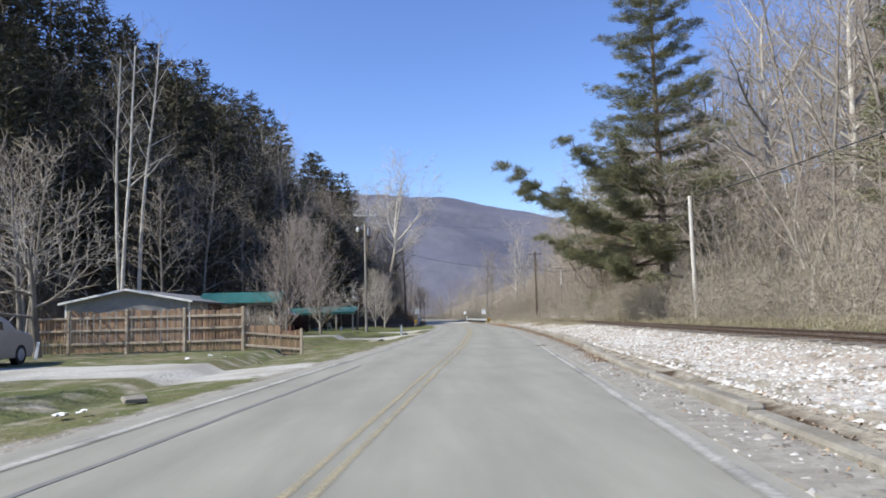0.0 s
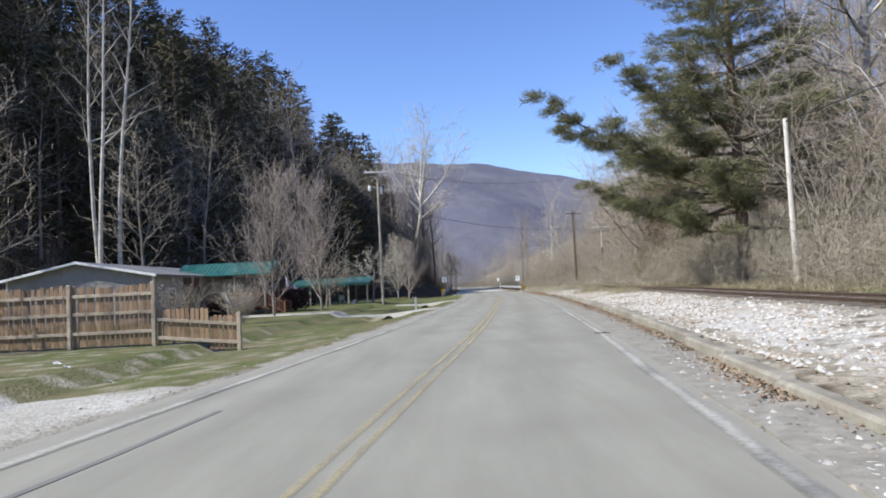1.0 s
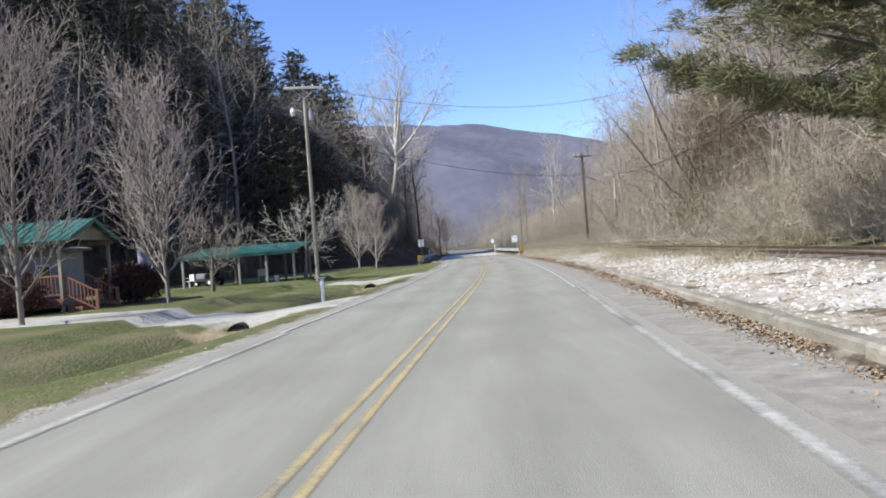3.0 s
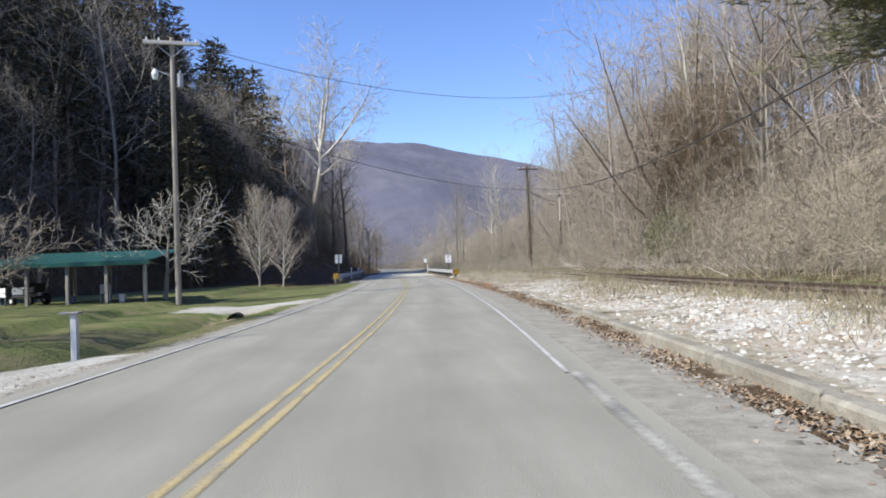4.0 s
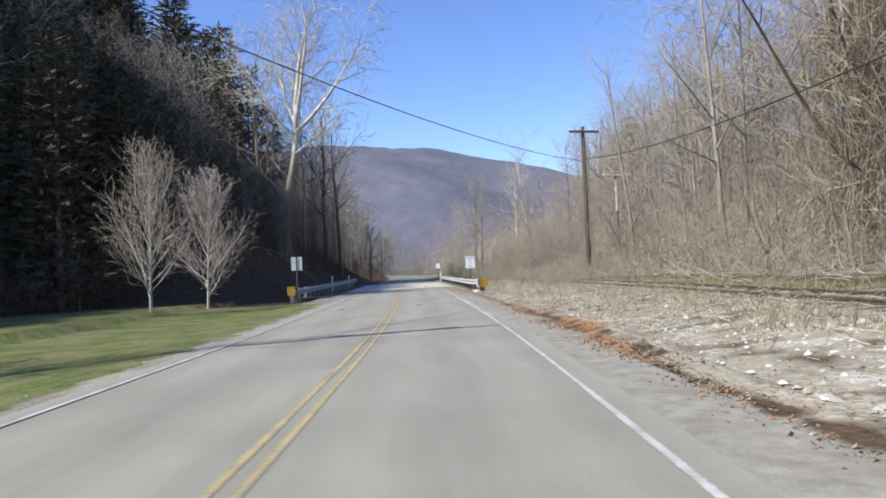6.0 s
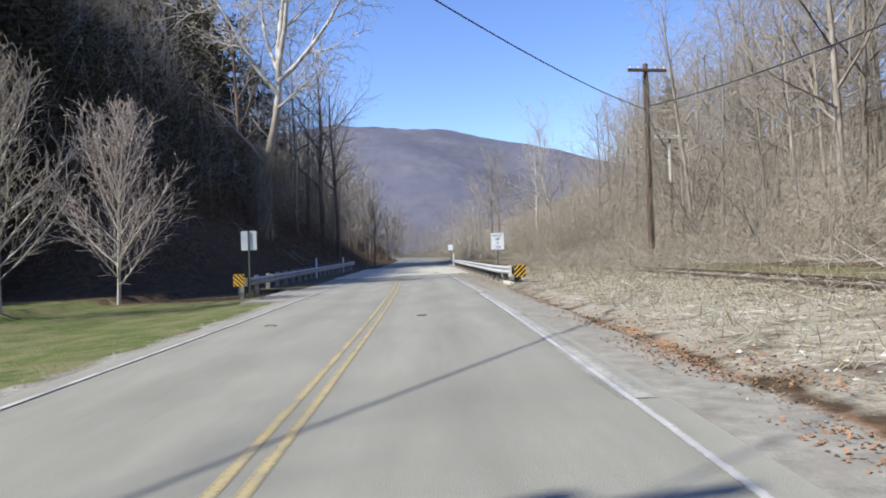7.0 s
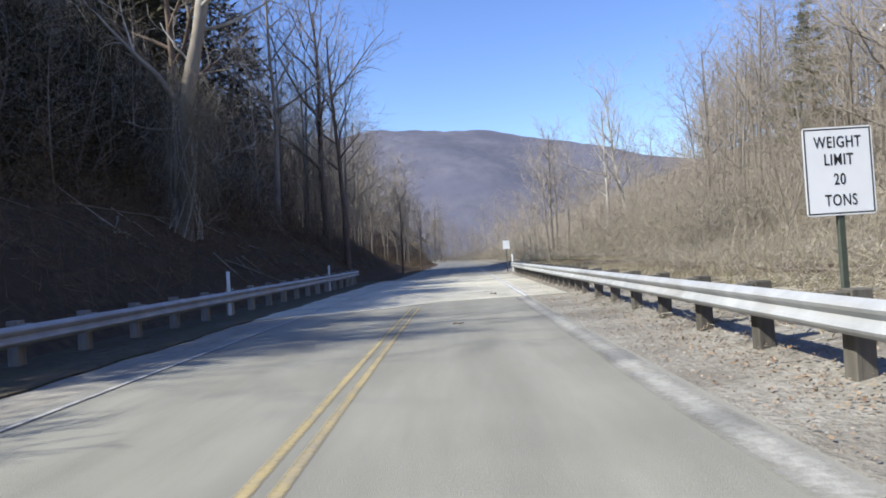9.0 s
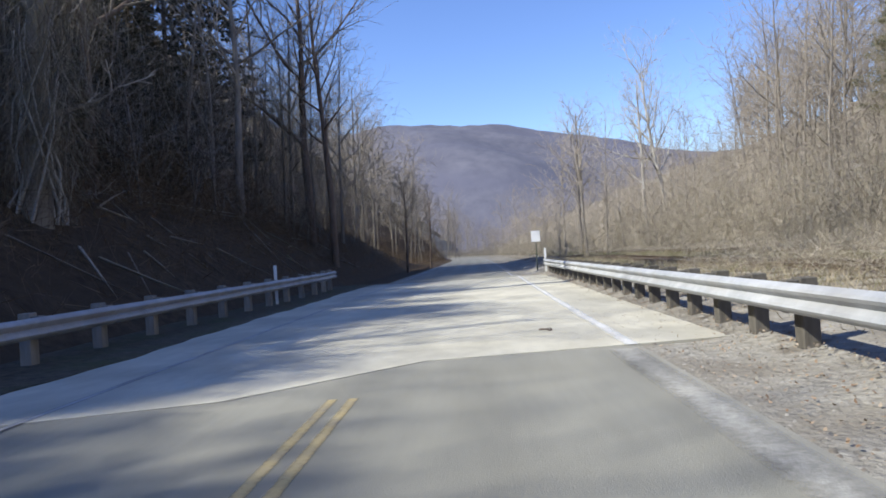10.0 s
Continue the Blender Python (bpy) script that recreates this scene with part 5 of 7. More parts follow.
def lettering(text, size, x, z, parent, material, y=-0.006):
    c = bpy.data.curves.new("lettering", "FONT")
    c.body, c.size, c.align_x, c.align_y, c.extrude, c.offset = text, size, "CENTER", "CENTER", 0.0008, size * 0.012
    c.space_character = 1.12
    tmp = bpy.data.objects.new("lettering", c)
    me = bpy.data.meshes.new_from_object(tmp)
    bpy.data.objects.remove(tmp)
    me.name = "lettering"
    me.materials.clear()
    me.materials.append(material)
    return put("lettering", me, parent, "black painted lettering", pose(x, y, z, 90) @ Matrix.Diagonal((0.72, 1, 1, 1)))


def border(w, h, t, parent, material, y=-0.004):
    bm = bmesh.new()
    for a in ((-w / 2, h / 2 - t, w / 2, h / 2), (-w / 2, -h / 2, w / 2, -h / 2 + t), (-w / 2, -h / 2 + t, -w / 2 + t, h / 2 - t), (w / 2 - t, -h / 2 + t, w / 2, h / 2 - t)):
        box(bm, a[0], y - 0.0008, a[1], a[2], y, a[3])
    return part("border", bm, material, parent, "thin black border")


sign = empty("weight_limit_sign", "white weight limit road sign on a green steel post", "road sign", pose(7.72, 104.9, 0, 0, 0, 3))
part("sign_plate", plate(0.61, 0.762), M_SIGN_WHITE, sign).location = (0, -0.03, 1.785)
sp = [c for c in sign.children if c.name.startswith("sign_plate")][0]
for text, dz in (("WEIGHT", 0.245), ("LIMIT", 0.095), ("20", -0.075), ("TONS", -0.255)):
    lettering(text, 0.138, 0, dz, sp, M_SIGN_BLACK, -0.0035)
border(0.585, 0.737, 0.012, sp, M_SIGN_BLACK, -0.0024)
part("post", boxed(-0.03, -0.022, -0.4, 0.03, 0.022, 2.1, 0.006), M_SIGN_POST, sign)

sign2 = empty("road_sign", "small white road sign seen far along the road", "road sign", pose(7.84, 150.3, 0, 0, 0, 0))
part("sign_plate", plate(0.5, 0.62), M_SIGN_WHITE, sign2).location = (0, -0.03, 1.98)
part("post", boxed(-0.03, -0.022, hz(7.84, 150.3) - 0.3, 0.03, 0.022, 2.3, 0.006), M_SIGN_POST, sign2)

sign3 = empty("road_sign", "bare aluminium back of a road sign on a dark post", "road sign", pose(-2.48, 101.74, 0, 0, 0, 2))
part("sign_plate", plate(0.61, 0.762), M_SIGN_BACK, sign3).location = (0, 0.03, 2.08)
part("post", boxed(-0.035, -0.025, -0.4, 0.035, 0.025, 2.46, 0.006), M_SIGN_POST, sign3)


def hazard_marker(x, y, z, w, h, lean, label):
    ob = empty("hazard_marker", label, "road marker", pose(x, y, z, 0, 0, 0), "bridge hazard markers")
    p = part("marker_plate", plate(w, h, 0.004, 0.02), M_SIGN_YELLOW, ob)
    n = 3
    for k in range(-n, n + 1):
        s = k * w / 2.6
        x0, z0 = s - h / 2 * lean, -h / 2
        x1, z1 = s + h / 2 * lean, h / 2
        t = w / 9
        quad = [(x0 - t, z0), (x0 + t, z0), (x1 + t, z1), (x1 - t, z1)]
        lo, hi = -w / 2 + 0.008, w / 2 - 0.008
        poly = []
        for i in range(4):                      # clip the slanting bar to the plate
            poly.append(quad[i])
        for bound, keep in ((lo, 1), (hi, -1)):
            out = []
            for i in range(len(poly)):
                a, b = poly[i], poly[(i + 1) % len(poly)]
                ia, ib = keep * (a[0] - bound) >= 0, keep * (b[0] - bound) >= 0
                if ia:
                    out.append(a)
                if ia != ib:
                    g = (bound - a[0]) / (b[0] - a[0])
                    out.append((bound, a[1] + g * (b[1] - a[1])))
            poly = out
        if len(poly) < 3:
            continue
        bm = bmesh.new()
        bm.faces.new([bm.verts.new((px, -0.0045, pz * 0.97)) for px, pz in poly])
        r = bmesh.ops.extrude_face_region(bm, geom=bm.faces[:])
        bmesh.ops.translate(bm, vec=(0, 0.002, 0), verts=[g for g in r["geom"] if isinstance(g, bmesh.types.BMVert)])
        bmesh.ops.recalc_face_normals(bm, faces=bm.faces)
        part("stripe", bm, M_SIGN_BLACK, p)
    part("bracket", boxed(-0.03, 0.004, -z - 0.2, 0.03, 0.05, h / 2 - 0.03, 0.006), M_SIGN_POST, ob)
    return ob


hazard_marker(8.03, 100.45, 0.56, 0.46, 0.46, 1.0, "yellow and black striped hazard marker at the guardrail's end")
hazard_marker(-2.72, 101.0, 0.55, 0.42, 0.46, -1.0, "yellow and black striped hazard marker at the guardrail's end")
part("footing", boxed(-0.08, 0.2, -0.1, 0.12, 2.4, 0.12, 0.02), M_DECK, rail_r, "pale concrete footing")
part("end_shoe", boxed(-0.03, -0.45, 0.33, 0.02, 0.3, 0.77, 0.02), M_GALV, rail_r, "pale flat steel end piece").location = (-0.05, 0.25, 0)
for x, y in ((-2.27, 118.6), (-2.1, 133.0), (7.95, 146.5)):
    mk = empty("delineator_post", "slim white reflector post behind the guardrail", "marker post", Matrix.Translation((x, y, 0)), "reflector posts")
    part("stake", boxed(-0.05, -0.01, -0.5, 0.05, 0.01, 1.28, 0.006), M_SIGN_WHITE, mk)


# ---- mailbox, culverts, kerb ----
mb = empty("mailbox_post", "white wooden mailbox post with a flat bare top board", "mailbox post", Matrix.Translation((-3.65, 51.66, hz(-3.65, 51.66))))
part("post", boxed(-0.055, -0.055, -0.3, 0.055, 0.055, 1.02, 0.008), M_TRIM, mb)
part("top_board", boxed(-0.24, -0.1, 1.02, 0.12, 0.1, 1.055, 0.006), M_SIDING, mb, "grey flat top board")


def pipe(y, x, z, length, label):
    ob = empty("culvert_pipe", label, "culvert", pose(x, y, z, 0, 0, 0), "drive culverts")
    v, f = [], []
    n = 20
    for r, yy in ((0.34, 0), (0.34, length), (0.30, length), (0.30, 0)):
        for k in range(n):
            a = 6.2832 * k / n
            v.append((r * math.cos(a), yy, r * math.sin(a)))
    for q in range(4):
        for k in range(n):
            a, b = q * n + k, q * n + (k + 1) % n
            c, d = ((q + 1) % 4) * n + (k + 1) % n, ((q + 1) % 4) * n + k
            f.append((a, b, c, d))
    put("pipe", mesh("pipe", v, f, M_CULVERT, True), ob)


pipe(46.15, float(cx(46.2)) - 6.1, -0.62, 4.4, "culvert pipe under the gravel drive, blackened for the shade inside")
pipe(64.85, float(cx(64.4)) - 6.1, -0.62, 4.4, "culvert pipe under the gravel drive, blackened for the shade inside")

rng = random.Random(9)
kerb = tagged(new("kerb"), "low weathered concrete kerb along the railway bank", "kerb", kind="structure")
y, k = -14.0, 0
block_mesh = None
while y < 80:
    ln = 2.4
    bm = boxed(-0.12, 0, -0.3, 0.12, ln - 0.02, 0.21, 0.035)
    if block_mesh is None:
        block_mesh = [part("kerb_stone", bm, M_CONCRETE, kerb).data]
        q = kerb.children[0]
    else:
        bm.free()
        q = put("kerb_stone", block_mesh[0], kerb)
    a = math.atan2(float(cx(y + ln) - cx(y)), ln)
    q.matrix_local = Matrix.Translation((float(cx(y)) + float(np.interp(y, [0, 14, 20, 30, 60, 80], [4.05, 4.1, 4.32, 4.48, 4.58, 4.75])) + rng.uniform(-0.03, 0.03), y, rng.uniform(-0.06, 0.02) - 0.09 * float(1 - smooth(10, 18, y)) - 0.10 * float(smooth(35, 65, y)))) @ Matrix.Rotation(-a + rng.uniform(-0.01, 0.01), 4, "Z") @ Matrix.Rotation(rng.uniform(-0.06, 0.06), 4, "Y")
    y += ln


# ---- railway ----
RAIL_SEC = [(-0.07, 0), (0.07, 0), (0.07, 0.02), (0.012, 0.04), (0.012, 0.11), (0.036, 0.12), (0.036, 0.155), (-0.036, 0.155), (-0.036, 0.12), (-0.012, 0.11), (-0.012, 0.04), (-0.07, 0.02)]


def rail(u):
    v, f, n = [], [], len(RAIL_SEC)
    ys = np.arange(-30, 180, 3.0)
    for yy in ys:
        x0 = float(cx(yy)) + u
        z0 = hz(x0, yy) - 0.01
        v += [(x0 + a, yy, z0 + b) for a, b in RAIL_SEC]
    for k in range(len(ys) - 1):
        for q in range(n):
            a, b = k * n + q, k * n + (q + 1) % n
            f.append((a, b, b + n, a + n))
    return mesh("rail", v, f, M_STEEL_DARK)


track = empty("railway_track", "rusty single railway track on old ties", "railway track")
for u in (8.75, 10.19):
    put("rail", rail(u), track, "rusty steel rail")
tie = None
y = 4.0
while y < 118:
    x0 = float(cx(y)) + 9.47
    if tie is None:
        tie = part("tie", boxed(-1.25, -0.11, -0.1, 1.25, 0.11, 0.085, 0.015), M_TIE, track)
        q = tie
    else:
        q = put("tie", tie.data, track)
    q.matrix_local = Matrix.Translation((x0 + rng.uniform(-0.06, 0.06), y, hz(x0, y) - 0.05 + rng.uniform(-0.02, 0.02))) @ Matrix.Rotation(rng.uniform(-0.03, 0.03), 4, "Z")
    y += 0.56


# ---- fence ----
def fence():
    """Five panels of upright boards facing the road, with two rails each, between round-topped posts."""
    ob = empty("board_fence", "orange-brown weathered wooden board fence with a low end panel", "fence")
    xs = [-17.9, -16.4, -14.1, -11.8, -9.45, -7.1]
    tall = [1.45, 1.68, 1.72, 1.68, 1.66]
    yb = 26.5
    for k, x in enumerate(xs):
        h = 1.05 if k == 5 else 1.78
        part("post", boxed(x - 0.055, yb - 0.09, hz(x, yb) - 0.3, x + 0.055, yb + 0.02, hz(x, yb) + h, 0.012), M_FENCE_RAIL, ob, "paler weathered post")
    board = None
    for k in range(5):
        x0, x1 = xs[k] + 0.06, xs[k + 1] - 0.06
        low = k == 4
        hh = 0.92 if low else tall[k]
        for zr in ((0.22, 0.72) if low else (0.42, 0.95, 1.45)):
            za, zb = hz(x0, yb) + zr, hz(x1, yb) + zr
            bm = boxed(0, -0.045, -0.045, x1 - x0, 0.0, 0.045, 0.006)
            q = part("fence_rail", bm, M_FENCE_RAIL, ob)
            q.matrix_local = Matrix.Translation((x0, yb - 0.012, za)) @ Matrix.Rotation(-math.atan2(zb - za, x1 - x0), 4, "Y")
        n = int((x1 - x0) / 0.128)
        for i in range(n):
            x = x0 + (i + 0.5) * (x1 - x0) / n
            sagz = -0.06 * math.sin(math.pi * (i + 0.5) / n) if not low else 0
            if board is None:
                bm = boxed(-0.052, 0, 0, 0.052, 0.018, 1.0, 0.004)
                q = part("board", bm, M_FENCE, ob)
                board = q.data
            else:
                q = put("board", board, ob)
            z = hz(x, yb) + 0.06 + rng.uniform(-0.02, 0.02)
            q.matrix_local = Matrix.Translation((x, yb + 0.004, z)) @ Matrix.Rotation(rng.uniform(-0.02, 0.02), 4, "Y") @ Matrix.Diagonal((1, 1, hh + sagz + rng.uniform(-0.04, 0.03), 1))


fence()


# ---- house, porch, carport ----
def gable_house():
    x0, x1, y0, y1, ze, zr = -26.2, -17.95, 46.0, 63.0, 2.72, 3.55
    g = -0.25
    ob = empty("house", "low grey-sided house with a shallow gabled roof", "house")
    v = [(x0, 0, g), (x1, 0, g), (x1, 0, ze), ((x0 + x1) / 2, 0, zr - 0.08), (x0, 0, ze)]
    bm = bmesh.new()
    a = [bm.verts.new((p[0], y0, p[2])) for p in v]
    b = [bm.verts.new((p[0], y1, p[2])) for p in v]
    bm.faces.new(a)
    bm.faces.new(b[::-1])
    for k in range(5):
        j = (k + 1) % 5
        bm.faces.new((a[j], a[k], b[k], b[j]))
    bmesh.ops.recalc_face_normals(bm, faces=bm.faces)
    part("wall", bm, M_SIDING, ob)
    z = g + 0.15
    while z < ze - 0.1:
        part("siding_board", boxed(x0 - 0.004, y0 - 0.018, z, x1 + 0.004, y0 - 0.001, z + 0.17, 0.004), M_SIDING, ob)
        part("siding_board", boxed(x1 + 0.001, y0, z, x1 + 0.018, y1, z + 0.17, 0.004), M_SIDING, ob)
        z += 0.185
    mid = (x0 + x1) / 2
    for s, xe in ((-1, x0 - 0.35), (1, x1 + 0.35)):
        ang = math.atan2(zr - ze, mid - x0)
        ln = (abs(xe - mid)) / math.cos(ang)
        m = Matrix.Translation((mid, 0, zr)) @ Matrix.Rotation(s * ang, 4, "Y")
        part("roof", boxed(0, y0 - 0.4, -0.06, s * ln, y1 + 0.3, 0.06, 0.01, m), M_SHINGLE, ob, "grey shingled roof slope")
        part("fascia", boxed(0, y0 - 0.44, -0.075, s * ln, y0 - 0.403, 0.065, 0.006, m), M_TRIM, ob, "white painted fascia board")
    z = g + 0.12
    while z < ze - 0.2:
        part("siding_board", boxed(x1 + 0.02, 50.2, z, x1 + 0.05, 53.5, z + 0.16, 0.004), M_WALL_BROWN, ob, "reddish-brown wall board")
        z += 0.17
    for xc in (x0, x1):
        part("corner_board", boxed(xc - 0.06, y0 - 0.03, g, xc + 0.06, y0 + 0.06, ze, 0.005), M_TRIM, ob, "white corner board")
    for yy in (48.5, 59.5):
        w = part("window", boxed(x1 - 0.02, yy - 0.55, 0.75, x1 + 0.03, yy + 0.55, 1.95, 0.01), M_TRIM, ob, "white framed dark window")
        part("pane", boxed(x1 + 0.031, yy - 0.46, 0.83, x1 + 0.036, yy + 0.46, 1.37), M_GLASS_DARK, w)
        part("pane", boxed(x1 + 0.031, yy - 0.46, 1.41, x1 + 0.036, yy + 0.46, 1.87), M_GLASS_DARK, w)


gable_house()


def ribbed_roof(ob, x0, x1, y0, y1, z_front, z_back, label):
    """A single metal slope with raised ribs, low along the y0 edge."""
    ang = math.atan2(z_back - z_front, y1 - y0)
    ln = (y1 - y0) / math.cos(ang)
    m = Matrix.Translation((0, y0, z_front)) @ Matrix.Rotation(ang, 4, "X")
    r = part("roof", boxed(x0, 0, 0, x1, ln, 0.03, 0.0, m), M_GREEN_ROOF, ob, label)
    x = x0 + 0.02
    while x < x1:
        part("roof_rib", boxed(x, 0, 0.03, x + 0.035, ln, 0.05, 0.0, m), M_GREEN_ROOF, r)
        x += 0.3
    part("fascia", boxed(x0, -0.02, -0.16, x1, 0.0, 0.03, 0.0, m), M_GREEN_ROOF, r)


def porch():
    """A wing with a gabled green roof, its ridge across the house, over an open deck with stairs down to the lawn."""
    ob = empty("porch", "open porch with a green ribbed metal roof and reddish deck", "porch")
    x0, x1, y0, y1, ze, zr = -17.9, -13.7, 53.6, 57.4, 2.78, 3.56
    ym = (y0 + y1) / 2
    for s, ye in ((-1, y0 - 0.3), (1, y1 + 0.3)):
        ang = math.atan2(zr - ze, ym - y0)
        ln = abs(ye - ym) / math.cos(ang)
        m = Matrix.Translation((0, ym, zr)) @ Matrix.Rotation(-s * ang, 4, "X")
        r = part("roof", boxed(x0 - 2.0, 0, -0.02, x1 + 0.35, s * ln, 0.02, 0.0, m), M_GREEN_ROOF, ob, "green ribbed metal roof slope")
        x = x0 - 1.95
        while x < x1 + 0.3:
            part("roof_rib", boxed(x, 0, 0.02, x + 0.04, s * ln, 0.045, 0.0, m), M_GREEN_ROOF, r)
            x += 0.3
        part("rake_trim", boxed(x1 + 0.35, 0, -0.12, x1 + 0.38, s * ln, 0.04, 0.0, m), M_GREEN_ROOF, r)
    bm = bmesh.new()
    a = [bm.verts.new((x1 + 0.05, y, z)) for y, z in ((y0, ze - 0.05), (y1, ze - 0.05), (ym, zr - 0.06))]
    b = [bm.verts.new((x1 - 0.02, y, z)) for y, z in ((y0, ze - 0.05), (y1, ze - 0.05), (ym, zr - 0.06))]
    bm.faces.new(a)
    bm.faces.new(b[::-1])
    for k in range(3):
        bm.faces.new((a[(k + 1) % 3], a[k], b[k], b[(k + 1) % 3]))
    bmesh.ops.recalc_face_normals(bm, faces=bm.faces)
    part("gable_panel", bm, M_SIDING, ob, "grey boarded gable")
    for yy in (y0 + 0.06, y1 - 0.06):
        part("beam", boxed(x0, yy - 0.05, ze - 0.22, x1 + 0.1, yy + 0.05, ze - 0.06, 0.006), M_POST_WOOD, ob)
    for x, y in ((x1 - 0.1, y0 + 0.06), (x1 - 2.1, y0 + 0.06), (x1 - 0.1, y1 - 0.06)):
        part("porch_post", boxed(x - 0.06, y - 0.06, -0.5, x + 0.06, y + 0.06, ze - 0.2, 0.008), M_POST_WOOD, ob)
    k = 0
    x = x0 + 0.02
    while x < x1 - 0.12:
        part("deck_board", boxed(x, y0, 0.47, x + 0.135, y1, 0.50, 0.004), M_RED_WOOD, ob)
        x += 0.142
    part("deck_skirt", boxed(x0, y0 - 0.03, 0.22, x1, y0 - 0.002, 0.46, 0.006), M_RED_WOOD, ob)
    part("deck_rail", boxed(x0, y0 + 0.03, 1.32, x1 - 0.16, y0 + 0.09, 1.40, 0.006), M_RED_WOOD, ob)
    part("deck_rail", boxed(x0, y0 + 0.03, 0.62, x1 - 0.16, y0 + 0.09, 0.68, 0.006), M_RED_WOOD, ob)
    bal, x = None, x0 + 0.1
    while x < x1 - 0.25:
        if bal is None:
            bal = part("baluster", boxed(-0.02, y0 + 0.04, 0.68, 0.02, y0 + 0.08, 1.32, 0.003), M_RED_WOOD, ob)
            bal.location.x = x
        else:
            put("baluster", bal.data, ob, "", Matrix.Translation((x, 0, 0)))
        x += 0.14
    for k in range(4):
        part("step", boxed(x1 + 0.3 * k, y0 + 0.15, -0.4, x1 + 0.3 * (k + 1) - 0.008, y0 + 1.6, 0.33 - 0.17 * k, 0.01), M_RED_WOOD, ob)
    for ys in (y0 + 0.1, y0 + 1.66):
        part("stair_rail", tubed((x1 - 0.05, ys, 1.38), (x1 + 1.2, ys, 0.68), 0.04, 0.04, 6), M_RED_WOOD, ob)
        part("stair_rail", tubed((x1 - 0.05, ys, 0.68), (x1 + 1.2, ys, 0.0), 0.035, 0.035, 6), M_RED_WOOD, ob)
        part("stair_post", boxed(x1 + 1.16, ys - 0.045, -0.5, x1 + 1.25, ys + 0.045, 0.78, 0.006), M_RED_WOOD, ob)
        for k in range(9):
            f = (k + 0.5) / 9
            part("baluster", boxed(x1 - 0.05 + 1.25 * f - 0.018, ys - 0.018, 0.68 - 0.68 * f, x1 - 0.05 + 1.25 * f + 0.018, ys + 0.018, 1.38 - 0.7 * f), M_RED_WOOD, ob)


porch()


def carport():
    ob = empty("carport", "open carport with a green metal roof on grey posts", "carport")
    x0, x1, y0, y1 = -16.6, -9.0, 71.6, 77.0
    ribbed_roof(ob, x0, x1, y0, y1, 1.92, 2.55, "green ribbed metal carport roof")
    for x in (x0 + 0.25, x0 + 2.05, x0 + 3.85, x0 + 5.6, x1 - 0.25):
        for yy, zt in ((y0 + 0.25, 1.93), (y1 - 0.25, 2.5)):
            part("post", boxed(x - 0.07, yy - 0.07, hz(x, yy) - 0.3, x + 0.07, yy + 0.07, zt, 0.01), M_POST_PALE, ob)
    for yy, zt in ((y0 + 0.25, 1.93), (y1 - 0.25, 2.52)):
        part("beam", boxed(x0, yy - 0.05, zt - 0.18, x1, yy + 0.05, zt - 0.03, 0.006), M_POST_WOOD, ob)


carport()


# ---- parked car ----
def car():
    ob = empty("car", "silver hatchback parked on the gravel drive", "car", pose(-15.5, 16.6, hz(-15.5, 17.5), 0, 0, 2))
    prof = [(0.0, 0.35), (0.02, 0.62), (0.06, 0.98), (0.22, 1.10), (0.62, 1.55), (1.1, 1.62), (2.2, 1.60), (2.9, 1.38), (3.35, 1.08), (4.2, 0.95), (4.42, 0.75), (4.45, 0.35), (4.3, 0.22), (0.15, 0.22)]
    bm = bmesh.new()
    rows = []
    for x, shrink in ((-0.86, 0.93), (-0.80, 1.0), (0.80, 1.0), (0.86, 0.93)):
        rows.append([bm.verts.new((x * (1 - 0.14 * max(0, z - 1.0)), y * shrink + (1 - shrink) * 2.2, 0.6 + (z - 0.6) * (1 if abs(x) < 0.83 else 0.985))) for y, z in prof])
    n = len(prof)
    for a, b in zip(rows, rows[1:]):
        for k in range(n):
            bm.faces.new((a[k], a[(k + 1) % n], b[(k + 1) % n], b[k]))
    bm.faces.new(rows[0][::-1])
    bm.faces.new(rows[-1])
    bmesh.ops.recalc_face_normals(bm, faces=bm.faces)
    bmesh.ops.bevel(bm, geom=bm.edges[:], offset=0.02, segments=1, affect="EDGES")
    part("body", bm, M_CAR, ob)
    bm = boxed(-0.62, 0.0, -0.22, 0.62, 0.02, 0.22, 0.008, Matrix.Translation((0, 0.395, 1.335)) @ Matrix.Rotation(radians(-42), 4, "X"))
    part("rear_window", bm, M_GLASS_DARK, ob)
    for s in (-1, 1):
        m = Matrix.Translation((s * 0.815, 1.75, 1.28)) @ Matrix.Rotation(radians(-s * 9), 4, "Y")
        part("side_window", boxed(-0.012, -0.85, -0.19, 0.012, 0.0, 0.19, 0.006, m), M_GLASS_DARK, ob)
        part("side_window", boxed(-0.012, 0.05, -0.19, 0.012, 0.8, 0.16, 0.006, m), M_GLASS_DARK, ob)
        part("tail_light", boxed(s * 0.56, -0.01, 0.78, s * 0.82, 0.06, 1.0, 0.015), M_TAIL, ob)
        for y in (0.78, 3.55):
            w = part("wheel", tubed((s * 0.66, y, 0.31), (s * 0.87, y, 0.31), 0.31, 0.31, 24), M_BLACK, ob)
            part("rim", tubed((s * 0.868, y, 0.31), (s * 0.885, y, 0.31), 0.20, 0.18, 16), M_GALV, w)
    part("bumper", boxed(-0.84, -0.06, 0.30, 0.84, 0.08, 0.55, 0.03), M_CAR, ob)
    part("number_plate", boxed(-0.16, -0.016, 0.72, 0.16, -0.004, 0.88, 0.003), M_TRIM, ob)


car()


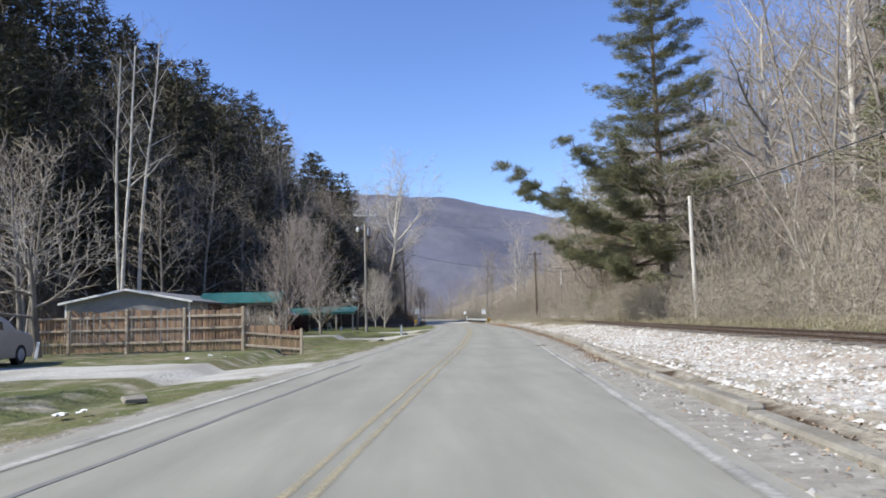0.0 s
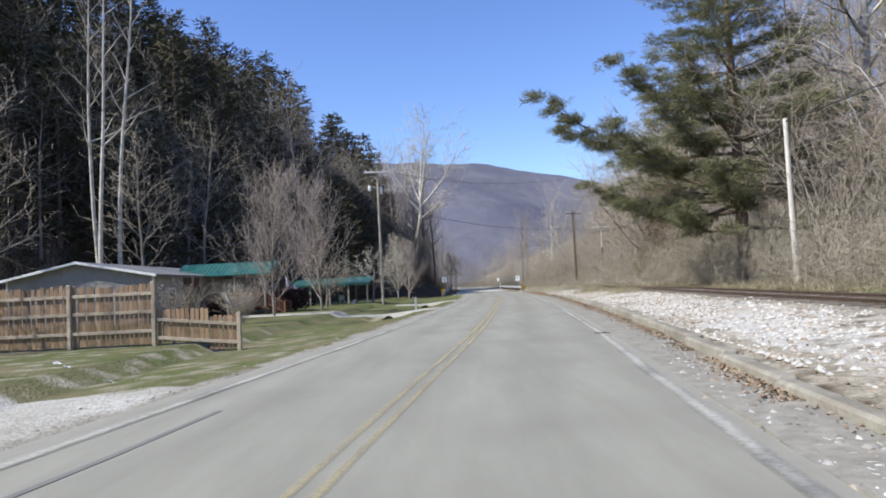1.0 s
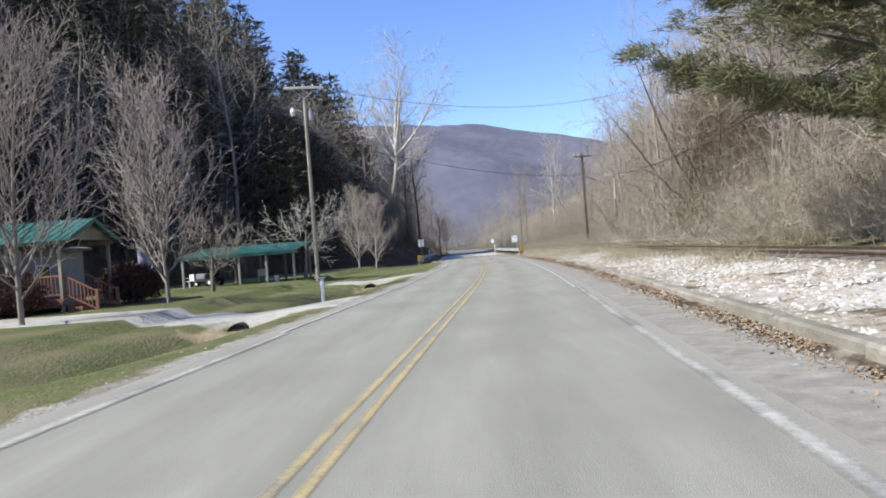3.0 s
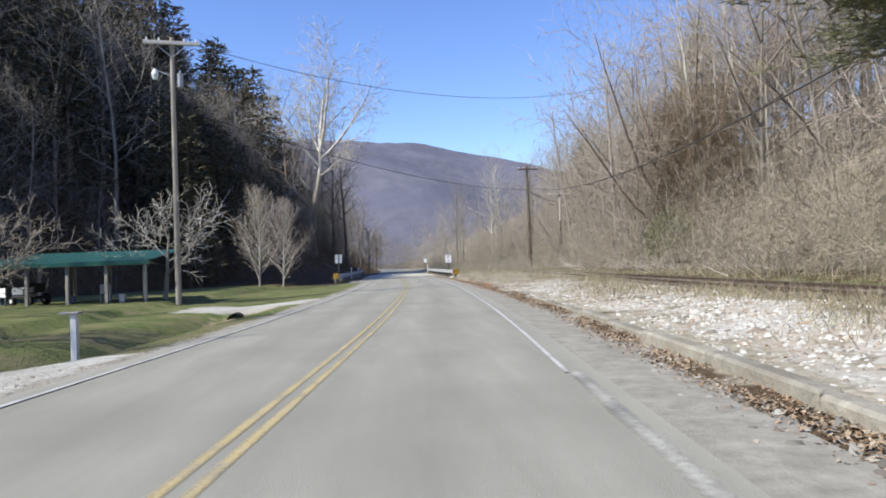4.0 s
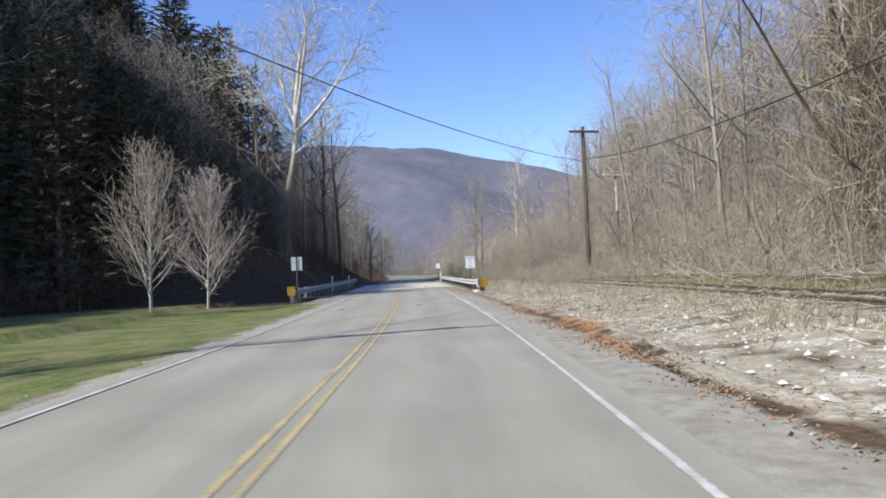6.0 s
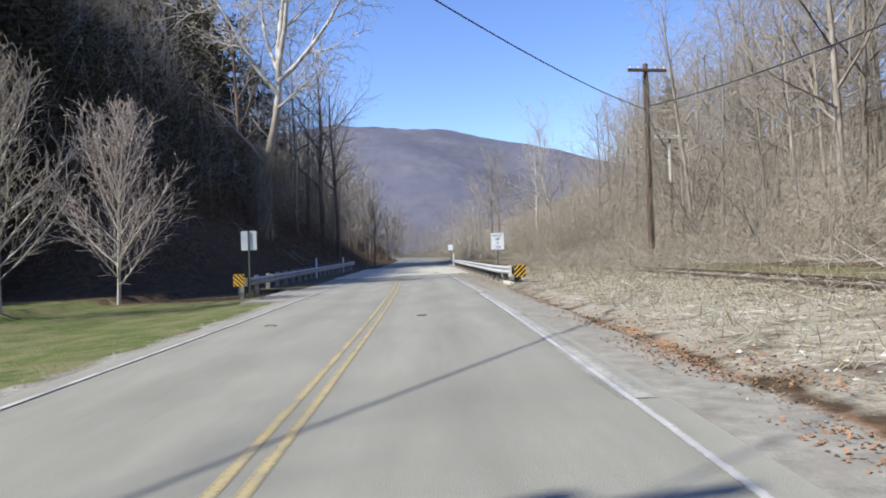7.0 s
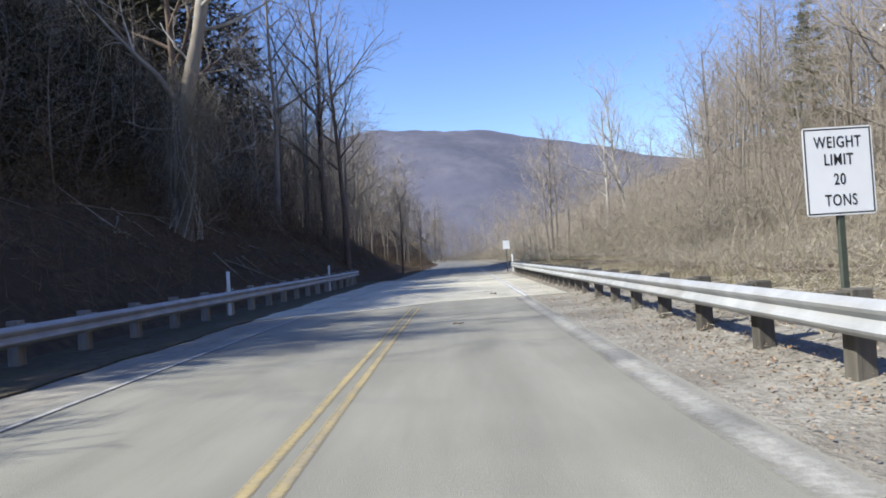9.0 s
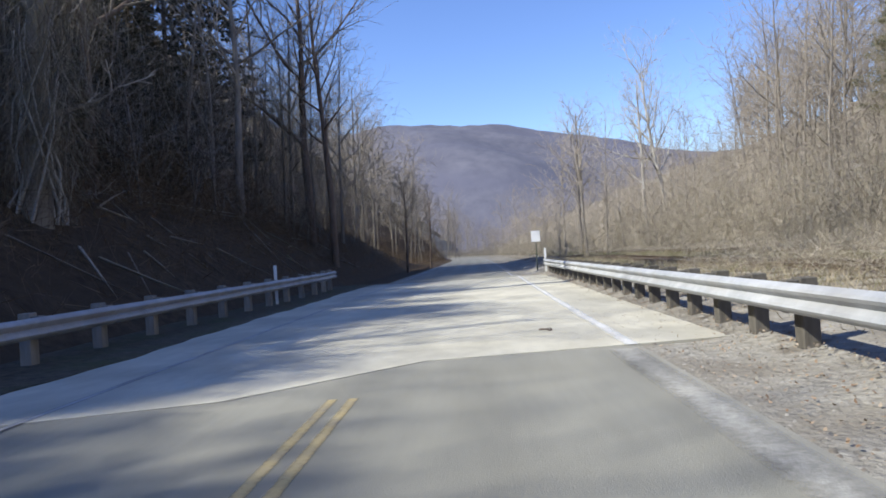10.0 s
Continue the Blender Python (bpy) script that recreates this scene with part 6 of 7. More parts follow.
# ---- yard things ----
def satellite_dish():
    ob = empty("satellite_dish", "small grey satellite dish on a pole in the lawn", "satellite dish", pose(-9.94, 34.26, hz(-9.94, 34.26), 0, 0, 105))
    part("mast", tubed((0, 0, -0.3), (0, 0, 0.95), 0.035, 0.03, 8), M_POST_WOOD, ob)
    bm = bmesh.new()
    bmesh.ops.create_uvsphere(bm, u_segments=24, v_segments=12, radius=0.75)
    bmesh.ops.delete(bm, geom=[q for q in bm.verts if q.co.z > -0.60], context="VERTS")
    bmesh.ops.translate(bm, vec=(0, 0, 0.66), verts=bm.verts)
    bmesh.ops.solidify(bm, geom=bm.faces[:], thickness=0.012)
    bmesh.ops.transform(bm, matrix=Matrix.Translation((0, -0.05, 1.12)) @ Matrix.Rotation(radians(62), 4, "X") @ Matrix.Rotation(0, 4, "Z"), verts=bm.verts)
    part("reflector", bm, M_SIDING, ob)
    part("feed_arm", tubed((0, -0.05, 0.85), (0, -0.55, 1.0), 0.012, 0.012, 6), M_GALV, ob)


satellite_dish()


def flag():
    ob = empty("flag", "violet, white and rust-red flag, violet brightened for sun, hanging from a slanted pole", "flag", pose(-13.7, 60.9, 0, 0, 0, 0))
    part("flagpole", tubed((0.55, 0.1, hz(-13.2, 61) - 0.2), (-0.5, -0.3, 3.0), 0.022, 0.014, 8), M_TRIM, ob)
    bands = (("hoist_band", 0, 3, M_TRIM, "white cloth band"), ("cloth", 3, 9, M_FLAG, "violet cloth"), ("lower_band", 9, 12, M_RUST_CLOTH, "rust-red cloth band"))
    n = 9
    for name, j0, j1, material, label in bands:
        bm = bmesh.new()
        grid = [[bm.verts.new((-0.42 + 0.1 * j / 12 + (0.25 + 0.75 * min(1, j / 5)) * 0.95 * i / (n - 1), -0.3 + 0.3 * i / (n - 1) + 0.07 * math.sin(i * 1.5 + j * 0.35), 2.75 - 0.55 * i / (n - 1) - 1.5 * j / 12)) for i in range(n)] for j in range(j0, j1 + 1)]
        for j in range(j1 - j0):
            for i in range(n - 1):
                bm.faces.new((grid[j][i], grid[j][i + 1], grid[j + 1][i + 1], grid[j + 1][i]))
        bmesh.ops.solidify(bm, geom=bm.faces[:], thickness=0.003)
        part(name, bm, material, ob, label)


flag()


def mower():
    ob = empty("lawn_tractor", "dark lawn tractor parked under the carport", "lawn tractor", pose(-15.4, 74.0, hz(-15.4, 74), 0, 0, 60))
    part("bonnet", boxed(-0.28, 0.2, 0.45, 0.28, 1.15, 0.85, 0.06), M_SIDING_DARK, ob)
    part("chassis", boxed(-0.32, -0.7, 0.28, 0.32, 1.1, 0.45, 0.03), M_BLACK, ob)
    part("seat", box(boxed(-0.24, -0.6, 0.6, 0.24, -0.15, 0.7, 0.04), -0.24, -0.68, 0.65, 0.24, -0.58, 1.05, 0.03), M_BLACK, ob)
    part("steering_wheel", tubed((0, 0.02, 0.98), (0, 0.05, 1.0), 0.18, 0.18, 16), M_BLACK, ob)
    for x, y, r in ((-0.42, -0.45, 0.26), (0.42, -0.45, 0.26), (-0.4, 0.85, 0.19), (0.4, 0.85, 0.19)):
        w = part("wheel", tubed((x - 0.1, y, r), (x + 0.1, y, r), r, r, 20), M_BLACK, ob)
        part("rim", tubed((x - 0.11, y, r), (x + 0.11, y, r), r * 0.5, r * 0.5, 14), M_TRIM, w)


mower()


def bucket(x, y, material, label):
    ob = empty("bucket", label, "bucket", Matrix.Translation((x, y, hz(x, y))), "carport clutter")
    part("pail", tubed((0, 0, 0), (0, 0, 0.38), 0.13, 0.16, 18), material, ob)
    part("rim", tubed((0, 0, 0.36), (0, 0, 0.39), 0.168, 0.168, 18), material, ob)


bucket(-10.6, 72.6, M_TRIM, "white plastic bucket under the carport")
bucket(-13.2, 73.4, M_SIDING_DARK, "dark plastic bucket under the carport")


def garden_chair(x, y, rz):
    ob = empty("garden_chair", "pale plastic garden chair under the carport", "chair", pose(x, y, hz(x, y), 0, 0, rz))
    part("seat", boxed(-0.24, -0.22, 0.40, 0.24, 0.24, 0.44, 0.015), M_TRIM, ob)
    part("backrest", boxed(-0.24, 0.20, 0.44, 0.24, 0.25, 0.86, 0.015), M_TRIM, ob)
    for px in (-0.21, 0.21):
        part("armrest", boxed(px - 0.03, -0.2, 0.62, px + 0.03, 0.22, 0.65, 0.01), M_TRIM, ob)
        for py in (-0.19, 0.21):
            part("leg", boxed(px - 0.022, py - 0.022, 0, px + 0.022, py + 0.022, 0.40, 0.006), M_TRIM, ob)


garden_chair(-12.0, 74.2, 20)
garden_chair(-16.4, 72.9, -30)
stake = part("white_stake", boxed(-0.05, -0.02, -0.1, 0.05, 0.02, 0.62, 0.008), M_TRIM)
stake.matrix_world = pose(-16.3, 23.9, hz(-16.3, 23.9), 0, 8, 10)
tagged(stake, "short leaning white stake beside the drive", "stake")


def dense_bush(x, y, r, h, seed, name="garden_bush", label="dense dark maroon-leaved garden bush beside the porch", material=M_MAROON, group="porch bushes"):
    """A clipped garden bush: short stems and a crown of many small leaves, thinner and ragged outside."""
    g = np.random.default_rng(seed)
    ob = empty(name, label, "bush", Matrix.Translation(at_ground(x, y)), group)
    bm = bmesh.new()
    for k in range(7):
        a = k * 0.9
        tube(bm, (0.05 * math.cos(a), 0.05 * math.sin(a), -0.1), (r * 0.6 * math.cos(a), r * 0.6 * math.sin(a), h * 0.7), 0.025, 0.008, 5)
    part("stems", bm, M_BARK_BROWN, ob)
    n = 4200
    d = g.normal(size=(n, 3))
    d /= np.linalg.norm(d, axis=1, keepdims=True)
    lump = 1 + 0.18 * np.sin(d[:, 0] * 5 + seed) * np.cos(d[:, 1] * 4) + 0.1 * np.sin(d[:, 2] * 9)
    p = d * (g.random(n) ** 0.3 * lump)[:, None] * np.array([r, r, h * 0.5]) + np.array([0, 0, h * 0.52])
    e = (d + g.normal(0, 0.7, (n, 3))) * 0.09
    s = np.cross(e, g.normal(size=(n, 3)))
    s *= 0.03 / np.linalg.norm(s, axis=1, keepdims=True)
    v = np.stack([p - s, p + s, p + e], 1).reshape(-1, 3)
    v[:, 2] = np.maximum(v[:, 2], 0.02)
    put("foliage", big_mesh("foliage", v, np.arange(3 * n).reshape(-1, 3), material), ob)


for k, (x, y, r, h) in enumerate(((-12.6, 57.3, 1.0, 1.55), (-13.9, 58.9, 1.1, 1.6), (-14.9, 52.5, 1.0, 1.5), (-16.3, 52.4, 0.9, 1.3))):
    dense_bush(x, y, r, h, 80 + k)
for k, (x, y, r, h) in enumerate(((18.6, 79.0, 1.1, 2.9), (20.0, 80.5, 1.2, 3.3))):
    dense_bush(x, y, r, h, 90 + k, "evergreen_bush", "dark green evergreen bush at the foot of the hill", M_NEEDLE, "evergreen bushes")


# ---- brush, stones, leaves, grass: what nobody could count ----
def sticks(p, d, length, r, bend):
    """Bent tapering stems as arrays: base points, directions, lengths, radii, sideways bends."""
    n = len(p)
    d = d / np.linalg.norm(d, axis=1, keepdims=True)
    mid = p + d * (length * 0.5)[:, None] + bend * 0.35
    tip = p + d * length[:, None] + bend
    a = np.cross(d, np.array([0.3, 0.5, 0.81]))
    a /= np.linalg.norm(a, axis=1, keepdims=True) + 1e-9
    b = np.cross(d, a)
    v = np.empty((n, 7, 3))
    for k in range(3):
        w = 2.0944 * k
        o = (a * math.cos(w) + b * math.sin(w)) * r[:, None]
        v[:, k] = p + o
        v[:, 3 + k] = mid + o * 0.65
    v[:, 6] = tip
    t = np.array([(0, 1, 4), (0, 4, 3), (1, 2, 5), (1, 5, 4), (2, 0, 3), (2, 3, 5), (3, 4, 6), (4, 5, 6), (5, 3, 6)])
    tris = (t[None] + (np.arange(n) * 7)[:, None, None]).reshape(-1, 3)
    return v.reshape(-1, 3), tris


def slivers(p, d, w):
    """Flat pointed blades: base points, whole directions, widths."""
    side = np.cross(d, np.random.default_rng(3).normal(size=d.shape))
    side *= (w / (np.linalg.norm(side, axis=1) + 1e-9))[:, None]
    v = np.stack([p - side, p + side, p + d], 1)
    return v.reshape(-1, 3), np.arange(len(p) * 3).reshape(-1, 3)


def merged(*arrays):
    vs, ts, base = [], [], 0
    for v, t in arrays:
        vs.append(v)
        ts.append(t + base)
        base += len(v)
    return np.concatenate(vs), np.concatenate(ts)


def stuff(name, label, arrays, material, category):
    tagged(new(name, big_mesh(name, *arrays, material)), label, category, kind="stuff")


R = np.random.default_rng(17)


def thicket(n_tall, n_twig, x, y, tall, twig_r=0.012):
    """Tangled upright stems with loose twigs through their volume. x, y: arrays of base points; tall: of heights."""
    z = height(x, y)
    p = np.stack([x, y, z - 0.1], 1)
    d = np.stack([R.normal(0, 0.28, len(x)), R.normal(0, 0.28, len(x)), np.ones(len(x))], 1)
    bend = np.stack([R.normal(0, 0.22, len(x)) * tall, R.normal(0, 0.22, len(x)) * tall, -0.12 * tall * R.random(len(x))], 1)
    a = sticks(p, d, tall, np.clip(tall * 0.0022, 0.004, 0.013), bend)
    i = R.integers(0, len(x), n_twig)
    f = R.random(n_twig) ** 0.7
    q = p[i] + d[i] / np.linalg.norm(d[i], axis=1, keepdims=True) * (tall[i] * f)[:, None] + bend[i] * (f ** 1.6)[:, None] + R.normal(0, 0.12, (n_twig, 3))
    dd = R.normal(0, 1, (n_twig, 3)) + np.array([0, 0, 0.35])
    dd *= ((0.35 + 0.9 * R.random(n_twig)) / np.linalg.norm(dd, axis=1))[:, None]
    return merged(a, slivers(q, dd, np.full(n_twig, twig_r)))


def toe_r_arr(y):
    return np.interp(y, [-90, 30, 80, 120, 170, 220, 300, 400], [16, 18, 21, 24, 27, 27, 24, 20])


n = 10000
y = R.uniform(8, 200, n)
off = R.gamma(2.0, 3.2, n)
x = cx(y) + 12.6 + 0.02 * np.maximum(0, y - 60) + off
tall = (1.4 + 6.2 * R.random(n) ** 1.5) * np.clip(0.35 + off / 5.0, 0.3, 1.15) * np.clip((y + 15) / 40, 0.5, 1)
tall *= np.where((y > 84) & (y < 135) & (off < 9), 0.45, 1.0)
stuff("brush", "tangled dry tan brush and vines beyond the railway", thicket(n, 125000, x, y, tall, 0.008), M_BRUSH, "brush")
n = 3600
y = R.uniform(15, 360, n)
x = toe_r_arr(y) - 2 + 60 * R.random(n) ** 1.3
stuff("brush", "tan brush and saplings over the sunlit hillside", thicket(n, 52000, x, y, 1.5 + 5.5 * R.random(n) ** 1.4, 0.013), M_BRUSH, "brush")
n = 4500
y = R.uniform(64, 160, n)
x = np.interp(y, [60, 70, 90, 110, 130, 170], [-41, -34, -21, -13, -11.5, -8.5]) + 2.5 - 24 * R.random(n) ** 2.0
stuff("brush", "bare brush under the trees of the slope, colour darkened for shade", thicket(n, 50000, x, y, 0.8 + 3.6 * R.random(n) ** 1.5, 0.011), M_VINE_SHADED_BRUSH, "brush")
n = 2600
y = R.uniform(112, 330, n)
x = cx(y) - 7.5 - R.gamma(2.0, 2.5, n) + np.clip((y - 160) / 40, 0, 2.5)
stuff("brush", "bare brown brush on the bank, colour darkened for shade", thicket(n, 24000, x, y, 0.6 + 3.0 * R.random(n) ** 1.7, 0.007), M_VINE_SHADED_BRUSH, "brush")
n = 800
y = R.uniform(28, 66, n)
x = cx(y) + 12.0 + 3.2 * R.random(n)
stuff("brush", "dry brush in front of the pine", thicket(n, 15000, x, y, 1.0 + 2.6 * R.random(n), 0.006), M_BRUSH, "brush")
n = 900
y = R.uniform(97, 135, n)
x = 10.5 + 7.5 * R.random(n)
stuff("brush", "heaped dead tan brush beside the guardrail", thicket(n, 26000, x, y, 0.2 + 0.6 * R.random(n), 0.004), M_BRUSH, "brush")
n = 2500
y = R.uniform(150, 420, n)
x = cx(y) + 6.5 + R.gamma(2.0, 3.5, n)
stuff("brush", "tan roadside brush beyond the bridge", thicket(n, 30000, x, y, 0.6 + 3.5 * R.random(n) ** 1.3, 0.01), M_BRUSH, "brush")
n = 3000
y = R.uniform(240, 520, n)
x = R.uniform(-45, 60, n)
keep = np.abs(x - cx(y)) > 5
x, y = x[keep], y[keep]
stuff("brush", "tan brush at the end of the valley", thicket(len(x), 16000, x, y, 1.5 + 5.5 * R.random(len(x)), 0.03), M_BRUSH, "brush")


# vines that hang from the trees
def curtain(n, x, y, top, length, stray=0.22):
    z = height(x, y) + top
    p = np.stack([x, y, z], 1)
    d = np.stack([R.normal(0, stray, n), R.normal(0, stray, n), -np.ones(n)], 1)
    bend = R.normal(0, 0.16, (n, 3)) * length[:, None]
    return merged(sticks(p, d, np.minimum(length, top), R.uniform(0.004, 0.013, n), bend),
                  slivers(p[:, :] + d * (length * R.random(n))[:, None], R.normal(0, 0.5, (n, 3)), np.full(n, 0.006)))


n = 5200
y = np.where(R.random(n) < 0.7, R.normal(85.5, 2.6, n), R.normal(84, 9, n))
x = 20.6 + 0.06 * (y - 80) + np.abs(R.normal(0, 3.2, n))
stuff("hanging_vines", "dark brown vines hanging from the crooked hillside trees", curtain(n, x, y, R.uniform(2, 12, n), R.uniform(1.5, 6, n)), M_VINE_SHADED_BRUSH, "vines")
n = 1500
f = R.random(n)
x = -8.0 + 0.13 * 8 * f + R.normal(0, 1, n) * (0.35 + 0.45 * f)
y = 130.0 + R.normal(0, 1, n) * (0.25 + 0.45 * f)
stuff("hanging_vines", "brown vines wrapped round the sycamore's lower trunk", curtain(n, x, y, 1.2 + 7 * f, R.uniform(0.6, 2.6, n), 0.55), M_BRUSH, "vines")
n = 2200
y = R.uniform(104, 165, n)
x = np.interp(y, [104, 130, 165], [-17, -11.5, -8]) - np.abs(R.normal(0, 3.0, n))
stuff("hanging_vines", "vines hanging from the trees of the bank, colour darkened for shade", curtain(n, x, y, R.uniform(2, 10, n), R.uniform(1.5, 6, n)), M_VINE_SHADED_BRUSH, "vines")
n = 1500
y = R.uniform(110, 150, n)
x = np.interp(y, [110, 130, 150], [-10.5, -9.5, -9.0]) - 5 * R.random(n)
stuff("hanging_vines", "tan vines and dead canes hanging along the top of the bank", curtain(n, x, y, R.uniform(1.5, 9, n), R.uniform(1.0, 5, n), 0.35), M_BRUSH, "vines")
n = 1600
y = R.uniform(150, 178, n)
x = -6.0 - 5.5 * R.random(n)
stuff("hanging_vines", "tan vines draped over the trees at the far end of the bank", curtain(n, x, y, R.uniform(2, 11, n), R.uniform(1.5, 6, n), 0.3), M_BRUSH, "vines")
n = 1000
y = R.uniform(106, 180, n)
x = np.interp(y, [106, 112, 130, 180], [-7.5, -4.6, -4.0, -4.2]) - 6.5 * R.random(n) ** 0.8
stuff("brush", "low dead canes and weeds scattered over the bank, darkened for shade", thicket(n, 7000, x, y, 0.2 + 1.0 * R.random(n) ** 2, 0.01), M_VINE_SHADED_BRUSH, "brush")


# dead limbs lying on the shaded bank
n = 130
y = R.uniform(108, 165, n)
x = np.interp(y, [104, 130, 165], [-10, -6, -5.5]) - 8 * R.random(n)
p = np.stack([x, y, height(x, y) + 0.12], 1)
d = np.stack([R.normal(0.5, 0.6, n), R.normal(0, 1, n), R.normal(0.0, 0.12, n)], 1)
a = np.hypot(d[:, 0], d[:, 1]) + 1e-6
d[:, 2] += (height(x + d[:, 0] / a, y + d[:, 1] / a) - height(x, y)) * a
stuff("fallen_branches", "pale dead branches lying on the shaded bank", sticks(p, d, R.uniform(1.0, 4.5, n), R.uniform(0.02, 0.06, n), R.normal(0, 0.15, (n, 3))), M_BRUSH, "branches")


n = 260
y = R.uniform(60, 125, n)
x = cx(y) + 11.6 + 2.6 * R.random(n) + 0.03 * np.maximum(0, y - 80)
p = np.stack([x, y, height(x, y) + 0.05], 1)
d = np.stack([R.normal(-0.3, 0.7, n), R.normal(0, 0.8, n), R.uniform(0.05, 0.8, n)], 1)
stuff("fallen_branches", "pale dead branches heaped along the railway", sticks(p, d, R.uniform(0.4, 2.0, n), R.uniform(0.006, 0.02, n), R.normal(0, 0.25, (n, 3))), M_TWIG_PALE, "branches")


n = 700
y = R.uniform(66, 108, n)
x = cx(y) + 4.9 + 4.0 * R.random(n)
p = np.stack([x, y, height(x, y) + 0.03], 1)
d = np.stack([R.normal(0, 0.6, n), R.normal(0, 1, n), R.uniform(-0.02, 0.16, n)], 1)
stuff("fallen_branches", "bleached twigs and sticks strewn over the bank", sticks(p, d, R.uniform(0.15, 0.8, n), R.uniform(0.004, 0.011, n), R.normal(0, 0.06, (n, 3))), M_TWIG_PALE, "branches")
n = 7600
y = R.uniform(74, 114, n)
x = cx(y) + 4.7 + 6.0 * R.random(n) ** 0.8 - 0.4 * wobble(y * 3, y)
p = np.stack([x, y, height(x, y) + R.uniform(0.01, 0.10, n)], 1)
d = np.stack([R.normal(0, 1, n), R.normal(0, 0.7, n), R.normal(0.05, 0.14, n)], 1)
stuff("dry_stalks", "flattened pale straw and broken stalks strewn over the bank", sticks(p, d, R.uniform(0.08, 0.42, n), R.uniform(0.003, 0.012, n), R.normal(0, 0.06, (n, 3))), M_STALK, "dry stalks")
n = 260
h = R.uniform(2.5, 11, n)
stuff("hanging_vines", "dry vines clinging to the dark utility pole", curtain(n, 17.3 + R.normal(0, 0.12, n), 112.6 + R.normal(0, 0.12, n), h, R.uniform(1, 3, n), 0.05), M_BRUSH, "vines")


# ballast stones on the railway bank
def stones(x, y, size):
    n = len(x)
    base = np.array([(-1, -0.8, -0.2), (1, -0.9, -0.2), (0.9, 0.9, -0.2), (-0.9, 0.8, -0.2), (-0.3, -0.2, 0.8), (0.45, 0.25, 0.65)])
    f = np.array([(0, 1, 4), (1, 5, 4), (1, 2, 5), (2, 3, 5), (3, 4, 5), (3, 0, 4)])
    v = base[None] * (1 + R.uniform(-0.35, 0.35, (n, 6, 3)))
    sx, sy, sz = size * R.uniform(0.7, 1.4, n), size * R.uniform(0.6, 1.1, n), size * R.uniform(0.5, 1.0, n)
    v = v * np.stack([sx, sy, sz], 1)[:, None]
    a = R.uniform(0, 6.28, n)
    c, s = np.cos(a), np.sin(a)
    vx = v[:, :, 0] * c[:, None] - v[:, :, 1] * s[:, None] + v[:, :, 2] * R.uniform(-0.4, 0.4, n)[:, None]
    vy = v[:, :, 0] * s[:, None] + v[:, :, 1] * c[:, None]
    vz = v[:, :, 2]
    out = np.stack([vx + x[:, None], vy + y[:, None], vz + (height(x, y) - size * 0.15)[:, None]], 2)
    return out.reshape(-1, 3), (f[None] + (np.arange(n) * 6)[:, None, None]).reshape(-1, 3)


n = 24000
y = -4 + 88 * R.random(n) ** 1.25
u = np.clip(R.normal(6.1, 0.95, n), 4.65, 8.4)
keep = (np.sin(y * 0.9 + np.sin(y * 0.33) * 2) * np.cos(u * 2.1 + y * 0.21) + R.normal(0, 0.4, n) > -0.5) & (R.random(n) < np.clip((84 - y) / 34, 0, 1))
y, u = y[keep], u[keep]
stuff("ballast", "pale broken ballast stones on the railway bank", stones(cx(y) + u, y, R.uniform(0.02, 0.062, len(y)) * np.where(R.random(len(y)) < 0.05, 1.8, 1.0)), M_STONE, "stones")
n = 2600
y = R.uniform(-4, 100, n)
u = R.choice([-3.45, 3.85], n, p=[0.35, 0.65]) + R.normal(0, 0.28, n)
stuff("roadside_gravel", "loose grey gravel along the road edges", stones(cx(y) + u, y, R.uniform(0.012, 0.04, n)), M_RUBBLE, "gravel")
n = 5200
y = R.uniform(96, 146, n)
u = 3.25 + 1.9 * R.random(n) ** 1.3
stuff("roadside_gravel", "loose grey gravel and grit beside the guardrail", stones(cx(y) + u, y, R.uniform(0.008, 0.03, n)), M_RUBBLE, "gravel")
n = 2600
y = R.uniform(-2, 60, n)
u = np.clip(R.normal(np.interp(y, [0, 18, 30], [3.62, 3.8, 4.1]), 0.17, n), 3.2, 4.4)
stuff("rubble", "grey broken rubble against the kerb", stones(cx(y) + u, y, R.uniform(0.03, 0.085, n)), M_RUBBLE, "stones")
n = 1500
y = 1 + 17 * R.random(n)
u = np.clip(R.normal(3.55, 0.2, n), 3.1, 3.95)
stuff("rubble", "pale broken stones spilled along the road edge", stones(cx(y) + u, y, R.uniform(0.02, 0.065, n)), M_STONE, "stones")


# fallen leaves
def leaves(x, y, size):
    n = len(x)
    a = R.uniform(0, 6.28, n)
    tilt = R.normal(0, 0.35, (n, 2))
    c, s = np.cos(a), np.sin(a)
    base = np.array([(-1, 0), (0, -0.6), (1, 0), (0, 0.6)])
    px = (base[None, :, 0] * c[:, None] - base[None, :, 1] * s[:, None]) * size[:, None]
    py = (base[None, :, 0] * s[:, None] + base[None, :, 1] * c[:, None]) * size[:, None]
    pz = px * tilt[:, :1] + py * tilt[:, 1:] + np.array([0.25, 0, 0.25, 0])[None] * size[:, None]
    g = height(x, y)
    v = np.stack([x[:, None] + px, y[:, None] + py, g[:, None] + 0.025 + pz + size[:, None] * 0.3], 2)
    t = np.array([(0, 1, 3), (1, 2, 3)])
    return v.reshape(-1, 3), (t[None] + (np.arange(n) * 4)[:, None, None]).reshape(-1, 3)


n = 34000
y = R.uniform(0, 112, n)
u = np.where(R.random(n) < 0.55, np.clip(R.normal(4.15, 0.16, n), 3.3, 4.34), np.clip(R.normal(5.6, 1.3, n), 4.5, 9))
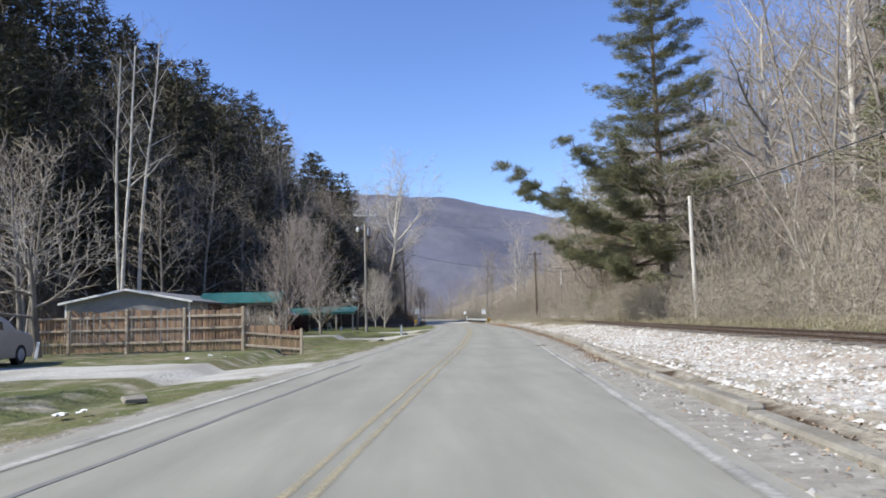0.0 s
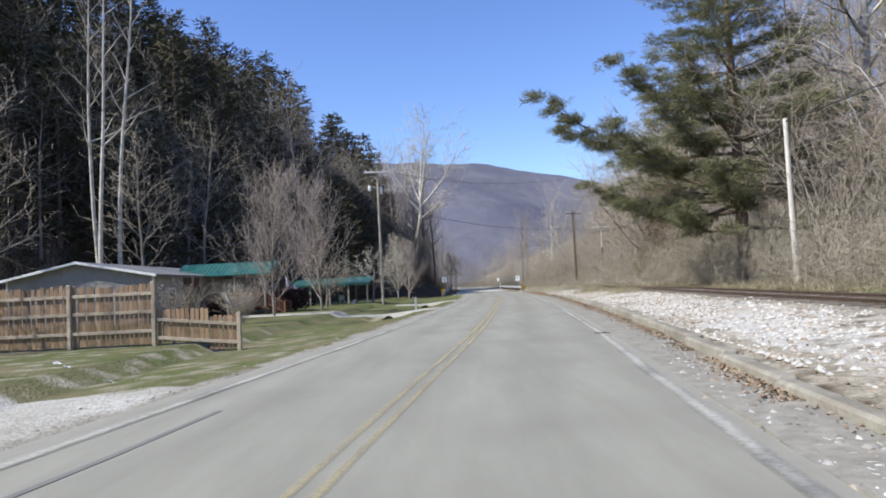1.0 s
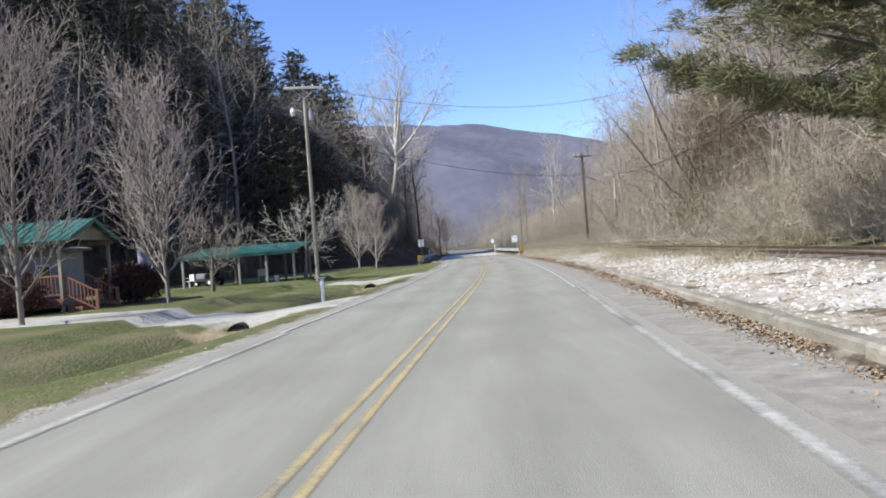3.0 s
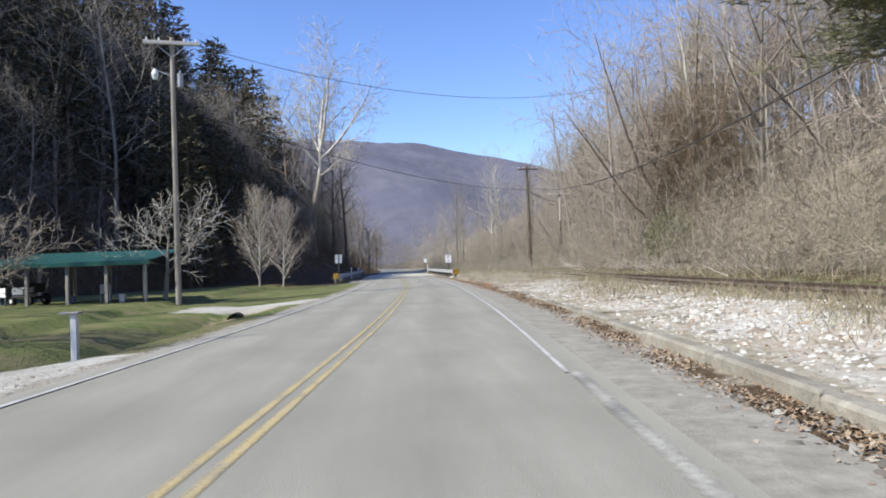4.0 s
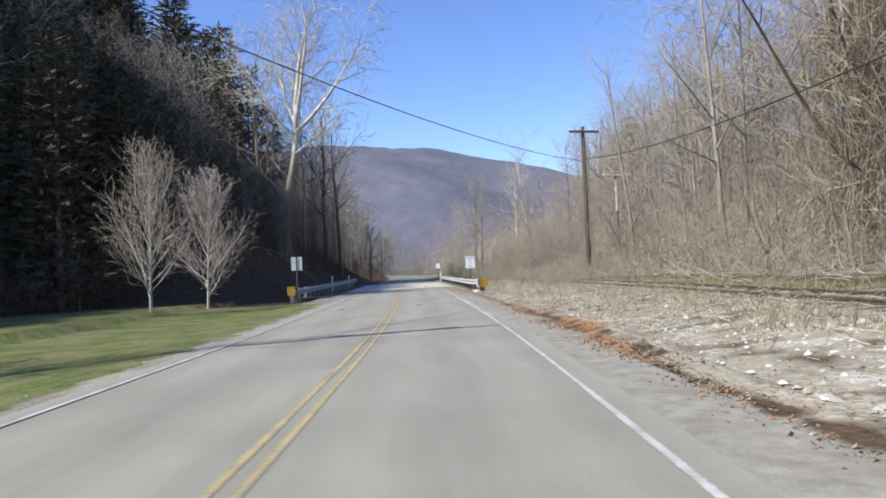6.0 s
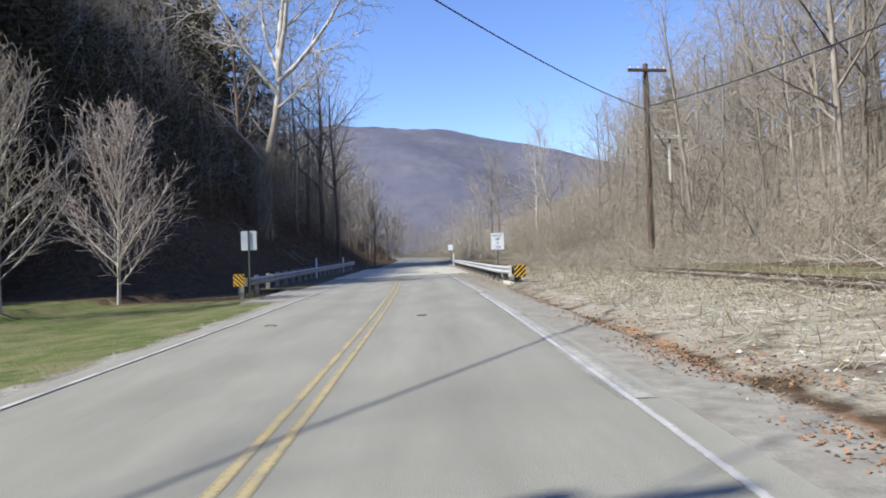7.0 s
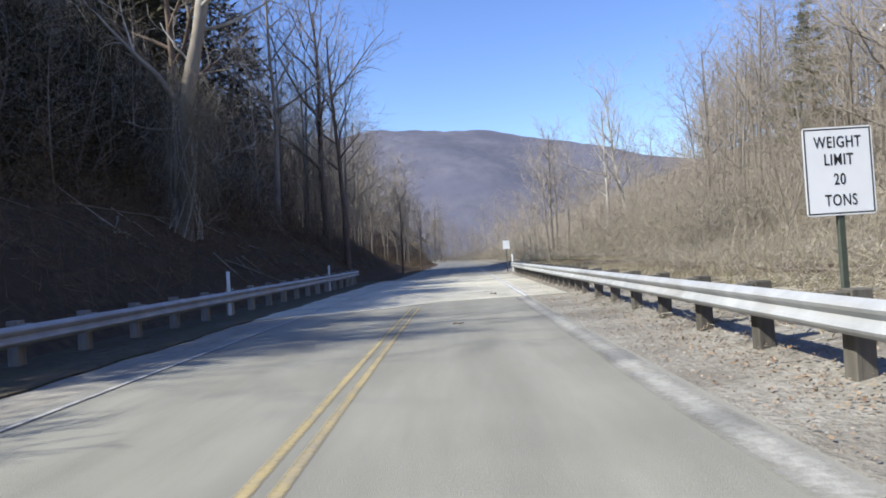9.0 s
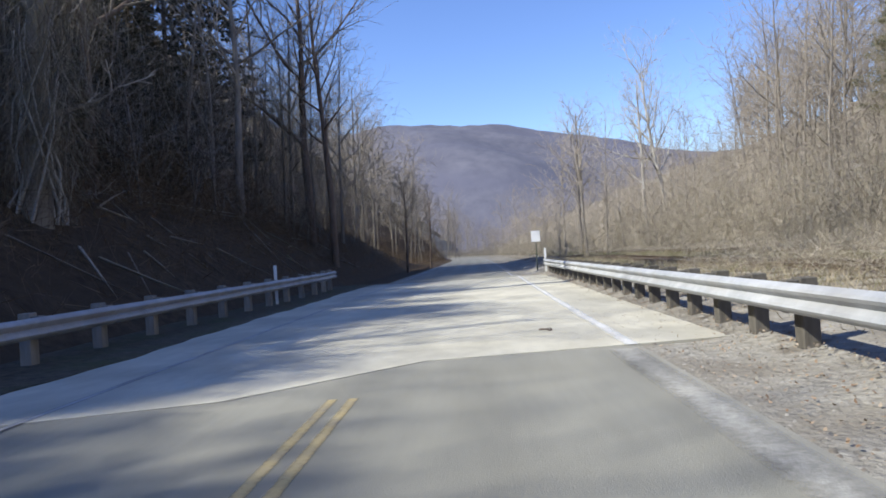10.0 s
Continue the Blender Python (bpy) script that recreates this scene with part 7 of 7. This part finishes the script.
keep = R.random(n) < (0.35 + 0.65 * (np.sin(y * 0.55) > -0.3)) * np.clip(1.25 - y / 130, 0.4, 1)
y2 = R.uniform(94, 146, 6500)
stuff("fallen_leaves", "dry brown fallen leaves round the guardrail posts", leaves(cx(y2) + np.clip(R.normal(4.3, 0.6, 6500), 3.4, 7), y2, R.uniform(0.011, 0.026, 6500)), M_LEAF, "leaves")
stuff("fallen_leaves", "dry brown fallen leaves along the kerb and bank", leaves((cx(y) + u)[keep], y[keep], R.uniform(0.011, 0.028, n)[keep]), M_LEAF, "leaves")

n = 13000
y = R.uniform(14, 66, n)
u = np.interp(y, [0, 14, 20, 30, 60, 80], [4.05, 4.1, 4.32, 4.48, 4.58, 4.75]) - 0.14 - np.abs(R.normal(0, 0.16, n))
keep = np.sin(y * 0.9) + np.sin(y * 2.3 + 1) > -0.9
stuff("fallen_leaves", "brown leaves drifted against the kerb", leaves((cx(y) + u)[keep], y[keep], R.uniform(0.014, 0.034, n)[keep]), M_LEAF, "leaves")
n = 5500
y = R.normal(79, 6, n)
u = np.clip(R.normal(4.2, 0.3, n), 3.6, 5.2)
keep = np.sin(y * 1.3 + u * 2) > -0.5
stuff("fallen_leaves", "rust-red fallen leaves heaped beside the road", leaves((cx(y) + u)[keep], y[keep], R.uniform(0.012, 0.032, n)[keep]), M_LEAF_RED, "leaves")

# grass on the lawn and dry grass on the banks
n = 40000
y = 6 + 100 * R.random(n) ** 0.9
u = -3.6 - R.gamma(1.6, 3.6, n)
x = cx(y) + u
keep = (u > -24) & (np.abs(y - 15.2 + 0.09 * (u + 3)) > 2.6) & (np.abs(y - 48.2 + 0.09 * (u + 3)) > 2.2) & (np.abs(y - 67.0 + 0.09 * (u + 3)) > 2.4)
x, y = x[keep], y[keep]
p = np.stack([x, y, height(x, y) - 0.01], 1)
hgt = 0.015 + 0.03 * R.random(len(x))
d = np.stack([R.normal(0, 0.5, len(x)) * hgt, R.normal(0, 0.5, len(x)) * hgt, hgt], 1)
stuff("grass", "short winter grass on the lawn", slivers(p, d, np.full(len(x), 0.005)), M_BLADE, "grass")
n = 52000
y = R.uniform(4, 160, n)
u = np.where(R.random(n) < 0.4, 11.2 + R.gamma(2.0, 1.0, n), np.clip(R.normal(7.3 + 0.8 * np.sin(y * 0.4) + 0.4 * np.sin(y * 1.3), 0.55, n), 4.7, 8.6))
u = np.where((y > 74) & (R.random(n) < 0.75), 4.9 + 6.5 * R.random(n), u)
u = np.where((y < 45) & (u < 8.7), 11.4 + R.gamma(2.0, 1.0, n), u)
u = np.where(np.abs(u - 9.5) < 0.85, u + 2, u)
x = cx(y) + u
keep = ~((y > 99) & (u < 5.2))
x, y = x[keep], y[keep]
p = np.stack([x, y, height(x, y) - 0.01], 1)
hgt = 0.08 + 0.34 * R.random(len(x)) ** 2
d = np.stack([R.normal(0, 0.6, len(x)) * hgt, R.normal(0, 0.6, len(x)) * hgt, hgt], 1)
stuff("dry_grass", "dry straw-coloured grass beside the railway", slivers(p, d, np.full(len(x), 0.007)), M_STRAW, "grass")

SCRAPS = ((-9.5, 19.8), (-9.3, 21.5), (-8.6, 20.6), (-7.2, 19.4), (-6.9, 7.0), (-6.8, 7.3), (-7.0, 7.15))
# pale paper scraps and a broken slab on the verge
for k, (x, y) in enumerate(SCRAPS):
    bm = bmesh.new()
    bmesh.ops.create_grid(bm, x_segments=4, y_segments=4, size=0.07)
    for q in bm.verts:
        q.co += Vector((random.uniform(-1, 1), random.uniform(-1, 1), random.uniform(0, 3))) * 0.014
    bmesh.ops.solidify(bm, geom=bm.faces[:], thickness=0.002)
    ob = part("paper_scrap", bm, M_TRIM)
    ob.matrix_world = Matrix.Translation((x, y, hz(x, y) + 0.05)) @ Matrix.Rotation(k, 4, "Z") @ Matrix.Rotation(0.3, 4, "X")
    tagged(ob, "crumpled white paper scrap lying on the grass", "litter", "paper scraps")
bm = boxed(-0.17, -0.1, 0, 0.17, 0.1, 0.07, 0.015)
for q in bm.verts:
    q.co += Vector((random.uniform(-1, 1), random.uniform(-1, 1), random.uniform(-1, 1))) * 0.012
ob = part("broken_slab", bm, M_CONCRETE)
ob.matrix_world = Matrix.Translation((-6.64, 8.62, hz(-6.64, 8.62) + 0.04)) @ Matrix.Rotation(0.7, 4, "Z") @ Matrix.Rotation(0.3, 4, "X")
tagged(ob, "tilted broken pale concrete slab on the verge", "slab")


# twigs and scraps of bark lying on the road
for k, (x, y, ln) in enumerate(((2.06, 22.8, 0.34), (4.18, 88.7, 0.2), (1.25, 87.6, 0.28), (4.3, 111.8, 0.2), (5.4, 121.2, 0.2))):
    g = random.Random(60 + k)
    pts = [Vector((ln * (q / 5 - 0.5), g.uniform(-0.03, 0.03), 0.03 + g.uniform(-0.008, 0.02))) for q in range(6)]
    fork = [pts[3], pts[3] + Vector((0.03, 0.03, 0.015)), pts[3] + Vector((0.06, 0.05, 0.0))]
    ob = new("twig", big_mesh("twig", *skin([(0, pts, [0.014] * 6), (0, fork, [0.01, 0.008, 0.005])], (5,)), M_BARK_BROWN))
    ob.matrix_world = Matrix.Translation((x, y, 0.0)) @ Matrix.Rotation(g.uniform(-0.5, 0.5), 4, "Z")
    tagged(ob, "short dark broken twig lying on the road", "twig", "twigs on the road")
